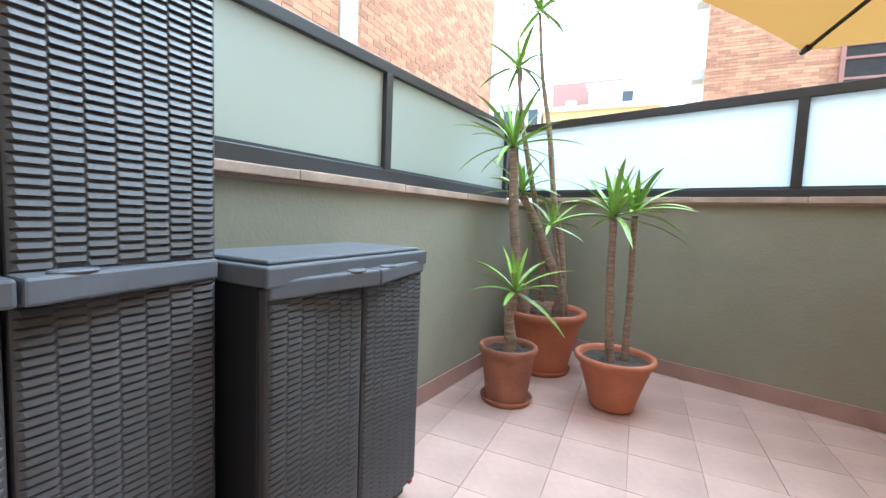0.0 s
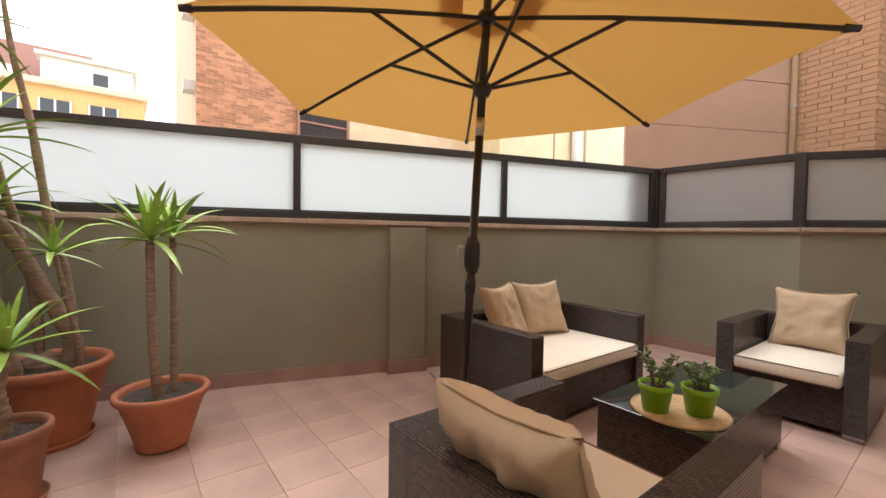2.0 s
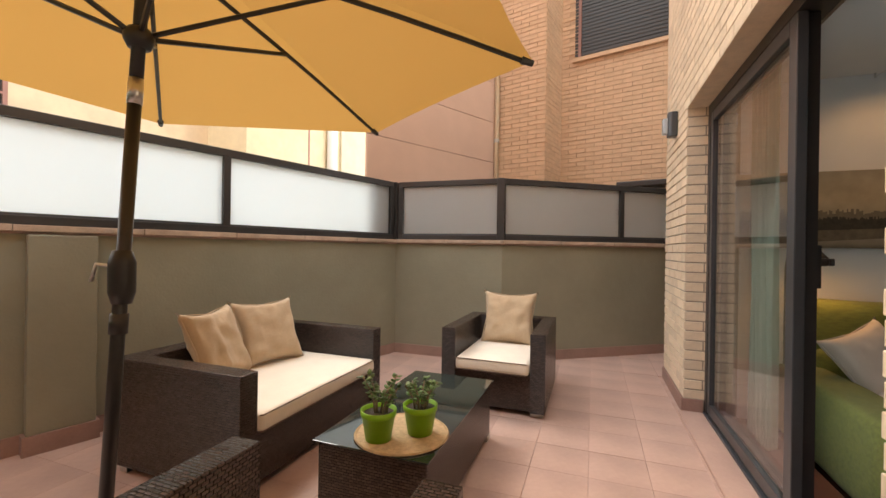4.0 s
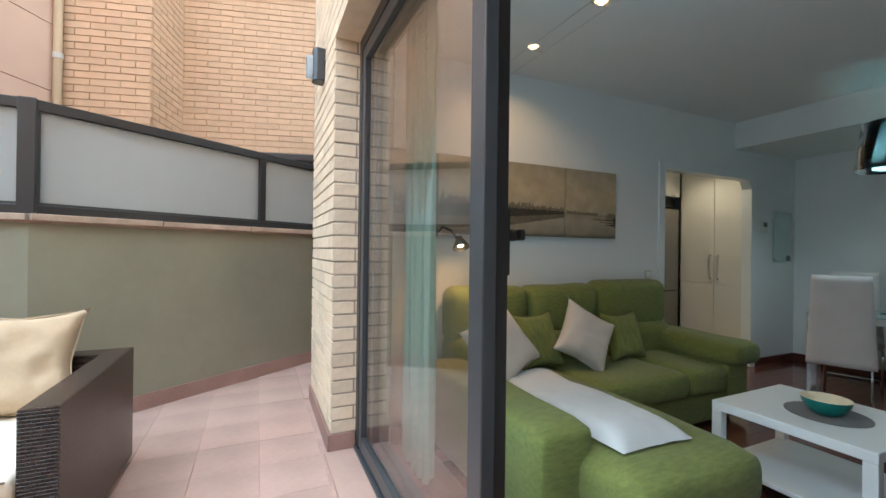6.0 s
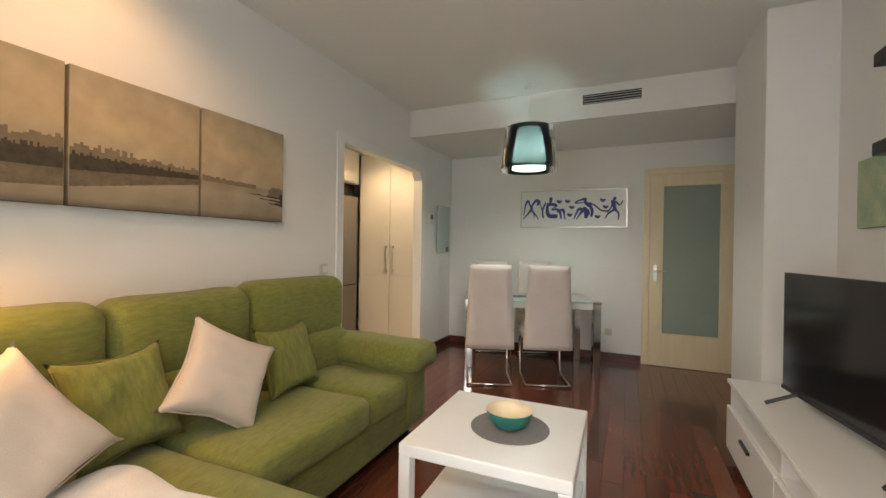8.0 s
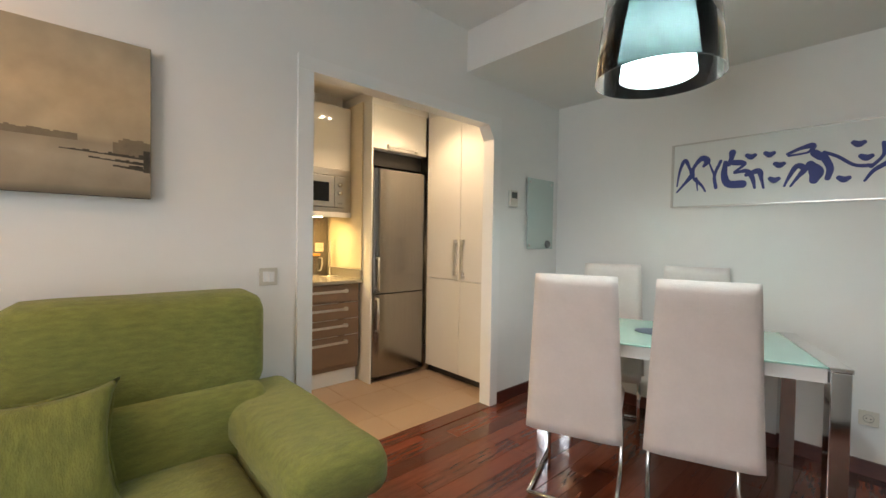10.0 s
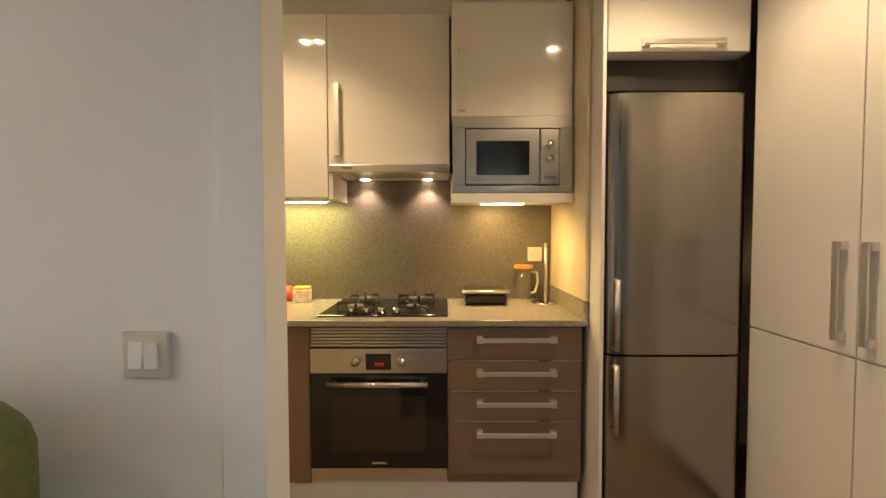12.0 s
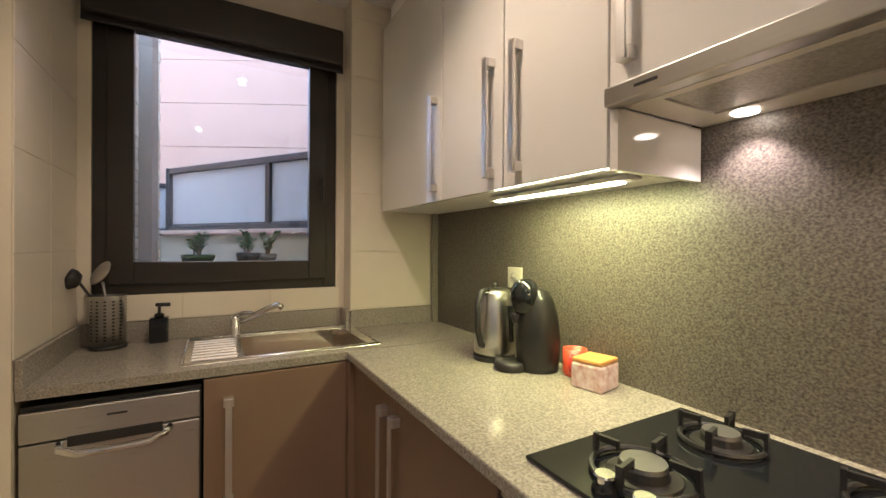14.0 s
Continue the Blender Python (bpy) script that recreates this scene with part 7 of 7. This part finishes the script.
part("handle", MB().tube([(0.047, 0, 0.170), (0.085, 0, 0.165), (0.09, 0, 0.11), (0.075, 0, 0.05), (0.049, 0, 0.045)], 0.007, 10), M["far_white"], jg, "white glass handle", smooth=True)
kr = thing("paper_roll_holder", "steel kitchen paper stand without a roll", "paper holder", 6.60, -3.575, WT)
part("base", MB().lathe([(0, 0), (0.078, 0), (0.078, 0.008), (0.07, 0.012), (0, 0.012)], 32), M["chrome"], kr, smooth=True)
part("rod", MB().tube([(0, 0, 0.01), (0, 0, 0.34)], 0.008, 10), M["steel"], kr, smooth=True)
plate("wall_socket", "white wall socket on the splashback with a plug", 6.7745, -3.55, 1.175, "x-", 0.085, 0.085, 0)
plate("wall_socket", "white wall socket on the splashback", 6.7745, -1.70, 1.19, "x-", 0.085, 0.085, 0)

cu2 = thing("utensil_holder", "perforated steel utensil holder with a skimmer and a ladle", "utensil holder", 5.335, -0.955, WT)
part("base_ring", MB().lathe([(0, 0), (0.062, 0), (0.062, 0.012), (0.057, 0.014), (0, 0.014)], 32), M["black_metal"], cu2, "black base ring", smooth=True)
part("can", MB().lathe([(0, 0.014), (0.057, 0.014), (0.057, 0.205), (0.0585, 0.208), (0.054, 0.208), (0.054, 0.018), (0, 0.018)], 32), M["steel"], cu2, smooth=True)
hm = MB()
for i in range(14):
    if i % 4 == 3:
        continue
    for j in range(12):
        hm.box(-0.0040, 0.0040, -0.0008, 0.0008, -0.0026, 0.0026, pose(0, 0, 0, 0, 0, 360 * i / 14) @ pose(0, -0.0573, 0.038 + 0.0135 * j))
part("holes", hm, M["black_metal"], cu2, "rows of square holes")
part("skimmer", MB().tube([(0.01, 0, 0.02), (-0.01, 0.01, 0.20), (-0.02, 0.012, 0.26)], 0.005, 8).lathe([(0, -0.012), (0.035, -0.008), (0.052, 0.002), (0.05, 0.004), (0.03, -0.004), (0, -0.008)], 20, pose(-0.025, 0.012, 0.295, 30, -55, 0)), M["steel"], cu2, "round steel skimmer", smooth=True)
part("ladle", MB().tube([(-0.01, 0.01, 0.02), (-0.05, -0.01, 0.20), (-0.085, -0.02, 0.265)], 0.005, 8).lathe([(0, -0.03), (0.025, -0.024), (0.038, -0.006), (0.040, 0.012), (0.037, 0.012), (0.034, -0.004), (0, -0.024)], 18, pose(-0.105, -0.025, 0.275, 0, -70, 0)), M["black_metal"], cu2, "dark ladle", smooth=True)
sp = thing("soap_dispenser", "black soap pump bottle beside the sink", "soap dispenser", 5.50, -0.93, WT)
part("bottle", MB().box(-0.033, 0.033, -0.028, 0.028, 0, 0.105).lathe([(0, 0.105), (0.02, 0.105), (0.016, 0.122), (0, 0.122)], 16), M["black_gloss"], sp, bevel=0.006)
part("pump", MB().tube([(0, 0, 0.12), (0, 0, 0.155)], 0.006, 8).tube([(-0.012, 0, 0.157), (0.038, -0.012, 0.157)], 0.008, 8), M["black_metal"], sp, smooth=True)

# ---- kitchen ceiling spots ----
for x, y, e in ((5.55, -3.74, 5.2), (5.55, -3.83, 5.2), (5.88, -2.10, 6.4), (5.88, -2.19, 6.4)):
    dl = thing("downlight", "recessed kitchen ceiling spot, lit warm", "ceiling light", x, y, KC, group="ceiling spots in the kitchen")
    part("rim", MB().lathe([(0.030, -0.001), (0.042, -0.001), (0.040, -0.006), (0.032, -0.008)], 20), M["chrome"], dl, smooth=True)
    part("lens", MB().lathe([(0, -0.004), (0.030, -0.004), (0.030, -0.002), (0, -0.002)], 18), glow("kitchen_lens", (1.0, 0.80, 0.50), 25), dl)
    lamp("kitchen_spot", "SPOT", look((x, y, KC - 0.02), (x, y, 0)), e, (1.0, 0.69, 0.40), size=0.04, spot=radians(130))

# ---- surroundings ----


def brick_face(parent, name, m, w, h, bl, bh, gap, depth, material, stuff=True, skip=None, cap=100000):
    """Bricks over a face: x across, z up, y out of the wall. Joined when stuff, else one object a brick."""
    rows = int(h / bh)
    mb = MB()
    shared = {}
    made = 0
    for r in range(rows):
        z0, z1 = r * bh + gap / 2, (r + 1) * bh - gap / 2
        x = -(bl / 2) * (r % 2)
        while x < w:
            a, b = max(0, x + gap / 2), min(w, x + bl - gap / 2)
            x += bl
            if b - a < 0.02 or (skip and skip(a, b, z0, z1)):
                continue
            if stuff:
                mb.box(a, b, -0.012, depth + 0.0015 * math.sin(made * 12.9898), z0, z1)
            else:
                key = round(b - a, 3)
                if key not in shared:
                    shared[key] = box(0, b - a, -0.012, depth, 0, z1 - z0).mesh("brick", material, bevel=0.002, segs=1)
                ob = new("brick", shared[key])
                ob.parent = parent
                ob.matrix_basis = m @ Matrix.Translation((a, 0.0012 * math.sin(made * 7.3), z0))
            made += 1
    if stuff:
        ob = part(name, mb, material, parent, m=m)
        ob["kind"] = "stuff"


def box_building(name, label, x0, x1, y0, y1, z0, z1, material):
    b = thing(name, label, "building", 0, 0, 0)
    part("wall", box(x0, x1, y0, y1, z0, z1), material, b)
    return b


# old brick house across the western court
ob1 = thing("brick_house", "old orange-red brick gable with concrete posts", "building", 0, 0, 0)
part("wall", box(-6.5, -2.6, -2.0, 11.2, -3.3, 9.0), M["old_mortar"], ob1)
brick_face(ob1, "brickwork", pose(-2.6, -2.0, 1.0, 0, 0, 90) @ Matrix.Diagonal((1, -1, 1, 1)), 13.2, 8.0, 0.29, 0.085, 0.012, 0.006, M["old_brick"])
for y in (5.58, 11.02):
    part("concrete_post", box(-2.65, -2.57, y - 0.17, y + 0.17, -3.3, 9.0), M["concrete"], ob1, "weathered concrete post", bevel=0.01)

# far houses to the north
fh = thing("far_house", "far yellow house with a white set-back storey", "building", 0, 0, 0)
part("wall", box(-5.5, 1.5, 30.0, 40.0, -5.0, 8.55), M["yellow_wall"], fh)
part("cornice", box(-5.7, 1.7, 29.7, 40.2, 8.55, 8.85), M["beige_wall"], fh, bevel=0.05)
part("upper_storey", box(-2.9, 1.05, 32.0, 39.0, 8.85, 10.6), M["far_white"], fh, "white set-back storey")
part("roof", box(-3.1, 1.25, 31.7, 39.3, 10.6, 10.8), M["concrete"], fh)
part("side_storey", box(-6.0, -0.9, 35.0, 39.0, 8.85, 12.0), M["far_brown"], fh, "brown set-back storey")
part("chimney", box(-4.6, -3.9, 33.0, 33.6, 8.85, 10.1), M["far_white"], fh)
for x in (-4.6, -2.7, -0.8):
    wi = part("window", box(x, x + 1.1, 29.95, 30.0, 6.5, 7.9), M["dark_pane"], fh)
    part("frame", MB().box(x - 0.08, x + 1.18, 29.9, 29.96, 6.4, 6.5).box(x - 0.08, x, 29.9, 29.96, 6.5, 7.9).box(x + 1.1, x + 1.18, 29.9, 29.96, 6.5, 7.9).box(x + 0.51, x + 0.59, 29.9, 29.96, 6.5, 7.9), M["far_white"], wi)
part("window", box(-0.75, -0.1, 31.96, 32.0, 9.5, 10.15), M["dark_pane"], fh)
fh2 = thing("far_house", "far white flat-roofed house with a glazed loggia", "building", 0, 0, 0)
part("wall", box(-14.0, -5.8, 30.5, 38.0, -5.0, 9.35), M["far_white"], fh2)
part("roof", box(-14.2, -5.7, 30.2, 38.2, 9.35, 9.55), M["concrete"], fh2)
for k in range(4):
    part("window", box(-9.4 + 0.9 * k, -8.75 + 0.9 * k, 30.44, 30.52, 7.9, 9.0), M["dark_pane"], fh2)

# brick block and cream house to the north-east
bb = thing("brick_block", "weathered red brick rear wall with a rusty barred window", "building", 0, 0, 0)
part("wall", box(2.0, 6.0, 13.0, 18.0, -3.3, 12.0), M["old_mortar"], bb)
brick_face(bb, "brickwork", pose(6.0, 13.0, 2.6, 0, 0, 180), 4.0, 8.0, 0.27, 0.075, 0.012, 0.010, M["old_brick"])
part("window", box(4.5, 5.9, 12.94, 12.985, 2.9, 5.15), M["dark_pane"], bb)
part("window_frame", MB().box(4.42, 4.5, 12.9, 12.96, 2.9, 5.23).box(5.9, 5.98, 12.9, 12.96, 2.9, 5.23).box(4.5, 5.9, 12.9, 12.96, 5.15, 5.23), M["far_brown"], bb, "rusty window frame")
for k in range(5):
    part("window_bar", box(4.5, 5.9, 12.90, 12.94, 3.2 + 0.42 * k, 3.25 + 0.42 * k), M["far_brown"], bb)
for z in (4.8, 6.6, 8.4):
    part("drain_stub", box(1.75, 2.02, 13.1, 13.5, z, z + 0.25), M["concrete"], bb)
bh = thing("cream_house", "cream rendered house with a white downpipe and a projecting bay", "building", 0, 0, 0)
part("wall", box(6.02, 10.9, 13.0, 16.0, -3.3, 12.0), M["beige_wall"], bh)
part("bay", box(10.85, 22.0, 11.4, 16.0, -3.3, 12.0), M["cream_stucco"], bh, "bright cream bay")
part("joint", box(13.78, 13.86, 11.385, 11.4, -3.3, 12.0), M["far_brown"], bh, "dark expansion joint")
part("lintel", box(11.9, 13.0, 11.3, 11.4, 5.6, 5.8), M["far_brown"], bh, "brown window head")
part("downpipe", MB().tube([(15.0, 11.2, -3.2), (15.0, 11.2, 12.0)], 0.2, 14), M["far_white"], bh, "white downpipe", smooth=True)
part("corner_strip", box(15.8, 17.6, 11.3, 11.4, -3.3, 12.0), M["grey_stucco"], bh, "grey-beige corner strip")

# pink panelled flank just behind the eastern corner
PA, PB = Vector((4.93, 3.62)), Vector((6.88, 2.62))
d = (PB - PA).normalized()
ang = math.degrees(math.atan2(d.y, d.x))
pk = thing("pink_building", "neighbouring flank clad in large salmon pink panels", "building", PA.x, PA.y, 0, ang)
L = (PB - PA).length
part("wall", MB().prism([(0, 0.03), (L + 0.5, 0.03), (L + 0.5, 4.0), (3.2, 4.0)] if L + 0.5 > 3.2 else [(0, 0.03), (L + 0.5, 0.03), (L + 0.5, 3.0)], -3.3, 14.0), M["ochre_mortar"], pk)
for k in range(21):
    part("panel", box(0, L, 0.0, 0.03, 2.043 + 0.573 * k + 0.003, 2.043 + 0.573 * (k + 1) - 0.003), M["pink_panel"], pk, bevel=0.002)
part("lower_panel", box(0, L, 0.0, 0.03, -3.3, 2.04), M["pink_panel"], pk)
part("downpipe", MB().tube([(L - 0.05, -0.035, -3), (L - 0.05, -0.035, 14)], 0.032, 12), M["beige_wall"], pk, "slim beige downpipe", smooth=True)
for z in (2.9, 4.7, 6.5):
    part("pipe_clip", MB().tube([(L - 0.05, -0.035, z), (L - 0.05, -0.035, z + 0.05)], 0.038, 12), M["concrete"], pk)

# ochre brick wing, square to the pink flank
d, dn = Vector((0.968, -0.25)), Vector((-0.25, -0.968))
C0 = PB + d * 0.02
C1 = C0 + dn * 0.72
C2 = C1 + d * 0.63
C3 = C2 + dn * 2.45
ow = thing("brick_wing", "ochre brick wing with a rolled-down shutter", "building", 0, 0, 0)
back = d * 5.0
part("wall", MB().prism([tuple(p) for p in (C1, C1 + d * 0.64 , C0 + d * 0.64, C0)], -3.3, 14.0).prism([tuple(p) for p in (C3, C3 + back, C0 + d * 0.63 + back, C0 + d * 0.63)], -3.3, 14.0), M["ochre_mortar"], ow)


def face_at(p, q):
    """The pose of a brick face seen from the terrace, from p to q, with its outside towards -d."""
    w = (q - p).normalized()
    return pose(p.x, p.y, 1.2, 0, 0, math.degrees(math.atan2(w.y, w.x)))


B = (0.245, 0.063, 0.010, 0.008)
brick_face(ow, "brickwork", face_at(C3, C2), 2.45, 9.0, *B, M["ochre_brick"], skip=lambda a, b, z0, z1: b > 0.45 and a < 2.20 and 2.95 < z1 and z0 < 4.7)
brick_face(ow, "brickwork", face_at(C1, C0), 0.72, 9.0, *B, M["ochre_brick"])
brick_face(ow, "brickwork", face_at(C2, C1), 0.63, 9.0, *B, M["ochre_brick"])
fm = face_at(C3, C2) @ Matrix.Translation((0, 0, -1.2))
sh = part("shutter", box(0.45, 2.20, 0.0, 0.004, 4.15, 5.9), M["black_metal"], ow, "dark roller shutter", m=fm)
for k in range(34):
    part("slat", box(0.48, 2.25, 0.004, 0.012, 4.18 + 0.05 * k, 4.218 + 0.05 * k), M["brown_alu"], sh)
part("sill", box(0.38, 2.27, -0.01, 0.06, 4.09, 4.145), M["ochre_brick"], ow, "brick sill", m=fm)
part("shutter_frame", MB().box(0.45, 0.49, -0.01, 0.03, 4.15, 5.9).box(2.16, 2.20, -0.01, 0.03, 4.15, 5.9), M["far_brown"], ow, m=fm)
part("canopy", box(0.0, 1.6, 0.0, 0.30, 2.20, 2.27), M["alu"], ow, "dark flat canopy", m=fm, bevel=0.01)

# ---- house bricks ----
H = bpy.data.objects
brick_face(H["wall_facade_east"], "brickwork", pose(5.352, FY - 0.012, TF + 0.10, 0, 0, 180), 0.892, 2.14, 0.245, 0.0713, 0.009, 0.011, M["cream_brick"], stuff=False)
brick_face(H["wall_facade_east"], "brickwork", pose(4.46 - 0.0, FY, TF + 0.10, 0, 0, 0) @ pose(0, 0, 0, 0, 0, -90) @ Matrix.Diagonal((1, -1, 1, 1)), 0.165, 2.14, 0.245, 0.0713, 0.009, 0.003, M["cream_brick"], stuff=False)
brick_face(H["wall_facade_west"], "brickwork", pose(2.25, FY - 0.012, TF + 0.10, 0, 0, 180), 1.2, 2.14, 0.245, 0.0713, 0.009, 0.011, M["cream_brick"], stuff=False)
brick_face(H["wall_facade_west"], "brickwork", pose(2.25, FY, TF + 0.10, 0, 0, -90), 0.165, 2.14, 0.245, 0.0713, 0.009, 0.003, M["cream_brick"], stuff=False)
brick_face(H["wall_facade_above"], "brickwork", pose(5.352, FY - 0.012, 2.432, 0, 0, 180), 6.0, 3.6, 0.245, 0.0713, 0.009, 0.011, M["cream_brick"], stuff=True)
brick_face(H["wall_side"], "brickwork", pose(5.255, 0.30, TF + 0.1, 0, 0, -90), 0.955, 5.6, 0.245, 0.0713, 0.009, 0.011, M["cream_brick"], stuff=True)

# ---- floor pieces ----
def pieces(parent, name, cells, z0, z1, material, bevel=0.0015):
    shared = {}
    for x0, x1, y0, y1 in cells:
        key = (round(x1 - x0, 3), round(y1 - y0, 3))
        if key not in shared:
            shared[key] = box(0, key[0], 0, key[1], z0, z1).mesh(name, material, bevel=bevel, segs=1)
        ob = new(name, shared[key])
        ob.parent = parent
        ob.matrix_basis = Matrix.Translation((x0, y0, 0.0004 * math.sin(x0 * 31 + y0 * 17)))


T = 0.30
cells = []
for i in range(-5, 26):
    for j in range(-4, 14):
        x0, y0 = 0.56 + T * (i - 1), 1.29 + T * (j - 2)
        x1, y1 = x0 + T, y0 + T
        mx, my = x0 + T / 2, y0 + T / 2
        slant_x = KINK[0] + (KINK[1] - my) * 0.70
        if my > 0.62 and my > north(mx) + 0.10 or mx < west(my) - 0.12 or my < 0.62 and (mx < 5.45 or my < -0.7) or (my < KINK[1] and mx > slant_x + 0.12) or (mx > NE[0] + 0.1 and my >= KINK[1]):
            continue
        cells.append((x0 + 0.0012, x1 - 0.0012, max(y0, FY if mx < 5.4 else -9) + 0.0012, y1 - 0.0012))
pieces(H["terrace_bed"], "tile", [c for c in cells if c[3] - c[2] > 0.03], TF - 0.012, TF, M["terrace_tile"], 0.0008)

cells = []
rr = random.Random(12)
for i in range(30):
    x0 = 1.77 + 0.11 * i
    y = -5.0 - rr.uniform(0, 0.5)
    while y < 0.10:
        n = rr.choice((0.45, 0.6, 0.75, 0.9))
        a, b = max(-5.0, y), min(0.40, y + n)
        if x0 < 5.05 and b - a > 0.02:
            cells.append((x0 + 0.0005, min(x0 + 0.11, 5.05) - 0.0005, a + 0.0005, b - 0.0005))
        y += n
pieces(H["floor"], "board", cells, -0.015, 0.0, M["wood_floor"], 0.0006)

cells = []
for i in range(5):
    for j in range(12):
        x0, y0 = 5.05 + 0.40 * i, -4.96 + 0.40 * j
        a, b, c, d2 = max(5.14, x0), min(6.80, x0 + 0.40), max(-4.95, y0), min(-0.86, y0 + 0.40)
        if b - a > 0.02 and d2 - c > 0.02:
            cells.append((a + 0.0015, b - 0.0015, c + 0.0015, d2 - 0.0015))
pieces(H["floor_kitchen"], "tile", cells, -0.012, 0.0, M["kitchen_tile"], 0.001)

# cream wall tiles round the kitchen window
for k in range(6):
    z0, z1 = 0.992 + 0.295 * k + 0.001, min(KC - 0.01, 0.992 + 0.295 * (k + 1) - 0.001)
    if z1 - z0 < 0.05:
        continue
    part("tile", box(6.302, 6.79, -0.984, -0.98, z0, z1), M["wall_tile"], H["wall_window_pier"], bevel=0.001, segs=1)
    for y0, y1 in ((-1.455, -1.162), (-1.160, -0.866)):
        part("tile", box(5.215, 5.219, y0, y1, z0, z1), M["wall_tile"], H["wall_kitchen_left"], bevel=0.001, segs=1)
for x0 in (5.222, 5.58, 5.94):
    part("tile", box(x0, min(6.278, x0 + 0.356), -0.864, -0.86, 0.992, 1.098), M["wall_tile"], H["wall_window_low"], bevel=0.001, segs=1)
